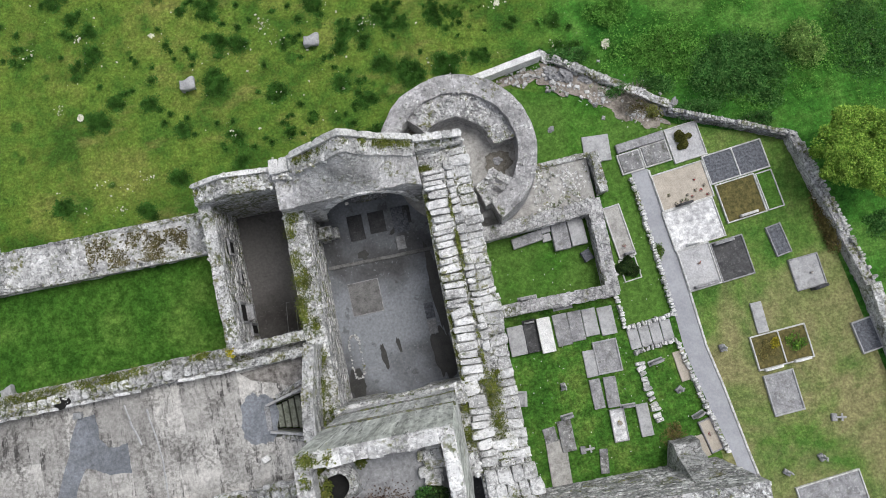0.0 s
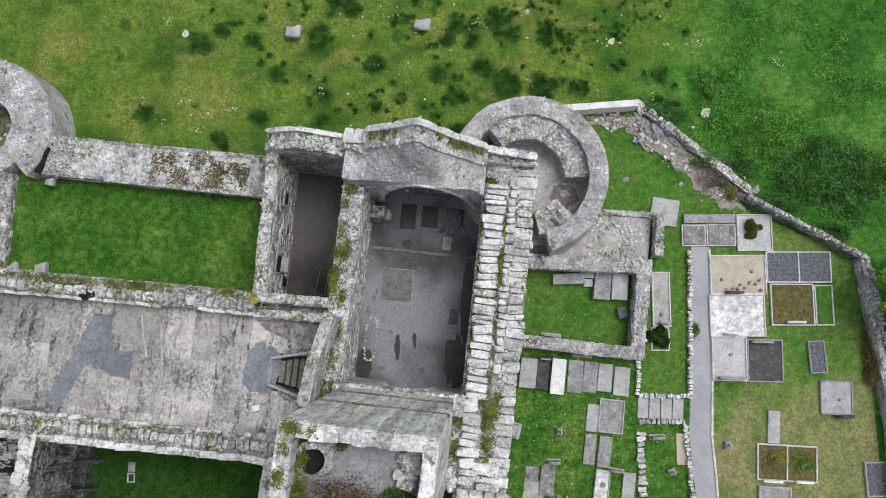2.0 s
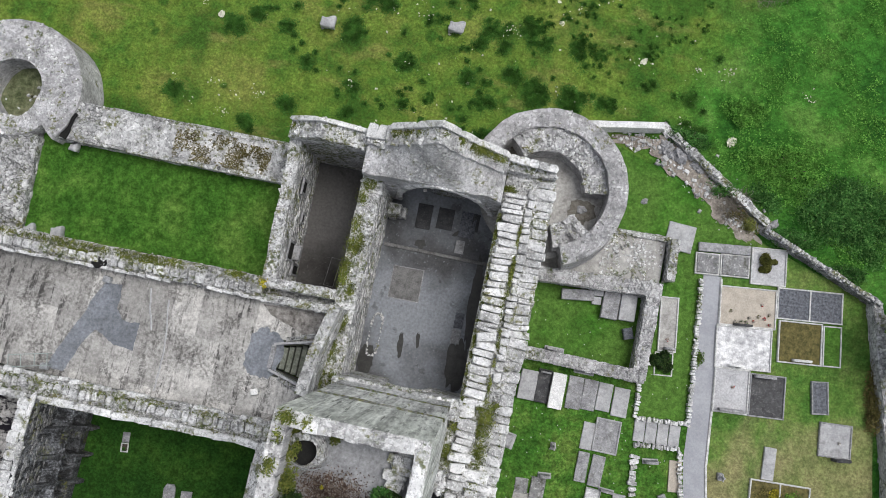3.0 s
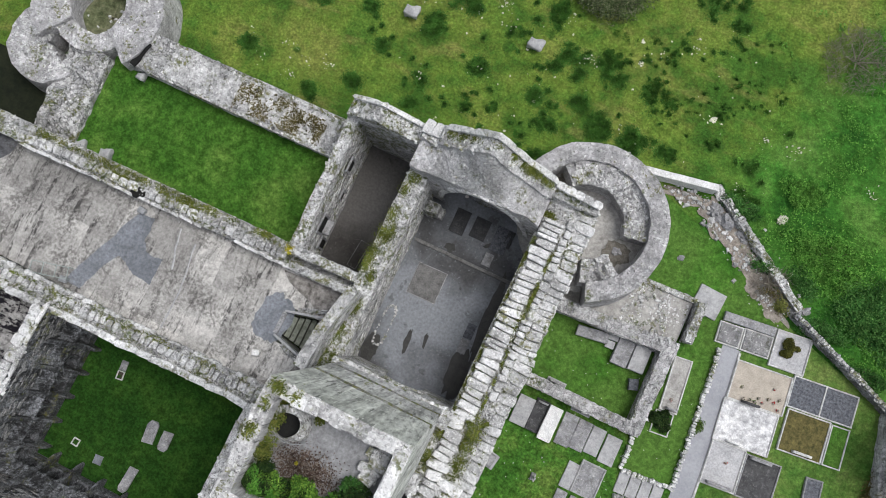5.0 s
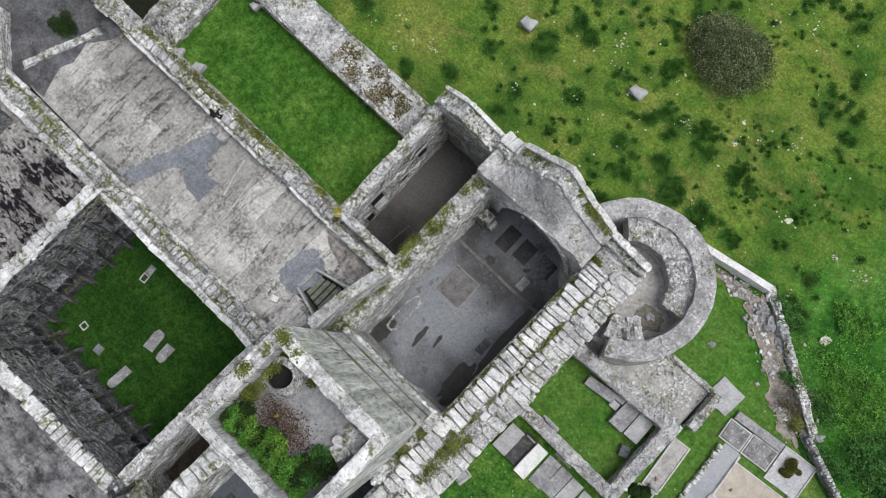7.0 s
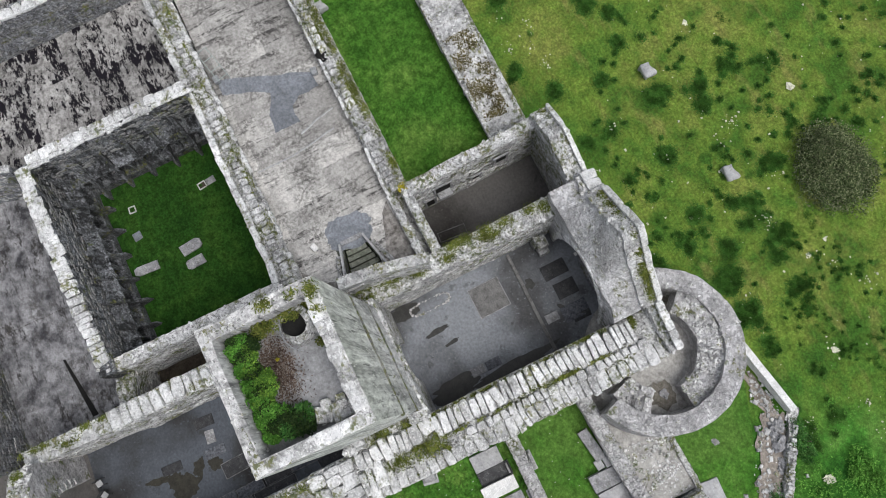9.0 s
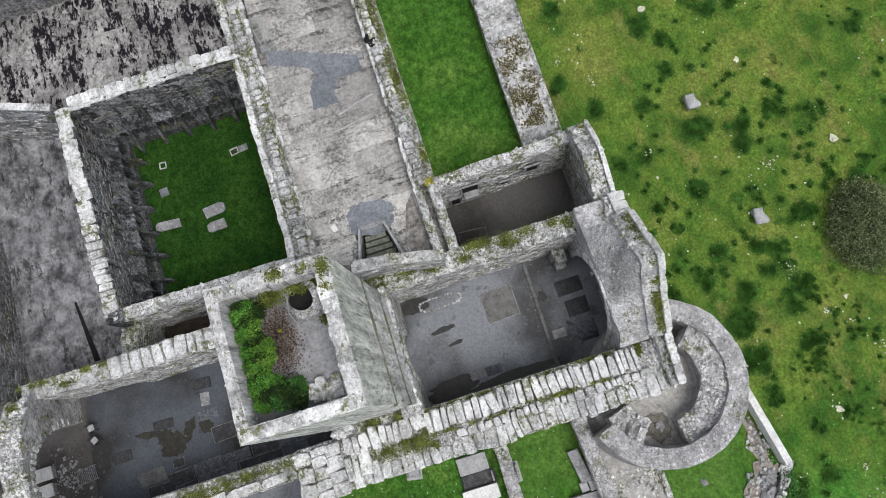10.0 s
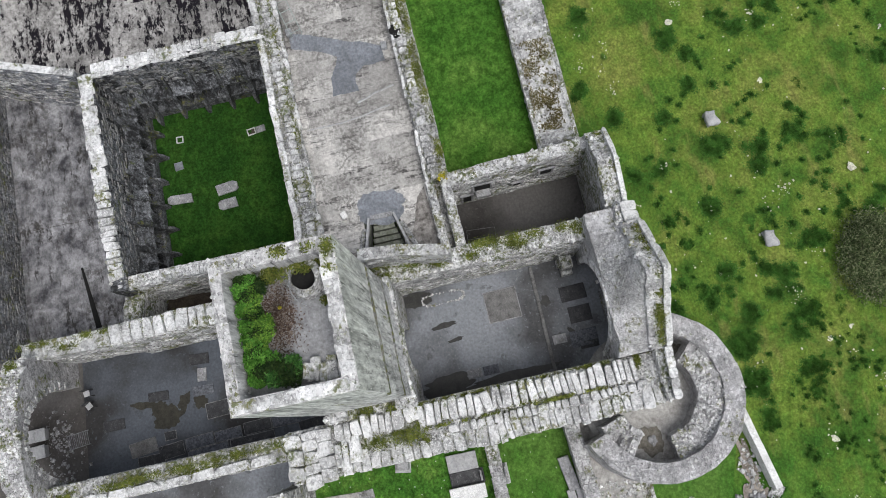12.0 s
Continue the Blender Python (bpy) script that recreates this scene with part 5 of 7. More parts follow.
# ---- nave ----
nn = wall("wall_nave_north", (-1.45, -20.4), (-1.45, -10.2), 1.1, 0, 4.75, 4.75, "nave wall capped with large pale blocks", 0.05, tops=20, seed=21)
cap_row(nn, (-1.5, -20.3), (-1.4, -14.3), 0.52, 1.02, 0.3, 4.85, 4.9, 0, 0.06)
wall("wall_nave_north_low", (-1.75, -25.4), (-1.55, -20.4), 0.9, 0, 4.0, 4.1, "ruined lower stretch of nave wall", 0.08, M_MORTARFACE, tops=8, seed=22)
ns = wall("wall_nave_south", (5.75, -25.6), (5.75, -12.6), 1.2, 0, 4.3, 4.4, "south nave wall with weeds in a central gutter", 0.06, M_MOSSY, tops=18, top_material=M_MOSSTOP, seed=23)
cap_row(ns, (6.15, -24.5), (6.1, -13.6), 1.3, 0.46, 0.2, 4.45, 4.45, 0, 0.05, gap=-0.02)
wt = wall("wall_transept_east", (7.7, -13.2), (17.6, -13.4), 0.9, 0, 5.6, 7.0, "tall dark transept wall blotched with lichen", 0.06, M_BLOTCH, tops=24, seed=24)
bm = bmesh.new()
prof = [(-11.6, 0.0), (-11.7, 1.3), (-12.1, 1.7), (-12.9, 4.4), (-12.9, 0.0)]
ends = [[bm.verts.new(Vector((x + 0.25 * (y + 12.9), y, z)) + 0.05 * Vector(noise.noise_vector(Vector((x, y, z))))) for y, z in prof] for x in (14.95, 15.6, 16.3)]
for a, b in zip(ends, ends[1:]):
    for i in range(5):
        bm.faces.new((a[i], a[(i + 1) % 5], b[(i + 1) % 5], b[i]))
bm.faces.new(ends[0][::-1])
bm.faces.new(ends[2])
bmesh.ops.recalc_face_normals(bm, faces=bm.faces[:])
part("buttress", bm, M_BLOTCH, wt, "sloping dark masonry buttress")
west = arch_wall("arch_nave_west", -1.3, 6.3, -24.6, -25.7, [(-1.3, 5.0), (0.2, 5.9), (2.2, 6.3), (4.6, 6.0), (6.3, 5.2)], (0.15, 5.1, 1.4, 5.45), "cross wall with a wide round arch at the nave's end", M_YARDWALL)
wall("wall_west_end", (-2.0, -30.2), (6.8, -30.6), 0.9, 0, 4.5, 4.5, "plain end wall behind the arch", 0.1, seed=25)
wall("wall_passage_end", (-3.9, -19.45), (-1.0, -20.2), 0.9, 0, 3.2, 3.2, "stepped stones closing the dark passage", 0.12, seed=26)


def stack(name, label, category, blocks, material, x, y, z=0.0, rz=0.0):
    """A thing made of a few separate blocks."""
    root = empty(name, x, y, z, rz)
    tagged(root, label, category)
    for nm, dims in blocks:
        part(nm, box_bm(*dims, 0.025, 0.015), material, root)
    return root


stack("tomb_chest", "pale flat-topped stone tomb chest on the earth floor", "tomb", [("lid", (-0.5, 0.5, -0.35, 0.35, 0.42, 0.54)), ("body", (-0.44, 0.44, -0.3, 0.3, 0, 0.42))], M_SLABPALE, 2.2, -27.1, 0.05, 90)
stack("tomb_chest", "pale flat-topped stone tomb chest on the earth floor", "tomb", [("lid", (-0.5, 0.5, -0.35, 0.35, 0.42, 0.54)), ("body", (-0.44, 0.44, -0.3, 0.3, 0, 0.42))], M_SLABPALE, 3.1, -27.2, 0.05, 92)
M_IRON = make_plain("weathered_iron", (0.07, 0.072, 0.078), (0.24, 0.245, 0.26), 0.7, 6, 14)
grate = empty("iron_grate", 2.9, -25.0, 0.05, 5)
tagged(grate, "low dark metal grille lying by the arch", "grate")
for k in range(12):
    part("bar", box_bm(-0.35, 0.35, -0.6 + 0.1 * k, -0.565 + 0.1 * k, 0.05, 0.11, 0.008), M_IRON, grate)
part("frame", box_bm(-0.4, -0.35, -0.65, 0.6, 0.02, 0.12, 0.01), M_IRON, grate)
part("frame", box_bm(0.35, 0.4, -0.65, 0.6, 0.02, 0.12, 0.01), M_IRON, grate)
loose = np.concatenate([rng.normal([2.6, -26.1], [0.7, 0.45], (170, 2)), rng.normal([4.6, -26.2], [0.5, 0.7], (80, 2))])
n = len(loose)
u, v = turned(n, np.array([1.0, 0, 0]), np.array([0, 1.0, 0]))
s = 0.02 + 0.10 * rng.random(n) ** 2.5
tagged(stones_mesh("floor_rubble", np.column_stack([loose, np.full(n, 0.10)]), u, v, np.repeat(np.array([[0, 0, 1.0]]), n, 0), np.stack([s, s * 0.75, s * 0.5], 1), M_LICHENSLAB), "loose stones and dirt strewn on the earth floor", "rubble", kind="stuff")


def folding_chair(x, y, rz):
    root = empty("metal_chair", x, y, 0.05, rz)
    tagged(root, "small black chair with a grey seat by the arch", "chair", "chairs in the nave")
    part("seat", box_bm(-0.17, 0.17, -0.17, 0.15, 0.42, 0.46, 0.015), M_SLABPALE, root)
    part("backrest", box_bm(-0.2, 0.2, 0.17, 0.21, 0.5, 0.82, 0.015), M_BLACK, root)
    for sx in (-0.18, 0.18):
        for sy in (-0.18, 0.18):
            part("leg", box_bm(sx - 0.018, sx + 0.018, sy - 0.018, sy + 0.018, 0, 0.42 if sy < 0 else 0.82, 0.004), M_BLACK, root)


folding_chair(0.55, -24.1, 100)
folding_chair(1.25, -24.05, 120)


M_EDGE = make_plain("crumbled_mortar", (0.05, 0.05, 0.05), (0.30, 0.30, 0.30), 0.9, 5.0, 12)


def floor_slab(x, y, wx, wy, rz, material, label, z=0.045, thick=0.05, category="grave slab", edge=False):
    ob = part("ledger_slab", box_bm(-wx / 2, wx / 2, -wy / 2, wy / 2, 0, thick, 0.012, 0.01, 1), material)
    ob.matrix_basis = pose(x, y, z, 0, 0, rz)
    tagged(ob, label, category, "ledger slabs in the floor")
    if edge:
        part("mortar_edge", box_bm(-wx / 2 - 0.035, wx / 2 + 0.035, -wy / 2 - 0.035, wy / 2 + 0.035, -0.01, thick - 0.02, 0.008, 0.012, 2), M_EDGE, ob, "crumbled pale mortar edge")


for x, y, wx, wy, rz, m in ((1.0, 3.1, 0.84, 1.42, 1, M_BLACK), (3.5, 3.1, 0.88, 1.47, 0, M_GRAVELDARK), (3.3, 1.8, 0.5, 0.75, 0, M_SLAB), (4.1, -2.2, 0.5, 0.85, 1, M_GRAVELDARK), (4.1, -3.1, 0.5, 0.8, 1, M_SLAB), (3.9, 3.3, 0.4, 1.0, 0, M_BLACK), (2.2, 3.2, 0.9, 1.2, 0, M_BLACK)):
    floor_slab(x, y, wx, wy, rz, m, "worn dark ledger slab set in the chancel floor")


floor_slab(-3.37, -1.02, 0.5, 1.55, -5, M_ROOMFLOOR, "dark ledger slab with a pale edge in the side room", edge=True)


def framed_panel(x, y, wx, wy, rz, label):
    """A flat panel let into the floor: four stones within a thin pale edge."""
    root = empty("floor_panel", x, y, 0.05, rz)
    tagged(root, label, "floor panel", "panels in the chancel floor")
    for sx in (-1, 1):
        for sy in (-1, 1):
            part("stone", box_bm(min(0, sx * wx / 2), max(0, sx * wx / 2), min(0, sy * wy / 2), max(0, sy * wy / 2), 0, 0.02, 0.008, 0.004), M_FLOORSLAB, root)
    for d in ((-wx / 2 - 0.05, wx / 2 + 0.05, wy / 2, wy / 2 + 0.05), (-wx / 2 - 0.05, wx / 2 + 0.05, -wy / 2 - 0.05, -wy / 2), (-wx / 2 - 0.05, -wx / 2, -wy / 2, wy / 2), (wx / 2, wx / 2 + 0.05, -wy / 2, wy / 2)):
        part("edge", box_bm(*d, 0, 0.03, 0.008), M_SLAB, root)


M_FLOORSLAB = make_plain("worn_floor_stone", (0.10, 0.098, 0.096), (0.21, 0.208, 0.206), 0.7, 2.2)
framed_panel(0.8, -0.8, 1.65, 1.75, 1, "square panel of four worn stones in the floor")
rim = np.array([(0.3 * math.copysign(abs(math.cos(a)) ** 0.5, math.cos(a)), 1.15 * math.copysign(abs(math.sin(a)) ** 0.7, math.sin(a))) for a in rng.uniform(0, 2 * math.pi, 130)])
rim += rng.normal(0, 0.03, rim.shape)
u, v = turned(130, np.array([1.0, 0, 0]), np.array([0, 1.0, 0]))
s = rng.uniform(0.02, 0.06, 130)
tagged(stones_mesh("grave_rim", np.column_stack([rim + np.array([-0.3, -3.9]), np.full(130, 0.06)]), u, v, np.repeat(np.array([[0, 0, 1.0]]), 130, 0), np.stack([s, s * 0.7, s * 0.4], 1), M_RUBBLE), "pale broken stones edging an old floor grave", "grave edging", kind="stuff")
M_PUDDLE = make_plain("peaty_wet_stain", (0.022, 0.021, 0.015), (0.048, 0.044, 0.032), 0.4, 3, 25)
# the two long south-wall pieces mix damp with wall shade put into colour
blob_sheet("damp_stain", [(1.2, -4.15, 0.16, 0.7, 5), (2.1, -3.7, 0.1, 0.45, 8), (1.1, 1.55, 0.3, 0.25, 0), (3.1, 2.6, 0.12, 0.4, -50), (4.45, -4.6, 0.5, 1.5, 0), (4.75, -1.2, 0.3, 2.4, 2), (-0.45, -5.4, 0.4, 0.9, 0)], 0.06, M_WET, "dark wet stains and painted south wall shade on the chancel floor", "stain", 0.35)
blob_sheet("puddle", [(2.75, -19.9, 0.62, 0.75, 10), (2.15, -19.0, 0.5, 0.3, -25), (1.85, -21.2, 0.2, 0.8, -10), (2.3, -18.1, 0.4, 0.35, 40), (2.2, -20.4, 0.4, 0.45, 0)], 0.06, M_PUDDLE, "dark brown wet stains on the nave floor", "stain", 0.5)
for x, y, wx, wy, rz, m in ((4.07, -21.55, 0.72, 1.45, 6, M_FLOORSLAB), (4.55, -20.05, 0.7, 1.35, 4, M_BLACK), (4.4, -18.45, 0.62, 1.55, 3, M_GRAVELDARK), (4.36, -16.86, 0.55, 1.45, 2, M_GRAVELDARK), (4.27, -15.22, 0.6, 1.48, 2, M_BLACK), (4.23, -13.6, 0.64, 1.55, 0, M_GRAVELDARK),
                            (4.98, -18.07, 0.42, 2.2, 3, M_GRAVELDARK), (4.9, -15.6, 0.44, 2.4, 1, M_BLACK), (4.82, -12.1, 0.66, 1.7, 5, M_BLACK), (4.9, -21.2, 0.66, 1.45, 0, M_BLACK), (2.9, -17.12, 0.8, 1.42, 2, M_BLACK), (2.55, -23.0, 0.6, 1.2, 0, M_BLACK),
                            (1.53, -20.36, 0.52, 1.15, -3, M_BLACK), (1.73, -17.86, 0.55, 1.2, -2, M_GRAVELDARK), (0.88, -17.8, 0.72, 0.52, -6, M_SLAB), (0.0, -17.83, 0.6, 1.1, -4, M_BLACK), (3.75, -20.0, 0.42, 0.6, 0, M_BLACK), (2.5, -14.0, 0.8, 1.3, 4, M_BLACK)):
    floor_slab(x, y, wx, wy, rz, m, "worn dark ledger slab set in the nave floor", edge=m is not M_SLAB and x > 2.6)
part_step = part("altar_step", box_bm(-0.9, 5.0, 1.05, 1.25, 0.0, 0.09, 0.02, 0.02, 4), M_FLOORSLAB)
tagged(part_step, "worn stone step across the chancel floor", "step", kind="structure")
stack("altar_table", "plain stone altar in the arched recess", "altar", [("slab", (-1.0, 1.0, -0.38, 0.38, 0.9, 1.02)), ("base", (-0.85, 0.85, -0.3, 0.3, 0, 0.9))], M_DARKSTONE, 2.1, 4.75, 0.03)
stack("sedilia_block", "carved stone seat block against the chancel wall", "stone seat", [("seat", (-0.35, 0.35, -0.3, 0.3, 0, 1.4)), ("step", (0.35, 0.6, -0.3, 0.3, 0, 0.6)), ("ledge", (-0.35, 0.1, -0.42, -0.3, 0, 1.9))], M_WALL, -0.55, 3.0, 0.03)

# ---- round towers ----
def ring_wall(name, cx, cy, r0, r1, a0, a1, z0, ztop, material, label, batter=0.0, parent=None, top_stones=30):
    """A curved wall: ztop(angle in degrees, radius share) gives its height."""
    na, nr = max(6, int((a1 - a0) / 4)), 5
    verts, f = [], []
    for i in range(na + 1):
        a = radians(a0 + (a1 - a0) * i / na)
        row = []
        prof = [(r0, z0)] + [(r0 + (r1 - r0) * j / nr, None) for j in range(nr + 1)] + [(r1 + batter * 0.5, (z0 + ztop(math.degrees(a), 1)) / 2), (r1 + batter, z0)]
        for k, (r, z) in enumerate(prof):
            zz = ztop(math.degrees(a), (r - r0) / (r1 - r0)) if z is None else z
            v = Vector((cx + r * math.cos(a), cy + r * math.sin(a), zz))
            verts.append(v + 0.06 * Vector(noise.noise_vector(v * 1.8)))
        m = len(prof)
    for i in range(na):
        for j in range(m - 1):
            f.append((i * m + j, i * m + j + 1, (i + 1) * m + j + 1, (i + 1) * m + j))
    f += [tuple(range(m)), tuple(na * m + j for j in reversed(range(m)))]
    ob = link_mesh(name, verts, f, material, parent)
    n = int(radians(a1 - a0) * (r0 + r1) / 2 * (r1 - r0) * top_stones)
    if n:
        a, s = rng.uniform(a0 + 0.5, a1 - 0.5, n), rng.uniform(0.03, 0.97, n)
        r = r0 + (r1 - r0) * s
        c = np.stack([cx + r * np.cos(np.radians(a)), cy + r * np.sin(np.radians(a)), [ztop(p, q) for p, q in zip(a, s)]], 1)
        u, v = turned(n, np.array([1.0, 0, 0]), np.array([0, 1.0, 0]))
        half = np.stack([rng.uniform(0.05, 0.15, n), rng.uniform(0.04, 0.1, n), rng.uniform(0.02, 0.06, n)], 1)
        stones_mesh("top_rubble", c, u, v, np.repeat(np.array([[0, 0, 1.0]]), n, 0), half, M_RUBBLE, ob)
    return tagged(ob, label)


rt = empty("round_tower_ruin", 0, 0, 0)
tagged(rt, "low broken round tower with a thick grey ring wall", "tower ruin")
ring_wall("outer_ring", 7.25, 5.55, 3.2, 4.2, -68, 158, 0, lambda a, s: 2.9 + 0.12 * noise.noise(Vector((a * 0.05, s, 2))), M_RING, "pale grey ring wall", 0.25, rt, 5)
ring_wall("inner_bench", 7.25, 5.55, 2.0, 3.2, 5, 135, 0, lambda a, s: 2.15 + 0.3 * s + 0.22 * noise.noise(Vector((a * 0.08, s * 2, 5))) + (0.25 if a > 62 else 0.0), M_RING, "", 0.0, rt, 30)
ring_wall("broken_block", 7.25, 5.55, 1.95, 3.25, -74, -36, 0, lambda a, s: 2.55 + 0.3 * noise.noise(Vector((a * 0.2, s * 3, 1))), M_RING, "", 0.0, rt, 30)

M_PITFLOOR = make_grass("dusty_grass", (0.085, 0.11, 0.05), (0.14, 0.155, 0.085), (0.20, 0.20, 0.13), 0.6, grain=0.7)
rt2 = empty("round_tower_ruin", 0, 0, 0)
tagged(rt2, "broad broken round tower of close-set grey stones", "tower ruin")
TOP2 = lambda a, s: 2.4 + 0.2 * noise.noise(Vector((a * 0.04, s * 2, 8)))
ring_wall("outer_ring", -22.6, 5.3, 1.6, 3.85, -40, 232, 0, TOP2, M_RING, "pale grey ring wall", 0.08, rt2, 10)
ring_wall("low_neck", -22.6, 5.3, 1.6, 2.7, 230, 322, 0, lambda a, s: TOP2(a, s) - 0.3, M_RING, "", 0.1, rt2, 24)
ring_wall("grassy_fill", -22.6, 5.3, 0.1, 1.7, -64, 296, 0, lambda a, s: 0.6 + 0.2 * s + 0.2 * noise.noise(Vector((math.cos(radians(a)), math.sin(radians(a)), s))), M_PITFLOOR, "dusty grass floor of the pit", 0.0, rt2, 1)
ring_wall("low_block", -24.5, 2.3, 0.1, 2.4, 90, 330, 0, lambda a, s: 1.85 + 0.25 * noise.noise(Vector((a * 0.05, s * 3, 4))), M_RING, "", 0.2, rt2, 30)
wall("wall_curtain_west", (-22.0, 2.9), (-21.7, -2.5), 2.5, 0, 1.85, 1.7, "broad ruined wall joining the tower to the range", 0.16, M_MORTAR, tops=34, top_material=M_RING2, seed=27)
sheet("ditch_floor", rect(-34, -22.6, -2.6, 1.2), 0.03, M_HOLLOW, "grassy hollow beside the broken wall, shade painted in", "earth")
M_GREYEARTH = make_plain("grey_brown_earth", (0.11, 0.10, 0.08), (0.22, 0.205, 0.18), 0.95, 3, 20)
blob_sheet("earth_patch", [(9.4, 4.9, 0.75, 0.7, 20), (5.6, 7.7, 0.8, 0.35, 30)], 1.13, M_GREYEARTH, "bare brown earth trodden inside the round tower", "earth", 0.35)
# black block laid on the wall head, painting the slot's shade
slot = part("stair_slot", box_bm(-0.2, 0.2, -0.85, 0.7, 0.0, 0.05, 0.02, 0.12, 3), M_DARK, rt2, "black block for the shade in a stair slot")
slot.matrix_basis = pose(-18.95, 3.85, 2.27, 0, 0, -14)


# ---- small walls of the churchyard ----
wall("wall_yard_north", (7.5, 1.15), (14.4, 1.55), 0.75, 0, 1.3, 1.3, "low grey wall of the small roofless enclosure", 0.05, M_YARDWALL, top_material=M_RING2, tops=26, faces=6, seed=31)
wall("wall_yard_east", (14.0, 1.9), (14.0, -3.3), 0.72, 0, 1.35, 1.2, "low grey wall of the small roofless enclosure", 0.05, M_YARDWALL, top_material=M_RING2, tops=30, faces=6, seed=32)
wall("wall_yard_south", (7.7, -3.1), (14.3, -3.15), 0.62, 0, 1.2, 1.2, "low grey wall with broken stones on top", 0.05, M_YARDWALL, top_material=M_RING2, tops=24, faces=6, seed=33)
wall("wall_stub", (14.6, 4.4), (14.75, 2.2), 0.45, 0, 1.5, 1.2, "short pale wall stub", 0.05, tops=10, faces=4, seed=34)
sheet("rubble_bed", [(7.6, 1.4), (14.3, 1.7), (14.3, 4.3), (8.0, 4.3)], 0.5, M_GRIT, "bed of grey grit and loose rubble between low walls", "rubble", 0.3, 0.12)
wall("wall_bed_edge", (11.2, 4.35), (14.5, 4.45), 0.3, 0, 0.7, 0.75, "low stone edge of the rubble bed", 0.04, tops=16, faces=4, seed=36)
loose = rng.uniform([11.0, 1.8], [14.2, 4.2], (420, 2))
u, v = turned(420, np.array([1.0, 0, 0]), np.array([0, 1.0, 0]))
s = rng.uniform(0.03, 0.10, 420)
tagged(stones_mesh("bed_rubble", np.column_stack([loose, np.full(420, 0.55)]), u, v, np.repeat(np.array([[0, 0, 1.0]]), 420, 0), np.stack([s, s * 0.8, s * 0.6], 1), M_RUBBLE), "loose grey stones strewn over the rubble bed", "rubble", kind="stuff")


def stone_row(name, p, q, label, size=0.12, height=0.36, gap=1.0):
    """A low line of upright stones, each an object of its own."""
    root = empty(name)
    tagged(root, label, "stone row", kind="structure")
    p, q = Vector((*p, 0)), Vector((*q, 0))
    n = int((q - p).length / (size * 1.25 * gap))
    ang = math.degrees(math.atan2(q.y - p.y, q.x - p.x))
    for i in range(n):
        c = p.lerp(q, (i + 0.5) / n)
        ob = new("edging_stone", CAPS[rng.integers(len(CAPS))])
        ob.matrix_basis = pose(c.x + rng.uniform(-0.04, 0.04), c.y + rng.uniform(-0.04, 0.04), height / 2, rng.uniform(-8, 8), rng.uniform(-8, 8), ang + rng.uniform(-15, 15)) @ Matrix.Diagonal((size * rng.uniform(0.9, 1.4), size * rng.uniform(1.6, 2.5), height * rng.uniform(0.8, 1.2), 1))
        ob.parent = root
    return root


stone_row("edging_row", (16.6, 2.8), (17.0, -2.3), "line of pale edging stones beside the path")
stone_row("edging_row", (17.0, -2.3), (17.2, -5.2), "line of pale edging stones beside the path")
stone_row("edging_row", (14.4, -5.35), (17.1, -5.1), "line of pale edging stones above paving slabs")
stone_row("edging_row", (14.3, -3.2), (14.4, -5.3), "short line of pale edging stones")
stone_row("edging_row", (14.6, -6.7), (17.0, -6.45), "line of pale edging stones below paving slabs")
stone_row("edging_row", (17.0, -6.5), (17.5, -9.3), "line of pale edging stones beside the path")
stone_row("edging_row", (17.5, -9.3), (18.3, -12.9), "line of pale edging stones beside the path")
stone_row("edging_row", (14.7, -7.2), (15.1, -10.6), "old row of stones between the graves", 0.22, 0.25)

# path with a pale kerb
def path_strip(name, left, right, z, material, label, category):
    verts, f = [], []
    n = len(left)
    for (a, b), (c, d) in zip(left, right):
        for k in range(4):
            t = k / 3
            verts.append((a + (c - a) * t, b + (d - b) * t, z))
    for i in range(n - 1):
        for k in range(3):
            a = i * 4 + k
            f.append((a, a + 1, a + 5, a + 4))
    return tagged(link_mesh(name, verts, f, material), label, category, kind="structure")


path_strip("path", [(16.7, 3.2), (17.1, -2.3), (17.25, -5.3), (17.3, -7), (17.7, -9.3), (18.5, -13), (19.6, -20), (21, -30)], [(17.7, 3.1), (18.1, -1.0), (18.28, -3.5), (18.5, -7), (18.85, -9.3), (19.35, -13), (20.4, -20), (22, -30)], 0.05, M_PATH, "smooth grey tarmac path between kerbs", "path")
for p, q in (((17.7, 3.0), (18.1, -1.0)), ((18.1, -1.0), (18.3, -3.5)), ((18.3, -3.5), (18.52, -7)), ((18.5, -7), (18.9, -9.3)), ((18.9, -9.3), (19.4, -13)), ((19.4, -13), (20.5, -20)), ((20.5, -20), (22.1, -30))):
    length = math.hypot(q[0] - p[0], q[1] - p[1])
    ob = part("kerb", box_bm(0, length, -0.06, 0.06, 0, 0.12, 0.015), M_KERB)
    ob.matrix_basis = pose(p[0], p[1], 0, 0, 0, math.degrees(math.atan2(q[1] - p[1], q[0] - p[0])))
    tagged(ob, "narrow pale concrete kerb along the path", "kerb", kind="structure")


M_OLIVE = make_leaf("olive_shrub_leaf", (0.045, 0.05, 0.012), (0.085, 0.09, 0.02), (0.15, 0.15, 0.04))


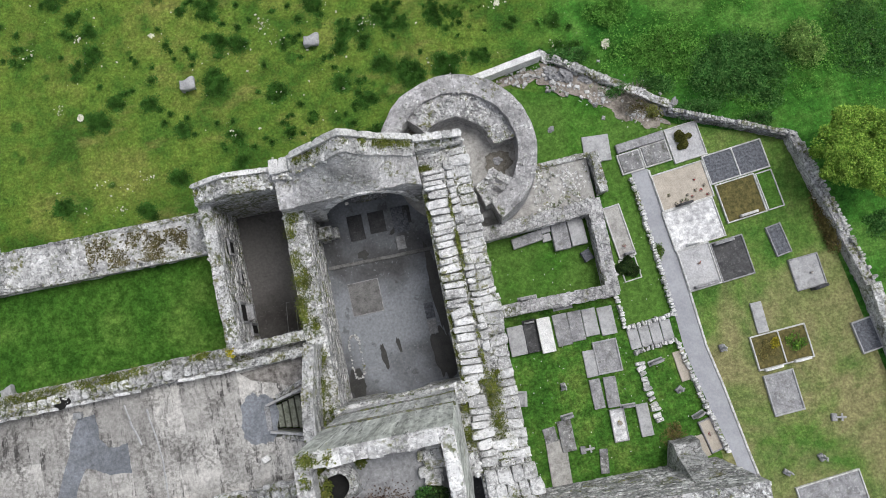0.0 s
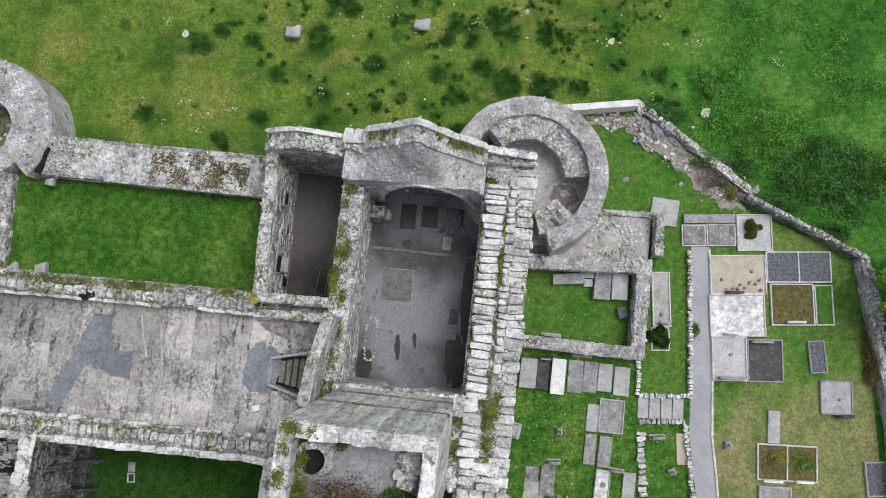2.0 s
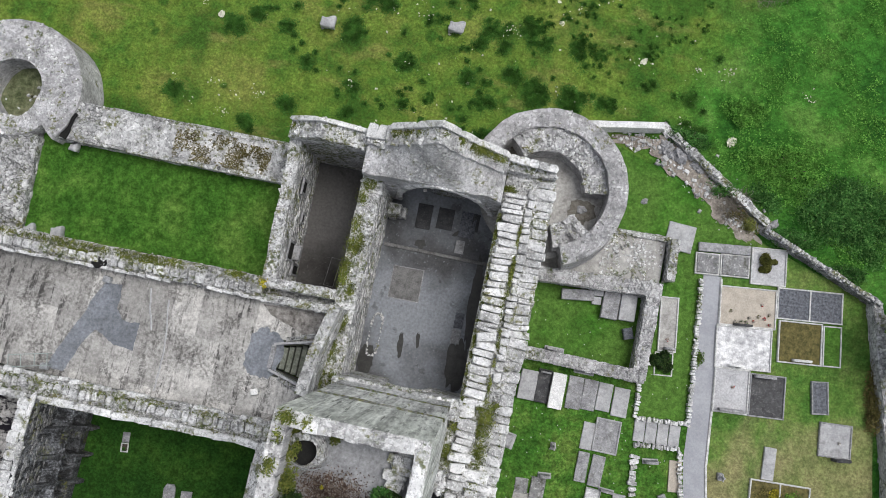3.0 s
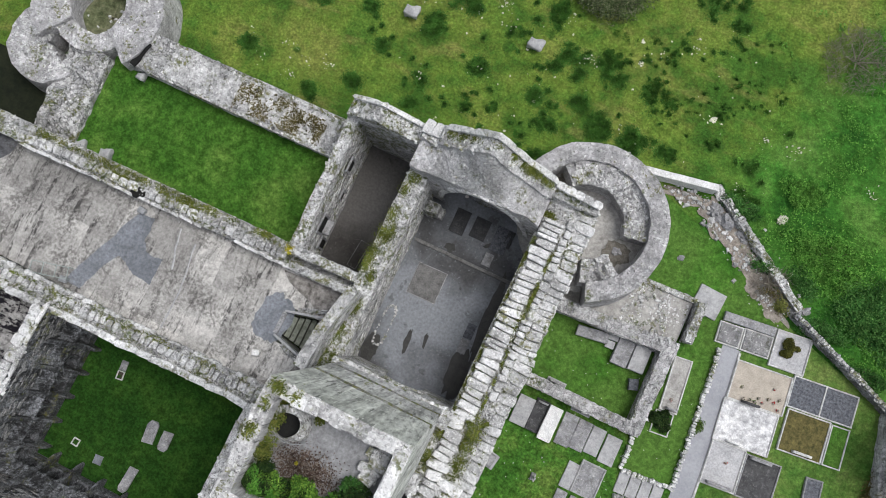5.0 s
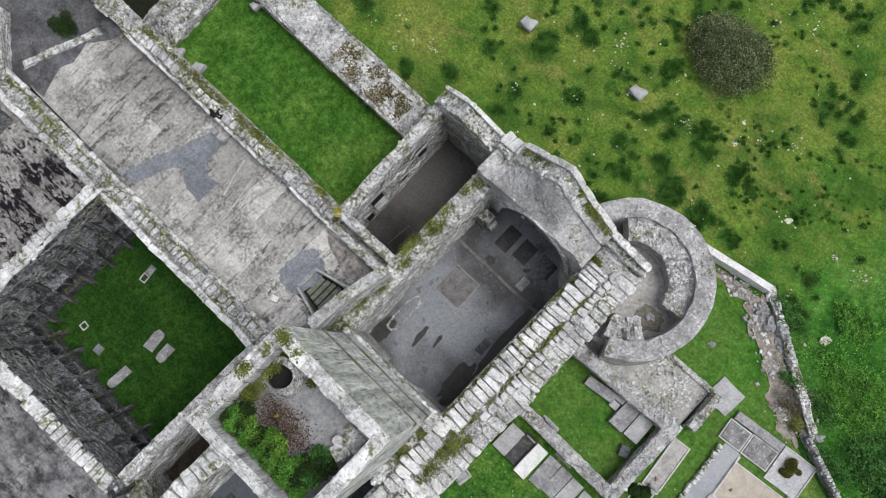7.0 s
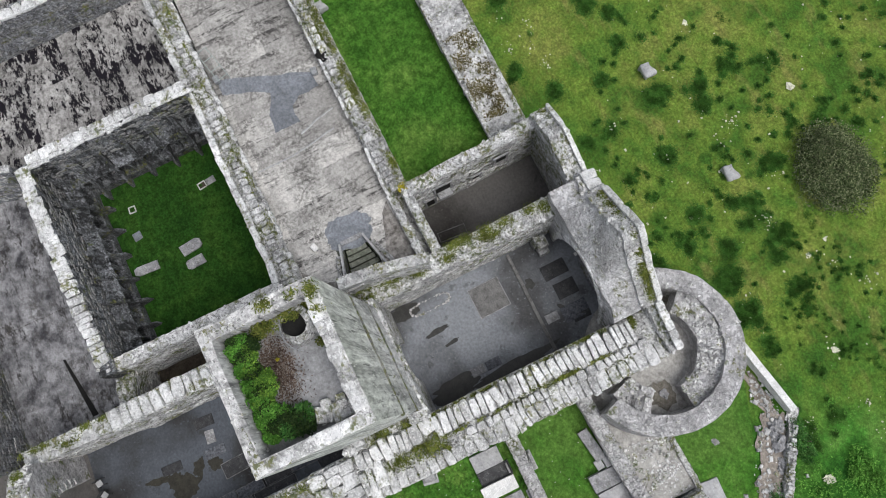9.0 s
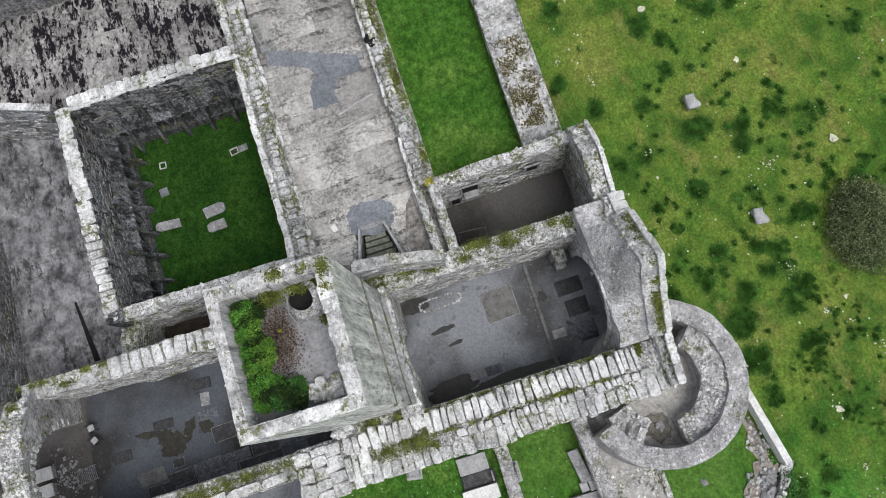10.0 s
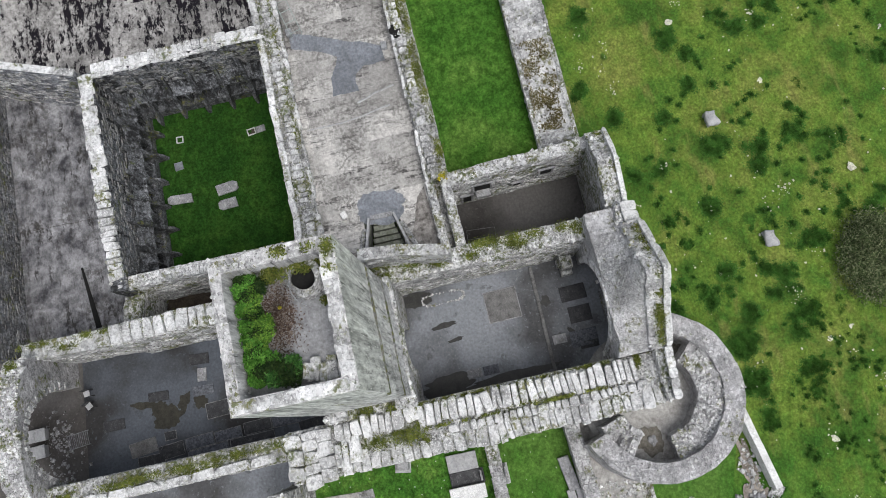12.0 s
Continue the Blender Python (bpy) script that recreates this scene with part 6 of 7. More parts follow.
# ---- graves ----
def plot(x, y, wx, wy, rz, fill, label, kerb=None, divide=0, kerb_h=0.2, width=0.075, category="grave"):
    """A kerbed grave plot with its fill; divide: an inner kerb across it."""
    kerb = kerb or M_KERB
    root = empty("grave_plot", x, y, 0.0, rz)
    tagged(root, label, category, "kerbed graves")
    hx, hy = wx / 2, wy / 2
    for nm, d in (("kerb", (-hx, hx, hy - width, hy)), ("kerb", (-hx, hx, -hy, -hy + width)), ("kerb", (-hx, -hx + width, -hy + width, hy - width)), ("kerb", (hx - width, hx, -hy + width, hy - width))):
        part(nm, box_bm(*d, 0, kerb_h, 0.015), kerb, root)
    for k in range(divide):
        c = -hx + wx * (k + 1) / (divide + 1)
        part("kerb", box_bm(c - width / 2, c + width / 2, -hy + width, hy - width, 0, kerb_h, 0.015), kerb, root)
    part("fill", box_bm(-hx + width * 0.5, hx - width * 0.5, -hy + width * 0.5, hy - width * 0.5, 0, kerb_h - 0.07, 0.0, 0.015, 4), fill, root)
    return root


def headstone(parent, x, y, wide, high, thick, material, rz=0.0, z=0.0):
    bm = bmesh.new()
    prof = [(-wide / 2, 0), (wide / 2, 0), (wide / 2, high * 0.8), (wide * 0.3, high * 0.95), (0, high), (-wide * 0.3, high * 0.95), (-wide / 2, high * 0.8)]
    a = [bm.verts.new((p, -thick / 2, q)) for p, q in prof]
    b = [bm.verts.new((p, thick / 2, q)) for p, q in prof]
    k = len(prof)
    for i in range(k):
        bm.faces.new((a[i], a[(i + 1) % k], b[(i + 1) % k], b[i]))
    bm.faces.new(a[::-1])
    bm.faces.new(b)
    bmesh.ops.recalc_face_normals(bm, faces=bm.faces[:])
    bmesh.ops.bevel(bm, geom=bm.edges[:], offset=0.012, segments=1, affect="EDGES")
    ob = part("headstone", bm, material, parent)
    ob.matrix_basis = pose(x, y, z, 0, 0, rz)
    return ob


def posy(parent, x, y, z, material, size=0.1, n=40):
    tagged(leaves("flowers", clump_spots(n, x, y, z, size, size, size, 5), 0.035, material, parent, 0.8), kind="stuff")
    bm = bmesh.new()
    bmesh.ops.create_cone(bm, segments=10, radius1=size * 0.45, radius2=size * 0.6, depth=size, cap_ends=True, matrix=Matrix.Translation((x, y, z + size * 0.2)))
    part("flower_pot", bm, M_EARTH, parent)


def ledger(x, y, wx, wy, rz, material, label, z=0.02, thick=0.16, group="flat grave slabs"):
    """A single flat grave slab on the grass, slightly tilted and chipped."""
    ob = part("grave_slab", box_bm(-wx / 2, wx / 2, -wy / 2, wy / 2, 0, thick, 0.02, 0.02, 2), material)
    ob.matrix_basis = pose(x, y, z, rng.uniform(-1.5, 1.5), rng.uniform(-1.5, 1.5), rz)
    return tagged(ob, label, "grave slab", group)


g = plot(15.28, -0.04, 1.0, 3.0, 6, M_GRIT, "long narrow kerbed grave with a grey slab and red flowers")
posy(g, 0.0, -0.8, 0.16, M_RED, 0.14)
headstone(g, 0.1, -1.3, 0.6, 0.7, 0.12, M_SLAB)
plot(15.4, -2.2, 1.0, 1.28, 6, M_LAWN, "short kerbed grave under a clipped dark bush", width=0.07, kerb_h=0.14)
bush("clipped_bush", 15.37, -2.12, 0.05, 0.72, 0.86, 0.75, 9000, 0.045, M_CLIPPED, "small rounded dark green bush on a grave")
ledger(15.1, 4.8, 1.5, 1.5, -4, M_SLABPALE, "square pale concrete slab on the grass")
for x, y, wx, wy in ((16.79, 3.66, 1.32, 1.2), (18.27, 3.84, 1.58, 1.24)):
    g = plot(x, y, wx, wy, 6, M_SLAB, "kerbed grave with one slab mottled by dark lichen")
    part("slab", box_bm(-wx / 2 + 0.09, wx / 2 - 0.09, -wy / 2 + 0.09, wy / 2 - 0.09, 0.14, 0.24, 0.02, 0.01), M_LICHENSLAB, g)
ledger(17.55, 4.66, 2.8, 0.5, 6, M_SLAB, "dark worn slab against the boundary wall", thick=0.3)
plot(20.07, 4.16, 1.92, 2.05, 6, M_FINEGRIT, "square kerbed grave of pale gravel with one round shrub")
bush("round_shrub", 19.95, 4.3, 0.12, 0.6, 0.6, 0.6, 6000, 0.04, M_OLIVE, "small round brown-green shrub in a gravel grave", "shrub")
g = plot(19.32, 1.75, 3.05, 2.16, 6, M_GRAVELCREAM, "wide kerbed grave of cream gravel with potted flowers")
for x, y, m in ((0.75, 0.2, M_RED), (0.9, -0.55, M_RED), (0.35, -0.75, M_RED), (-0.05, -0.8, M_IVY), (1.2, -0.85, M_RED), (-0.9, -0.3, M_MOSS), (0.6, -0.45, M_OLIVE), (0.1, -0.55, M_CLIPPED), (-0.35, -0.8, M_CLIPPED), (1.15, -0.3, M_OLIVE), (-0.7, -0.85, M_OLIVE)):
    posy(g, x, y, 0.15, m, 0.12)
headstone(g, -0.3, -1.0, 0.9, 0.75, 0.12, M_BLACK)
g = plot(19.43, -0.48, 3.0, 2.3, 6, M_CHIPS, "wide kerbed grave of glaring white marble chips")
headstone(g, -0.4, -0.98, 0.8, 0.7, 0.1, M_WHITE)
plot(22.55, 2.5, 3.5, 1.72, 6, M_GRAVELDARK, "double kerbed grave of dark blue-grey gravel", divide=1)
g = plot(22.33, 0.42, 2.33, 2.28, 6, M_PLOTGRASS, "kerbed grave overgrown with brown heather")
headstone(g, 0.1, -0.95, 1.0, 0.5, 0.14, M_KERB)
plot(24.02, 0.57, 0.98, 2.2, 6.5, M_CORNER, "narrow kerbed grave filled with grass", width=0.07)
plot(23.8, -2.25, 0.9, 1.75, 9, M_GRAVELDARK, "single kerbed grave of dark gravel", M_SLAB)
g = plot(24.9, -4.3, 1.7, 1.8, 4, M_SLABPALE, "square kerbed grave with a pale slab and small vases", M_SLAB)
posy(g, 0.2, -0.1, 0.16, M_CHIPS, 0.12)
headstone(g, 0.3, -0.95, 0.8, 0.8, 0.14, M_BLACK, 5)
g = plot(19.15, -2.85, 1.88, 2.4, 5, M_FINEGRIT, "pale kerbed grave with a red pot")
posy(g, 0.05, 0.2, 0.16, M_RED, 0.13)
headstone(g, 0.0, -1.02, 1.3, 0.7, 0.14, M_SLAB)
g = plot(21.05, -2.75, 1.9, 2.3, 5, M_BLACK, "dark polished granite grave with a pale edge", M_SLAB)
headstone(g, -0.2, 1.0, 1.1, 0.6, 0.14, M_SLAB)
ledger(10.05, -4.8, 0.74, 1.9, 0, M_WHITE, "bright white marble grave slab", thick=0.42)
ledger(8.45, -4.8, 0.9, 1.6, 0, M_SLABPALE, "wide pale grave slab beside the church wall", thick=0.25)
g = plot(9.3, -4.7, 0.75, 1.8, 0, M_BLACK, "narrow black granite grave", M_BLACK)
headstone(g, 0, 0.75, 0.55, 0.5, 0.1, M_SLAB)
ledger(11.0, -4.7, 0.8, 1.75, 1, M_SLAB, "flat grey grave slab in a row")
ledger(11.8, -4.65, 0.76, 1.65, 0, M_SLAB, "flat grey grave slab in a row")
ledger(12.6, -4.6, 0.76, 1.5, 0, M_SLABPALE, "flat grey grave slab in a row")
ledger(13.5, -4.7, 0.84, 1.55, 0, M_SLABPALE, "flat grey grave slab in a row")
g = plot(13.1, -6.6, 1.35, 1.8, 0, M_SLAB, "square kerbed grave with a weathered grey slab", M_SLABPALE, width=0.08)
ledger(12.1, -6.8, 0.62, 1.45, -1, M_SLABPALE, "flat grey grave slab among grass")
ledger(12.1, -8.45, 0.6, 1.6, 0, M_SLAB, "flat grey grave slab among grass")
ledger(12.9, -8.5, 0.68, 1.65, -2, M_SLAB, "flat grey grave slab among grass")
g = plot(12.9, -10.3, 0.8, 1.75, -2, M_CHIPS, "small kerbed grave scattered with yellow and grey pebbles", M_SLABPALE, width=0.06)
posy(g, 0.05, 0.1, 0.13, M_YELLOW, 0.2, 60)
ledger(14.3, -10.3, 0.66, 1.75, 0, M_SLABPALE, "flat grey grave slab among grass")
ledger(10.0, -10.3, 0.76, 1.65, 0, M_LICHENSLAB, "brownish weathered grave slab")
ledger(9.3, -11.6, 1.1, 2.4, -3, M_GRIT, "worn grey grit bed half lost in grass", thick=0.06)
ledger(9.15, -10.1, 0.7, 0.8, 4, M_LICHENSLAB, "small square slab half lost in grass", thick=0.06)
ledger(21.7, -6.2, 0.62, 1.7, 2, M_SLABPALE, "flat pale grave slab on dry grass")
g = plot(17.6, -11.8, 0.75, 1.8, 12, M_GRAVELCREAM, "narrow gravel grave with dark red flowers", M_SLAB)
posy(g, 0.0, 0.1, 0.15, M_RED, 0.16)
ledger(16.9, -12.3, 0.8, 1.2, 10, M_GRAVELCREAM, "bed of pale gravel by the wall", thick=0.08)
ledger(17.0, -7.9, 0.66, 1.65, 6, M_GRAVELCREAM, "narrow gravel-covered grave by the path", thick=0.1)
ledger(11.7, -12.0, 0.45, 1.3, -8, M_LICHENSLAB, "narrow weathered slab in the grass", thick=0.1)
g = plot(22.5, -8.0, 3.15, 1.9, 3, M_PLOTGRASS, "double kerbed grave planted with yellow flowers", divide=1)
leaves("flowers", clump_spots(260, -0.3, 0.35, 0.16, 0.5, 0.45, 0.25, 9), 0.05, M_YELLOW, g, 0.8)
leaves("plants", clump_spots(500, 0.8, 0.1, 0.14, 0.7, 0.7, 0.25, 12), 0.05, M_IVY, g, 0.8)["kind"] = "stuff"
leaves("plants", clump_spots(400, -0.9, 0.0, 0.14, 0.6, 0.7, 0.2, 10), 0.05, M_BROWNBUSH, g, 0.8)["kind"] = "stuff"
headstone(g, -0.8, -0.95, 1.0, 0.5, 0.14, M_WHITE)
headstone(g, 0.85, -0.9, 0.9, 0.5, 0.14, M_WHITE)
g = plot(22.0, -10.4, 1.7, 2.25, 3, M_SLAB, "wide kerbed grave with a plain grey slab", M_SLABPALE, width=0.08)
plot(23.2, -16.2, 3.6, 2.0, 5, M_SLAB, "wide kerbed grave at the graveyard's edge", M_KERB)
plot(27.2, -8.3, 1.2, 1.8, 8, M_GRAVELDARK, "kerbed grave with dark blue gravel", M_SLABPALE)
for k in range(4):
    ledger(14.75 + 0.62 * k, -5.95 + 0.03 * k, 0.58, 1.15, 3, M_SLABPALE, "paving-like grey slab in a row beside the path", thick=0.1)
ledger(10.18, 0.52, 1.75, 0.58, 8, M_SLAB, "long grey slab leaning on the enclosure wall", thick=0.4)
ledger(12.0, 0.4, 0.88, 1.66, 0, M_SLAB, "thick grey slab inside the enclosure", thick=0.5)
ledger(12.92, 0.45, 0.86, 1.6, 2, M_SLABPALE, "thick pale slab inside the enclosure", thick=0.5)
ledger(11.25, 0.9, 0.5, 0.45, 5, M_SLABPALE, "small stone step inside the enclosure", thick=0.45)
ledger(11.24, 0.42, 0.48, 0.42, 5, M_SLABPALE, "small stone step inside the enclosure", thick=0.3)
ledger(13.2, -1.0, 0.5, 0.6, 20, M_GRAVELDARK, "dark broken stone by the enclosure wall", thick=0.4)
def coffin_slab(x, y, wide, long, rz):
    """A worn slab with chamfered corners at its head."""
    prof = [(-0.5, -0.5), (0.5, -0.46), (0.5, 0.36), (0.3, 0.5), (-0.28, 0.5), (-0.5, 0.33)]
    bm = bmesh.new()
    low, up = [[bm.verts.new((a * wide * e, b * long * e, z)) for a, b in prof] for z, e in ((0.0, 1.0), (0.09, 0.96))]
    for i in range(6):
        bm.faces.new((low[i], low[(i + 1) % 6], up[(i + 1) % 6], up[i]))
    bm.faces.new(up)
    ob = part("grave_slab", bm, M_SLAB)
    ob.matrix_basis = pose(x, y, 0.03, 1, -1, rz)
    return tagged(ob, "worn grey coffin-shaped slab lying in the garth grass", "grave slab", "garth slabs")


coffin_slab(-9.35, -14.72, 0.66, 1.3, 6)
coffin_slab(-8.4, -14.8, 0.6, 1.12, 183)
coffin_slab(-9.3, -17.5, 0.55, 1.5, 176)
plot(-12.4, -12.75, 0.42, 0.5, 7, M_SOIL, "tiny kerbed square of bare soil in the garth", width=0.06, kerb_h=0.1)
plot(-12.9, -17.0, 0.42, 0.42, -4, M_GARTH, "tiny kerbed square in the garth", width=0.06, kerb_h=0.1)
ledger(-12.45, -12.2, 0.4, 0.55, 5, M_SLAB, "small grey slab in the garth grass", thick=0.05, group="garth slabs")
ledger(-11.3, -17.3, 0.5, 0.5, 5, M_PATCH, "small blue-grey slab in the garth grass", thick=0.05, group="garth slabs")


def cross(x, y, rz, fallen=False):
    root = empty("stone_cross", x, y, 0.02, rz)
    tagged(root, "small grey stone cross on a plinth" if not fallen else "fallen grey stone cross on the grass", "cross", "grave crosses")
    m = pose(0, 0, 0.12, 82 if fallen else 6, 0, 0)
    for nm, d in (("shaft", (-0.055, 0.055, -0.04, 0.04, 0, 0.62)), ("arm", (-0.2, 0.2, -0.039, 0.039, 0.36, 0.46))):
        bm = box_bm(*d, 0.015)
        bm.transform(m)
        part(nm, bm, M_SLABPALE, root)
    part("plinth", box_bm(-0.2, 0.2, -0.14, 0.14, 0, 0.2, 0.02), M_SLAB, root)


cross(10.4, -7.7, 95)
cross(10.7, -11.2, 90, True)
cross(19.3, -7.4, 100)
cross(24.3, -12.2, 80, True)
cross(23.1, -14.1, 110)
cross(21.1, -14.5, 140)
cross(16.5, -9.1, 30)


def standing_stone(x, y, wide, high, thick, rz, label):
    root = empty("headstone", x, y, 0.0, rz)
    tagged(root, label, "headstone", "loose headstones")
    headstone(root, 0, 0, wide, high, thick, M_SLAB)
    part("base", box_bm(-wide * 0.6, wide * 0.6, -thick, thick, 0, 0.1, 0.02), M_SLABPALE, root)


standing_stone(10.25, -9.3, 0.6, 0.8, 0.14, 5, "squat grey headstone above a slab")
standing_stone(13.6, -9.4, 0.7, 0.6, 0.12, -3, "pale broken headstone in the grass")
standing_stone(7.95, -7.9, 0.7, 0.9, 0.4, 80, "dark rough headstone against the church wall")
standing_stone(15.6, -7.4, 0.7, 0.8, 0.14, 10, "dark headstone beside the edging stones")
standing_stone(17.2, -10.6, 0.6, 0.7, 0.12, 20, "pale headstone beside the path")
standing_stone(11.3, -3.5, 0.9, 0.7, 0.14, 0, "dark headstone against the enclosure wall")
standing_stone(9.5, -2.65, 0.9, 0.6, 0.14, 0, "dark headstone on the enclosure wall's foot")


def boulder(x, y, r, flat, label, material=None, z=0.0):
    bm = bmesh.new()
    bmesh.ops.create_icosphere(bm, subdivisions=3, radius=1.0)
    for v in bm.verts:
        v.co *= 1 + 0.6 * noise.noise(v.co * 1.9 + Vector((x, y, 0))) + 0.4 * noise.noise(v.co * 5.0 + Vector((y, x, 0)))
        v.co = Vector((v.co.x * r, v.co.y * r * 0.8, v.co.z * r * flat))
    ob = part("boulder", bm, material or M_SLABPALE)
    ob.matrix_basis = pose(x, y, z + r * flat * 0.45, 0, 0, rng.uniform(0, 180))
    return tagged(ob, label, "boulder", "loose boulders")


def block_stone(x, y, wx, wy, h, rz, label, z=0.0):
    ob = part("field_stone", box_bm(-wx / 2, wx / 2, -wy / 2, wy / 2, -0.1, h, 0.05, 0.16, 3), M_SLABPALE)
    ob.matrix_basis = pose(x, y, z, 4, 3, rz)
    tagged(ob, label, "stone", "field stones")


block_stone(-6.85, 13.1, 0.75, 0.62, 0.55, 5, "squared pale stone standing in the pasture")
block_stone(0.5, 14.25, 0.8, 0.6, 0.5, 0, "squared pale stone standing in the pasture")
block_stone(-18.75, 2.75, 0.45, 0.4, 0.5, 0, "small pale stone at the foot of the curtain wall", 1.3)
block_stone(-18.4, -2.0, 0.55, 0.5, 0.6, 10, "grey upright stone on the lawn's edge", 1.3)
block_stone(-20.0, -2.2, 0.55, 0.45, 0.5, 25, "white painted stone on the lawn's edge", 1.3)
for x, y, r in ((13.52, 9.67, 0.42), (13.9, 9.33, 0.28), (14.34, 9.32, 0.46), (15.3, 9.0, 0.3), (15.55, 8.75, 0.24), (19.5, 6.25, 0.42), (19.95, 6.5, 0.3), (18.95, 6.7, 0.26), (12.85, 6.4, 0.2), (9.4, 5.0, 0.26), (8.3, 3.3, 0.2)):
    boulder(x, y, r, 0.6, "rounded grey boulder lying by the wall", M_SLAB, 1.05 if x < 10 else 0.0)
for x, y, r in ((11.4, 14.4, 0.3), (17.0, 10.7, 0.4), (6.0, 17.0, 0.3), (-2.4, 19.8, 0.35), (6.4, 15.8, 0.24), (-13.2, 12.5, 0.3), (1.8, 11.2, 0.16), (-8.5, 16.5, 0.25)):
    boulder(x, y, r * 0.7, 0.28, "low pale limestone boulder in the pasture", M_FIELDSTONE)

blob_sheet("earth_bank", [(11.9, 9.75, 1.6, 0.32, 5), (13.9, 9.25, 1.4, 0.85, -30), (15.6, 8.1, 1.5, 0.75, -36), (17.2, 6.9, 1.4, 0.65, -36), (18.5, 6.0, 0.9, 0.5, -30)], 0.07, M_EARTH, "strip of bare brown earth along the wall", "earth", 0.7)
bank = np.concatenate([rng.normal([12.4, 9.8], [0.9, 0.25], (90, 2)), rng.normal([14.4, 9.1], [0.7, 0.4], (130, 2)), rng.normal([16.4, 7.8], [0.9, 0.4], (110, 2)), rng.normal([18.4, 6.3], [0.7, 0.35], (80, 2))])
n = len(bank)
u, v = turned(n, np.array([1.0, 0, 0]), np.array([0, 1.0, 0]))
s = 0.03 + 0.13 * rng.random(n) ** 3
tagged(stones_mesh("bank_rubble", np.column_stack([bank, np.full(n, 0.09)]), u, v, np.repeat(np.array([[0, 0, 1.0]]), n, 0), np.stack([s, s * 0.75, s * 0.5], 1), M_RING2), "loose rubble spilled along the foot of the wall", "rubble", kind="stuff")
# ---- boundary wall ----
wall("wall_boundary_north", (8.7, 9.85), (13.0, 10.6), 0.36, 0, 1.0, 1.0, "limewashed boundary wall by the round tower", 0.02, M_LIME, tops=0, faces=0, seed=41)
b2 = wall("wall_boundary_northeast", (13.1, 10.8), (19.6, 6.4), 0.42, 0, 0.42, 0.5, "tumbledown dry stone boundary wall in scrub", 0.16, tops=46, faces=6, seed=42)
b3 = wall("wall_boundary_east", (19.4, 6.05), (25.9, 3.25), 0.32, 0, 0.7, 0.8, "dry stone boundary wall with upright coping stones", 0.05, M_DARKSTONE, tops=20, faces=6, seed=43)
b4 = wall("wall_boundary_corner", (25.75, 3.3), (27.75, -5.6), 0.5, 0, 0.85, 0.85, "broad dry stone boundary wall", 0.09, M_YARDWALL, tops=34, faces=6, top_material=M_MOSSTOP, seed=44)
wall("wall_boundary_far", (27.8, -5.6), (30.5, -30), 0.6, 0, 1.1, 1.1, "broad dry stone boundary wall", 0.07, tops=30, faces=5, seed=45)
cap_row(b2, (13.6, 10.5), (16.6, 8.45), 0.2, 0.3, 0.26, 0.48, 0.5, 0, 0.35, 0.03, 0.3)
cap_row(b3, (19.6, 5.97), (25.7, 3.35), 0.16, 0.22, 0.2, 0.74, 0.84, 0, 0.3, 0.02, 0.12, GREYCAPS)
cap_row(b4, (25.95, 3.0), (27.95, -5.4), 0.22, 0.3, 0.25, 0.93, 0.93, 0, 0.4, 0.03, 0.25, GREYCAPS)

M_LITTER = make_leaf("dead_leaf", (0.045, 0.03, 0.024), (0.085, 0.055, 0.042), (0.24, 0.21, 0.18))


M_THICKET = make_leaf("thicket_leaf", (0.044, 0.072, 0.026), (0.092, 0.125, 0.05), (0.24, 0.26, 0.15))


# ---- plants ----
def tree(x, y, height, radius, n, material, label):
    root = empty("tree", x, y, 0)
    tagged(root, label, "tree")
    bm = bmesh.new()
    bmesh.ops.create_cone(bm, segments=10, radius1=0.22, radius2=0.12, depth=height * 0.5, cap_ends=True, matrix=Matrix.Translation((0, 0, height * 0.25)))
    part("trunk", bm, M_BARK, root)
    spots = []
    for k in range(11):
        a, up = 2 * math.pi * k / 11 * 1.7, 0.35 + 0.5 * (k % 5) / 5
        tip = Vector((math.cos(a) * radius * (0.75 - 0.3 * up), math.sin(a) * radius * (0.75 - 0.3 * up), height * (0.42 + 0.5 * up)))
        base = Vector((0, 0, height * (0.25 + 0.25 * up)))
        d = tip - base
        bm = bmesh.new()
        bmesh.ops.create_cone(bm, segments=6, radius1=0.08, radius2=0.02, depth=d.length, cap_ends=True)
        bm.transform(Matrix.Translation((base + tip) / 2) @ d.to_track_quat("Z", "Y").to_matrix().to_4x4())
        part("limb", bm, M_BARK, root)
        spots.append(clump_spots(n // 11, tip.x * 0.9, tip.y * 0.9, tip.z - radius * 0.18, radius * 0.62, radius * 0.62, radius * 0.5, 11, 0.36))
    leaves("crown", np.concatenate(spots), 0.062, material, root, 0.75)
    return root


tree(27.95, 1.5, 4.6, 2.5, 46000, M_TREE, "spreading light green tree outside the boundary wall")
bush("round_thicket", 2.6, 19.2, 0, 2.9, 2.9, 1.8, 34000, 0.055, M_THICKET, "large round dark thicket in the pasture", lumps=40)


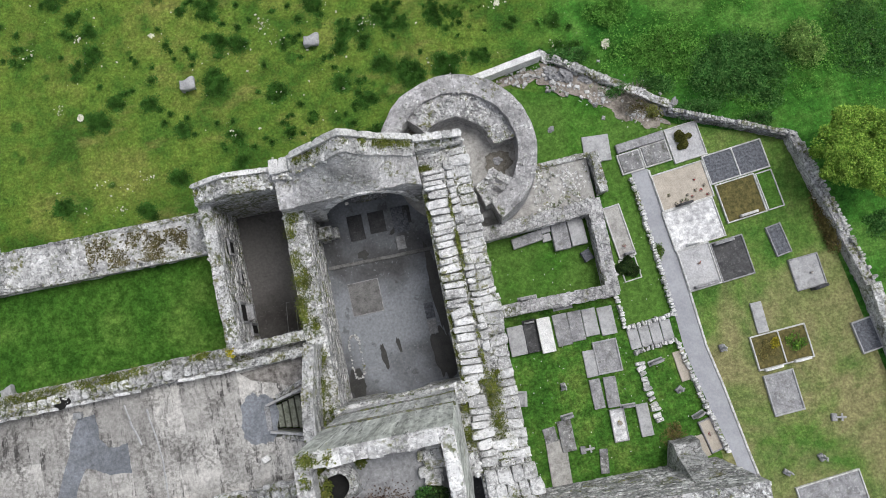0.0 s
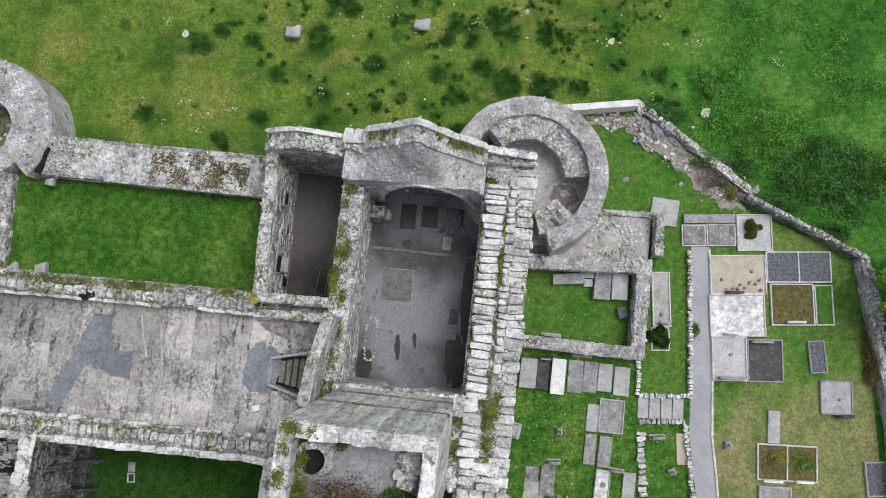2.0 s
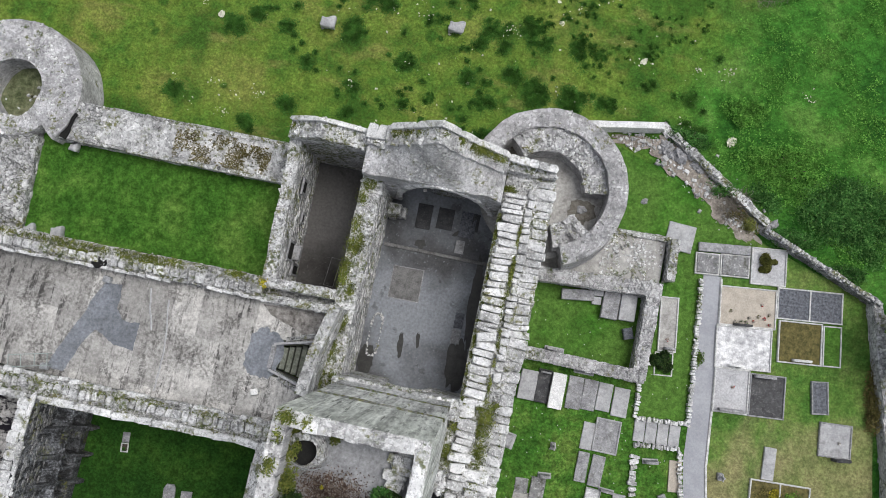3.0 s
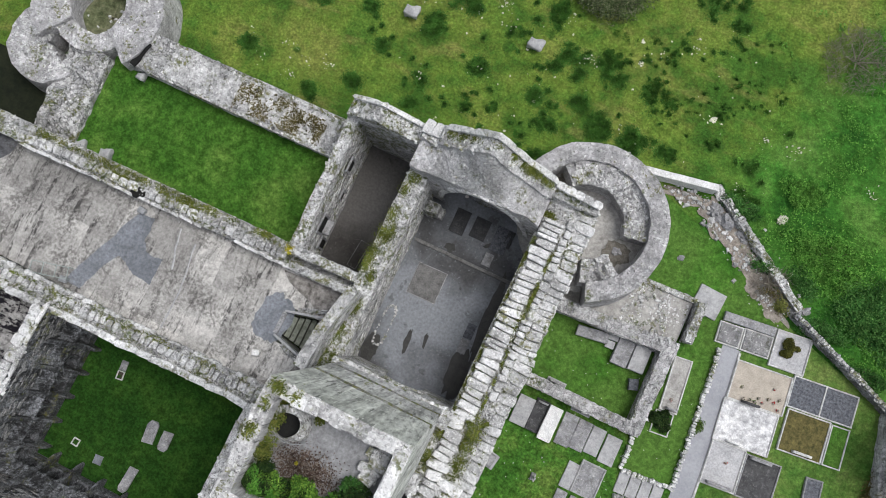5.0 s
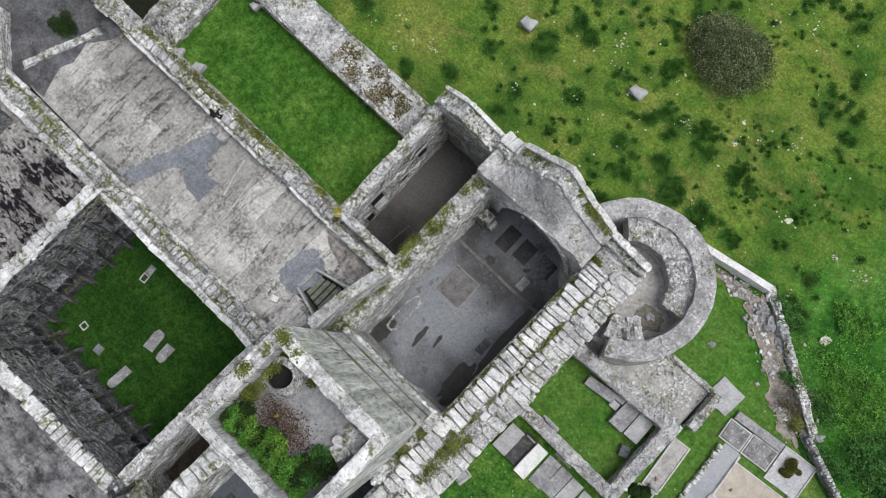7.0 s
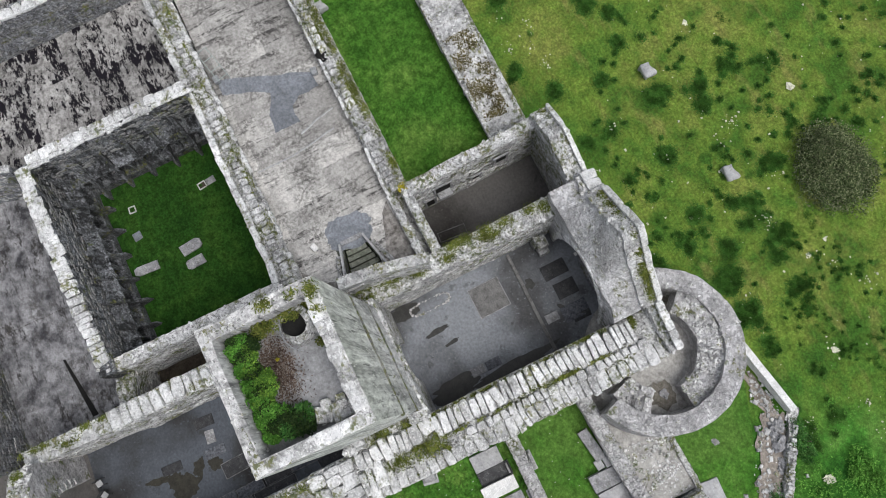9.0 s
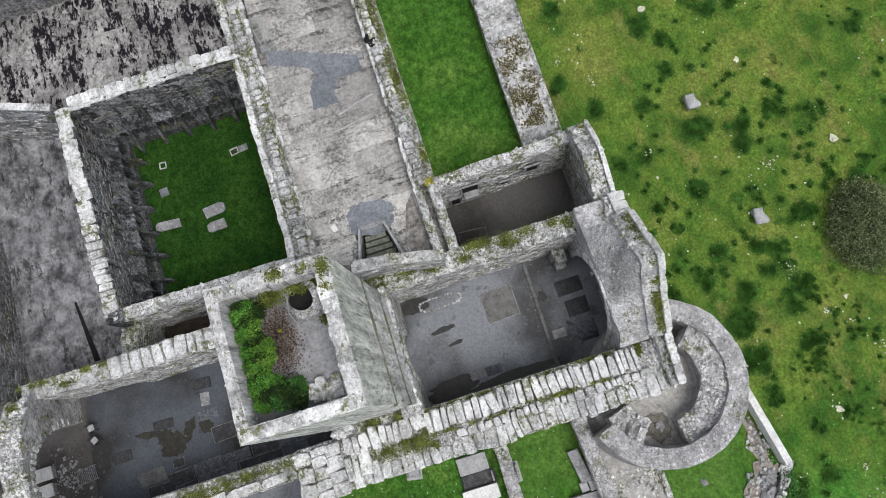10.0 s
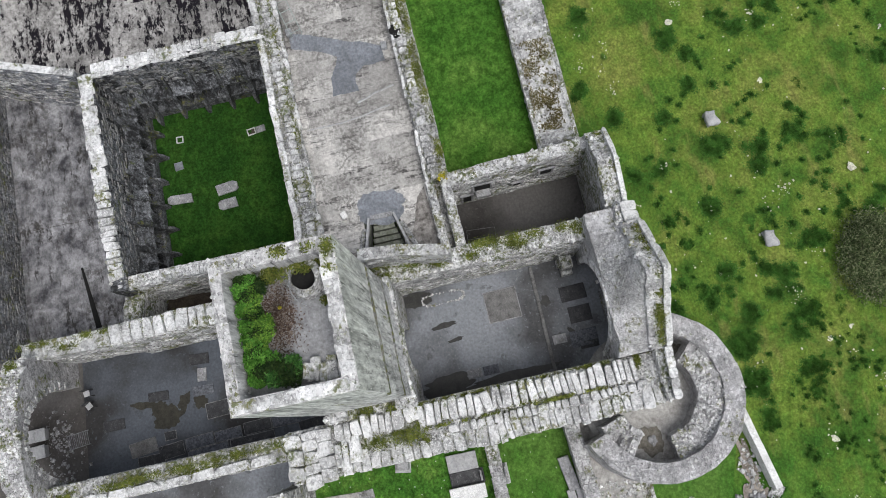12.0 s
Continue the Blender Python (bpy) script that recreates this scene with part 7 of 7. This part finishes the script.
def bare_thorn(x, y, r, high, label, twigs=700):
    """A tangle of bare grey branches."""
    root = empty("bare_thorn", x, y, 0)
    tagged(root, label, "bush")
    pts, faces = [], []
    for k in range(twigs):
        a, b = rng.uniform(0, 2 * math.pi), rng.uniform(0, 2 * math.pi)
        s = r * math.sqrt(rng.random()) * 0.9
        p = Vector((s * math.cos(a), s * math.sin(a), high * rng.uniform(0.15, 1.0) * (1.1 - 0.5 * s / r)))
        w = rng.uniform(0.006, 0.016)
        prev = None
        for m in range(5):
            b += rng.normal(0, 0.45)
            side = Vector((-math.sin(b), math.cos(b), 0)) * w * (1 - 0.16 * m)
            o = len(pts)
            pts += [p - side, p + side, p + Vector((0, 0, w * 1.6))]
            if prev is not None:
                faces += [(prev, prev + 2, o + 2, o), (prev + 2, prev + 1, o + 1, o + 2)]
            prev = o
            p = p + Vector((math.cos(b), math.sin(b), rng.normal(0, 0.25))) * rng.uniform(0.07, 0.17)
    tagged(link_mesh("twig_tangle", pts, faces, M_TWIG, root), kind="stuff")
    for k in range(7):
        a = 2 * math.pi * k / 7
        d = Vector((0.5 * r * math.cos(a), 0.5 * r * math.sin(a), high))
        bm = bmesh.new()
        bmesh.ops.create_cone(bm, segments=6, radius1=0.05, radius2=0.015, depth=d.length, cap_ends=True, matrix=Matrix.Translation(d / 2) @ d.to_track_quat("Z", "Y").to_matrix().to_4x4())
        part("stem", bm, M_TWIG, root)


M_TWIG = make_plain("grey_dead_wood", (0.16, 0.14, 0.11), (0.34, 0.31, 0.26), 0.9, 4, 30)
bare_thorn(17.3, 20.8, 2.1, 1.0, "grey tangled bare thorn bush in the pasture")
bush("bramble_thicket", 24.0, 7.8, 0, 3.4, 2.3, 0.7, 22000, 0.065, M_SCRUB, "dark green bramble thicket behind the wall", lumps=110)
bush("bramble_thicket", 20.3, 9.8, 0, 3.2, 2.2, 0.4, 6000, 0.06, M_NETTLE, "low green bramble patch behind the wall", lumps=50)
bush("light_shrub", 27.9, 8.4, 0, 1.3, 1.5, 1.6, 6500, 0.06, M_PALESHRUB, "pale green shrub behind the wall", lumps=30)
for x, y, r in ((17.6, 12.6, 1.6), (19.2, 7.9, 1.3), (25.2, 6.0, 1.3), (29.5, -2.5, 1.2), (30.5, -5.5, 1.5)):
    bush("weed_patch", x, y, 0, r, r * 0.8, 0.35, int(1500 * r), 0.06, M_NETTLE if x < 18 else M_SCRUB, "patch of rank nettles and weeds in the long grass", "weeds", 26, 0)
bush("bramble_thicket", 31.4, 8.4, 0, 2.6, 3.6, 0.3, 7000, 0.06, M_SCRUB, "low dark bramble patch in the long grass", lumps=90)
rank = rng.uniform([13.2, 3.0], [36, 27], (110000, 2))


def rank_ground(x, y):
    """Behind the boundary wall, in drifts."""
    if 4.6 * (x - 12.8) + 6.8 * (y - 10.9) < 0 or 2.8 * (x - 19.4) + 6.5 * (y - 6.6) < 0 or (x < 28.3 and y < 3.4):
        return False
    v = noise.noise(Vector((x * 0.35, y * 0.35, 4))) + 0.7 * noise.noise(Vector((x * 1.3, y * 1.3, 1))) + 0.5 * noise.noise(Vector((x * 4, y * 4, 2)))
    return v > 0.16 + max(0.0, 16.5 - x) * 0.12


rank = np.array([p for p in rank if rank_ground(*p)])
lift = np.array([0.06 + 0.22 * max(0.0, noise.noise(Vector((x * 1.3, y * 1.3, 1)))) for x, y in rank]) + rng.uniform(0, 0.08, len(rank))
tagged(leaves("rank_weeds", np.column_stack([rank, lift]), 0.05, M_NETTLE, None, 0.6), "drifts of bright green nettles and weeds in rank grass", "weeds", kind="stuff")
bush("wall_scrub", 17.9, 6.7, 0, 0.9, 0.5, 0.6, 700, 0.04, M_BROWNBUSH, "brown straggling scrub on the earth bank", lumps=22)
bush("wall_scrub", 18.7, 6.2, 0, 0.6, 0.6, 0.7, 1700, 0.04, M_YELLOWSCRUB, "yellow-green straggling shrub on the earth bank", lumps=20)
bush("wall_scrub", 21.0, 5.9, 0, 1.8, 0.7, 0.9, 4200, 0.05, M_SCRUB, "green scrub grown over the boundary wall", lumps=26)
bush("wall_scrub", 24.0, 4.6, 0, 1.8, 0.6, 0.8, 3800, 0.05, M_SCRUB, "green scrub grown over the boundary wall", lumps=26)
bush("wall_scrub", 26.6, -2.6, 0, 0.5, 1.6, 0.9, 2600, 0.05, M_BROWNBUSH, "straggling scrub against the boundary wall", lumps=22)
bush("wall_scrub", 14.6, 10.4, 0, 1.3, 0.7, 0.8, 3000, 0.05, M_SCRUB, "green scrub behind the tumbledown wall", lumps=22)
bare_thorn(17.7, 7.1, 1.0, 0.7, "grey half-bare scrub against the boundary wall", 260)
bush("wall_scrub", 16.9, 8.0, 0, 1.0, 0.7, 0.8, 1400, 0.045, M_SCRUB, "straggling scrub against the boundary wall", lumps=18)
bush("path_shrub", 17.15, -1.47, 0, 0.4, 0.55, 0.5, 800, 0.035, M_SHRUB, "small shrub growing over the edging stones")
bush("graveyard_scrub", 26.4, -1.0, 0, 0.5, 2.0, 0.7, 1800, 0.05, M_BROWNBUSH, "straggling weeds along the boundary wall", lumps=24)
bush("dry_scrub", 15.7, -11.4, 0, 0.8, 1.0, 0.4, 1200, 0.04, M_BROWNBUSH, "dry brown weeds at the end of the stone row", lumps=20)
ivy = empty("tower_ivy", 2.05, -8.25, 17.75)
tagged(ivy, "bright green ivy and shrubs growing on the tower roof", "ivy")
for k in range(17):
    x = -1.85 + 0.2 * k
    y = -1.25 + 0.12 * math.sin(2.3 * k)
    leaves("foliage", clump_spots(1500, x, y, 0, 0.36, 0.42, 0.55, 9, 0.6), 0.042, M_NETTLE if k % 3 else M_CLIPPED, ivy, 0.8)
for x, y, r, n, m in ((-1.15, -0.95, 0.34, 900, M_IVY), (-0.75, -1.15, 0.3, 700, M_IVY), (-0.3, -0.95, 0.38, 1300, M_IVY), (0.05, -0.9, 0.36, 1200, M_IVY), (0.35, -1.15, 0.3, 700, M_IVY), (0.75, -0.95, 0.4, 1100, M_NETTLE), (1.2, -0.75, 0.5, 2000, M_CLIPPED), (1.35, -0.35, 0.48, 1700, M_CLIPPED), (1.15, -0.2, 0.4, 900, M_SCRUB), (1.5, -0.75, 0.4, 1200, M_SCRUB),
                      (-1.9, 0.6, 0.45, 600, M_MOSS), (-1.75, -0.3, 0.42, 800, M_MOSS), (-2.0, 1.25, 0.35, 350, M_MOSS), (-0.6, 1.35, 0.3, 250, M_MOSS), (-1.5, -0.75, 0.36, 700, M_CLIPPED)):
    leaves("foliage", clump_spots(n, x, y, 0.12, r, r, 0.6 if y < -0.1 else 0.3, 10, 0.55), 0.042, m, ivy, 0.8)
leaves("litter", np.column_stack([rng.normal(-0.45, 0.55, 3600), rng.normal(-0.42, 0.30, 3600), rng.uniform(0.01, 0.06, 3600)]), 0.03, M_LITTER, ivy, 0.3)


def moss(name, label, spots):
    """Cushions of moss and weeds on wall tops: (x, y, z, rx, ry, count)."""
    pts = [clump_spots(n, x, y, z, rx, ry, 0.16, 10, 0.5) for x, y, z, rx, ry, n in spots]
    tagged(leaves(name, np.concatenate(pts), 0.04, M_MOSS, None, 0.8), label, "moss", kind="stuff")


moss("wall_weeds", "yellow-green weeds and moss rooted on the chancel walls", [(-1.5, 3.9, 4.65, 0.35, 1.0, 500), (-1.5, 0.4, 4.68, 0.4, 0.9, 500), (-1.4, -1.9, 4.7, 0.4, 0.5, 350), (-1.6, 5.0, 4.7, 0.25, 0.6, 300), (1.8, 5.1, 7.6, 0.6, 0.2, 250), (-0.2, 5.0, 6.2, 0.4, 0.3, 250), (5.3, 4.6, 4.6, 0.5, 0.25, 350), (6.1, -1.0, 4.65, 0.12, 1.0, 200)])
moss("wall_weeds", "yellow-green weeds and moss rooted on the south wall", [(6.2, -7.0, 4.5, 0.2, 0.7, 300), (6.3, -8.6, 4.5, 0.35, 0.7, 500), (5.2, -7.3, 4.7, 0.3, 0.4, 250), (7.3, -8.0, 4.55, 0.15, 1.2, 300), (6.0, -6.2, 4.6, 0.3, 0.3, 200), (5.9, -5.1, 4.6, 0.5, 0.2, 150), (6.7, -6.0, 4.6, 0.3, 0.3, 200)])
moss("wall_weeds", "weeds on the range, curtain and nave walls", [(-12.0, -2.7, 4.5, 2.0, 0.25, 500), (-15.5, -2.8, 4.5, 1.5, 0.2, 400), (5.8, -17.0, 4.4, 0.25, 1.8, 400), (5.7, -21.0, 4.4, 0.25, 1.4, 350), (-1.6, -23.0, 4.1, 0.3, 1.0, 250), (-2.3, -8.3, 5.0, 0.4, 0.5, 250), (-1.3, -6.3, 4.8, 0.4, 0.5, 250)])
def moss_line(p, q, width, n, lumps):
    """Moss and small weeds gathered in cushions along a ledge from p to q."""
    t = rng.random(lumps)[rng.integers(0, lumps, n)] + rng.normal(0, 0.012, n)
    t = np.clip(t, 0, 1)[:, None]
    out = np.array(p)[None] * (1 - t) + np.array(q)[None] * t
    out[:, :2] += rng.normal(0, width, (n, 2))
    out[:, 2] += rng.uniform(0, 0.09, n)
    return out


LEDGES = [((5.12, -6.0, 4.5), (5.1, 3.6, 4.5), 0.05, 700, 24), ((6.28, -6.0, 4.75), (6.22, 4.6, 4.78), 0.05, 800, 20), ((-0.7, 5.72, 6.7), (1.8, 5.6, 8.65), 0.13, 1800, 14), ((1.8, 5.72, 8.7), (5.0, 5.65, 5.75), 0.12, 1000, 12),
          ((-5.9, 5.55, 5.25), (-2.2, 5.55, 5.5), 0.14, 1300, 12), ((-1.9, -2.0, 4.75), (-1.7, 5.2, 4.7), 0.14, 1300, 16), ((-21, -2.65, 4.5), (-6, -2.3, 4.5), 0.10, 1500, 34), ((-27, -9.75, 4.45), (-4, -9.4, 4.45), 0.06, 1200, 40),
          ((-0.3, -6.55, 18.95), (0.9, -6.6, 18.95), 0.10, 240, 5), ((-0.2, -8.5, 18.95), (-0.1, -6.6, 18.95), 0.10, 160, 4),
          ((-2.0, -7.2, 4.8), (-1.3, -3.2, 4.75), 0.12, 700, 12), ((5.7, -24.5, 4.45), (5.5, -12.8, 4.5), 0.10, 1500, 26), ((-1.1, -25.2, 5.2), (2.2, -25.2, 6.3), 0.18, 700, 10), ((2.2, -25.2, 6.3), (6.2, -25.2, 5.2), 0.18, 700, 10), ((-2.0, -25.4, 4.1), (-1.9, -20.4, 4.2), 0.10, 500, 10),
          ((4.7, -10.0, 4.8), (5.1, -6.4, 4.7), 0.2, 700, 10), ((6.4, -10.0, 4.75), (6.5, -6.2, 4.75), 0.2, 900, 12), ((-1.6, -19.5, 4.9), (-1.6, -10.5, 4.85), 0.2, 400, 12)]
tagged(leaves("ledge_moss", np.concatenate([moss_line(p, q, width, int(1.6 * n), lumps) for p, q, width, n, lumps in LEDGES]), 0.04, M_MOSS, None, 0.8), "yellow-green moss and weeds along the wall ledges", "moss", kind="stuff")
brown = np.concatenate([rng.uniform([-13.0, 3.2], [-9.6, 4.9], (5200, 2)), rng.uniform([-9.6, 3.2], [-7.6, 4.7], (4200, 2))])
keep = np.array([0.7 * noise.noise(Vector((x * 1.1, y * 1.1, 2))) + 0.45 * noise.noise(Vector((x * 4, y * 4, 1))) + 0.45 * noise.noise(Vector((x * 9, y * 9, 3))) > -0.07 for x, y in brown])
brown = brown[keep]
tagged(leaves("curtain_moss", np.column_stack([brown, rng.uniform(2.27, 2.33, len(brown))]), 0.035, M_BROWNMOSS, None, 0.5), "brown and green moss matted on the curtain wall", "moss", kind="stuff")
weeds = leaves("yellow_weed", np.concatenate([clump_spots(160, -5.7, -2.45, 4.6, 0.28, 0.28, 0.3, 7), clump_spots(60, -4.7, 5.6, 5.7, 0.2, 0.15, 0.2, 5), clump_spots(40, 1.35, -8.55, 17.8, 0.12, 0.1, 0.2, 3)]), 0.045, M_YELLOW, None, 0.8)
tagged(weeds, "tufts of yellow-flowered weed on the wall tops", "weeds", kind="stuff")


# ---- pasture: tussocks, pale stones and daisies ----
def scatter_field(n, keep):
    p = rng.uniform([-34, 6.6], [34, 34], (n * 3, 2))
    return p[[keep(a, b) for a, b in p]][:n]


def outside(x, y):
    return y > 7.0 and math.hypot(x - 7.25, y - 5.55) > 4.9 and math.hypot(x + 20.9, y - 4.6) > 4.6 and not (8 < x < 13 and y < 11.2) and x + y < 33 and x < 16.0 and 4.6 * (x - 12.8) + 6.8 * (y - 10.9) > (3.0 if x > 12 else -99)


# the larger dark drifts of rough grass: place and radius
DRIFTS = [(-12.0, 16.1, 0.4), (-11.0, 13.1, 0.5), (-9.3, 12.5, 0.4), (-5.4, 13.0, 0.8), (-3.6, 15.0, 0.5), (-4.8, 15.3, 0.5), (-2.0, 11.7, 0.6), (2.1, 13.7, 0.4),
          (1.7, 11.6, 0.5), (4.3, 12.3, 0.5), (5.7, 14.3, 0.4), (-7.6, 10.5, 0.4), (-8.2, 7.9, 0.5), (-12.2, 12.1, 0.7), (-14.9, 7.6, 0.5), (-10.2, 6.4, 0.6),
          (5.8, 11.3, 0.8), (4.8, 15.2, 0.8), (7.9, 14.7, 1.0), (9.1, 14.1, 0.7), (11.7, 15.0, 0.7), (9.8, 11.5, 0.7), (-7.9, 18.4, 0.4), (-8.3, 23.4, 0.4),
          (-11.9, 17.5, 0.4), (1.0, 16.7, 0.8), (3.2, 10.3, 0.4), (7.8, 11.3, 0.9), (3.4, 13.7, 0.3), (2.5, 14.4, 0.4), (-0.2, 9.9, 0.4), (-4.6, 8.1, 0.3)]


def tussocks():
    """Dark soft tufts: many short blades that thin out round each heart."""
    hearts = []
    for x, y, r in DRIFTS:
        for k in range(int(4 + 24 * r * r)):
            a, d = rng.uniform(0, 2 * math.pi), 0.75 * r * math.sqrt(rng.random())
            hearts.append((x + d * math.cos(a), y + d * math.sin(a), rng.uniform(0.16, 0.30)))
    for x, y in scatter_field(400, outside):
        if noise.noise(Vector((x * 0.28, y * 0.28, 7))) + 0.02 * x > 0.12:
            hearts += [(x + rng.normal(0, 0.3), y + rng.normal(0, 0.3), rng.uniform(0.12, 0.28)) for k in range(4)]
    for x, y in scatter_field(420, outside):
        hearts.append((x, y, 0.10 + 0.2 * rng.random() ** 2))
    cx, cy, r = np.repeat(np.array(hearts), [int(1250 * h[2]) for h in hearts], 0).T
    n = len(cx)
    a, d, t = rng.uniform(0, 2 * math.pi, n), np.abs(rng.normal(0, 0.82, n)), cx * 7.3 + cy * 3.1
    ux, uy = r * 1.25 * d * np.cos(a), r * 0.9 * d * np.sin(a)
    px, py = cx + ux * np.cos(t) - uy * np.sin(t), cy + ux * np.sin(t) + uy * np.cos(t)
    h = rng.uniform(0.04, 0.12, n) * np.maximum(0.35, 1.1 - 0.5 * d)
    b = rng.uniform(0, 2 * math.pi, n)
    foot = np.stack([px, py, np.full(n, 0.01)], 1)
    side = 0.035 * np.stack([np.cos(b), np.sin(b), np.zeros(n)], 1)
    tip = foot + np.stack([rng.uniform(-0.11, 0.11, n), rng.uniform(-0.11, 0.11, n), h], 1)
    pts = np.stack([foot - side, foot + side, tip], 1).reshape(-1, 3)
    tagged(link_mesh("grass_tussocks", pts, np.arange(3 * n).reshape(n, 3), M_TUFT), "dark green tussocks of rough grass in the pasture", "grass", kind="stuff")


tussocks()
KNOTS = [(-12.7, 8.5), (-12.3, 8.3), (-11.3, 7.9), (-15.0, 8.3), (-13.7, 6.9), (-11.8, 6.7), (-10.0, 8.2), (-2.0, 15.7), (-3.0, 14.7), (3.8, 14.9), (-1.4, 14.7), (-12.7, 17.2),
         (-14.3, 13.2), (5.8, 17.2), (6.8, 16.4), (9.1, 18.1), (11.1, 14.3), (1.7, 16.5), (16.4, 14.8), (6.4, 15.8), (-2.2, 15.9), (3.5, 14.5), (16.1, 14.5), (20.7, 14.2), (20.9, 14.0)]
knots = np.concatenate([np.array(KNOTS), scatter_field(26, outside)])
pale = np.concatenate([scatter_field(420, outside)] + [k + rng.normal(0, 0.2, (rng.integers(5, 15), 2)) for k in knots])
n = len(pale)
u, v = turned(n, np.array([1.0, 0, 0]), np.array([0, 1.0, 0]))
s = 0.02 + 0.06 * rng.random(n) ** 3
tagged(stones_mesh("field_pebbles", np.column_stack([pale, np.full(n, 0.04)]), u, v, np.repeat(np.array([[0, 0, 1.0]]), n, 0), np.stack([s, s * 0.7, s * 0.4], 1), M_FIELDSTONE), "scattered pale stones in the pasture", "stones", kind="stuff")
lawn_dots = rng.uniform([8, -12], [17, 0], (120, 2))
n = len(lawn_dots)
u, v = turned(n, np.array([1.0, 0, 0]), np.array([0, 1.0, 0]))
tagged(stones_mesh("lawn_pebbles", np.column_stack([lawn_dots, np.full(n, 0.05)]), u, v, np.repeat(np.array([[0, 0, 1.0]]), n, 0), np.full((n, 3), 0.025), M_CHIPS), "tiny pale stones and daisies in the grass", "stones", kind="stuff")
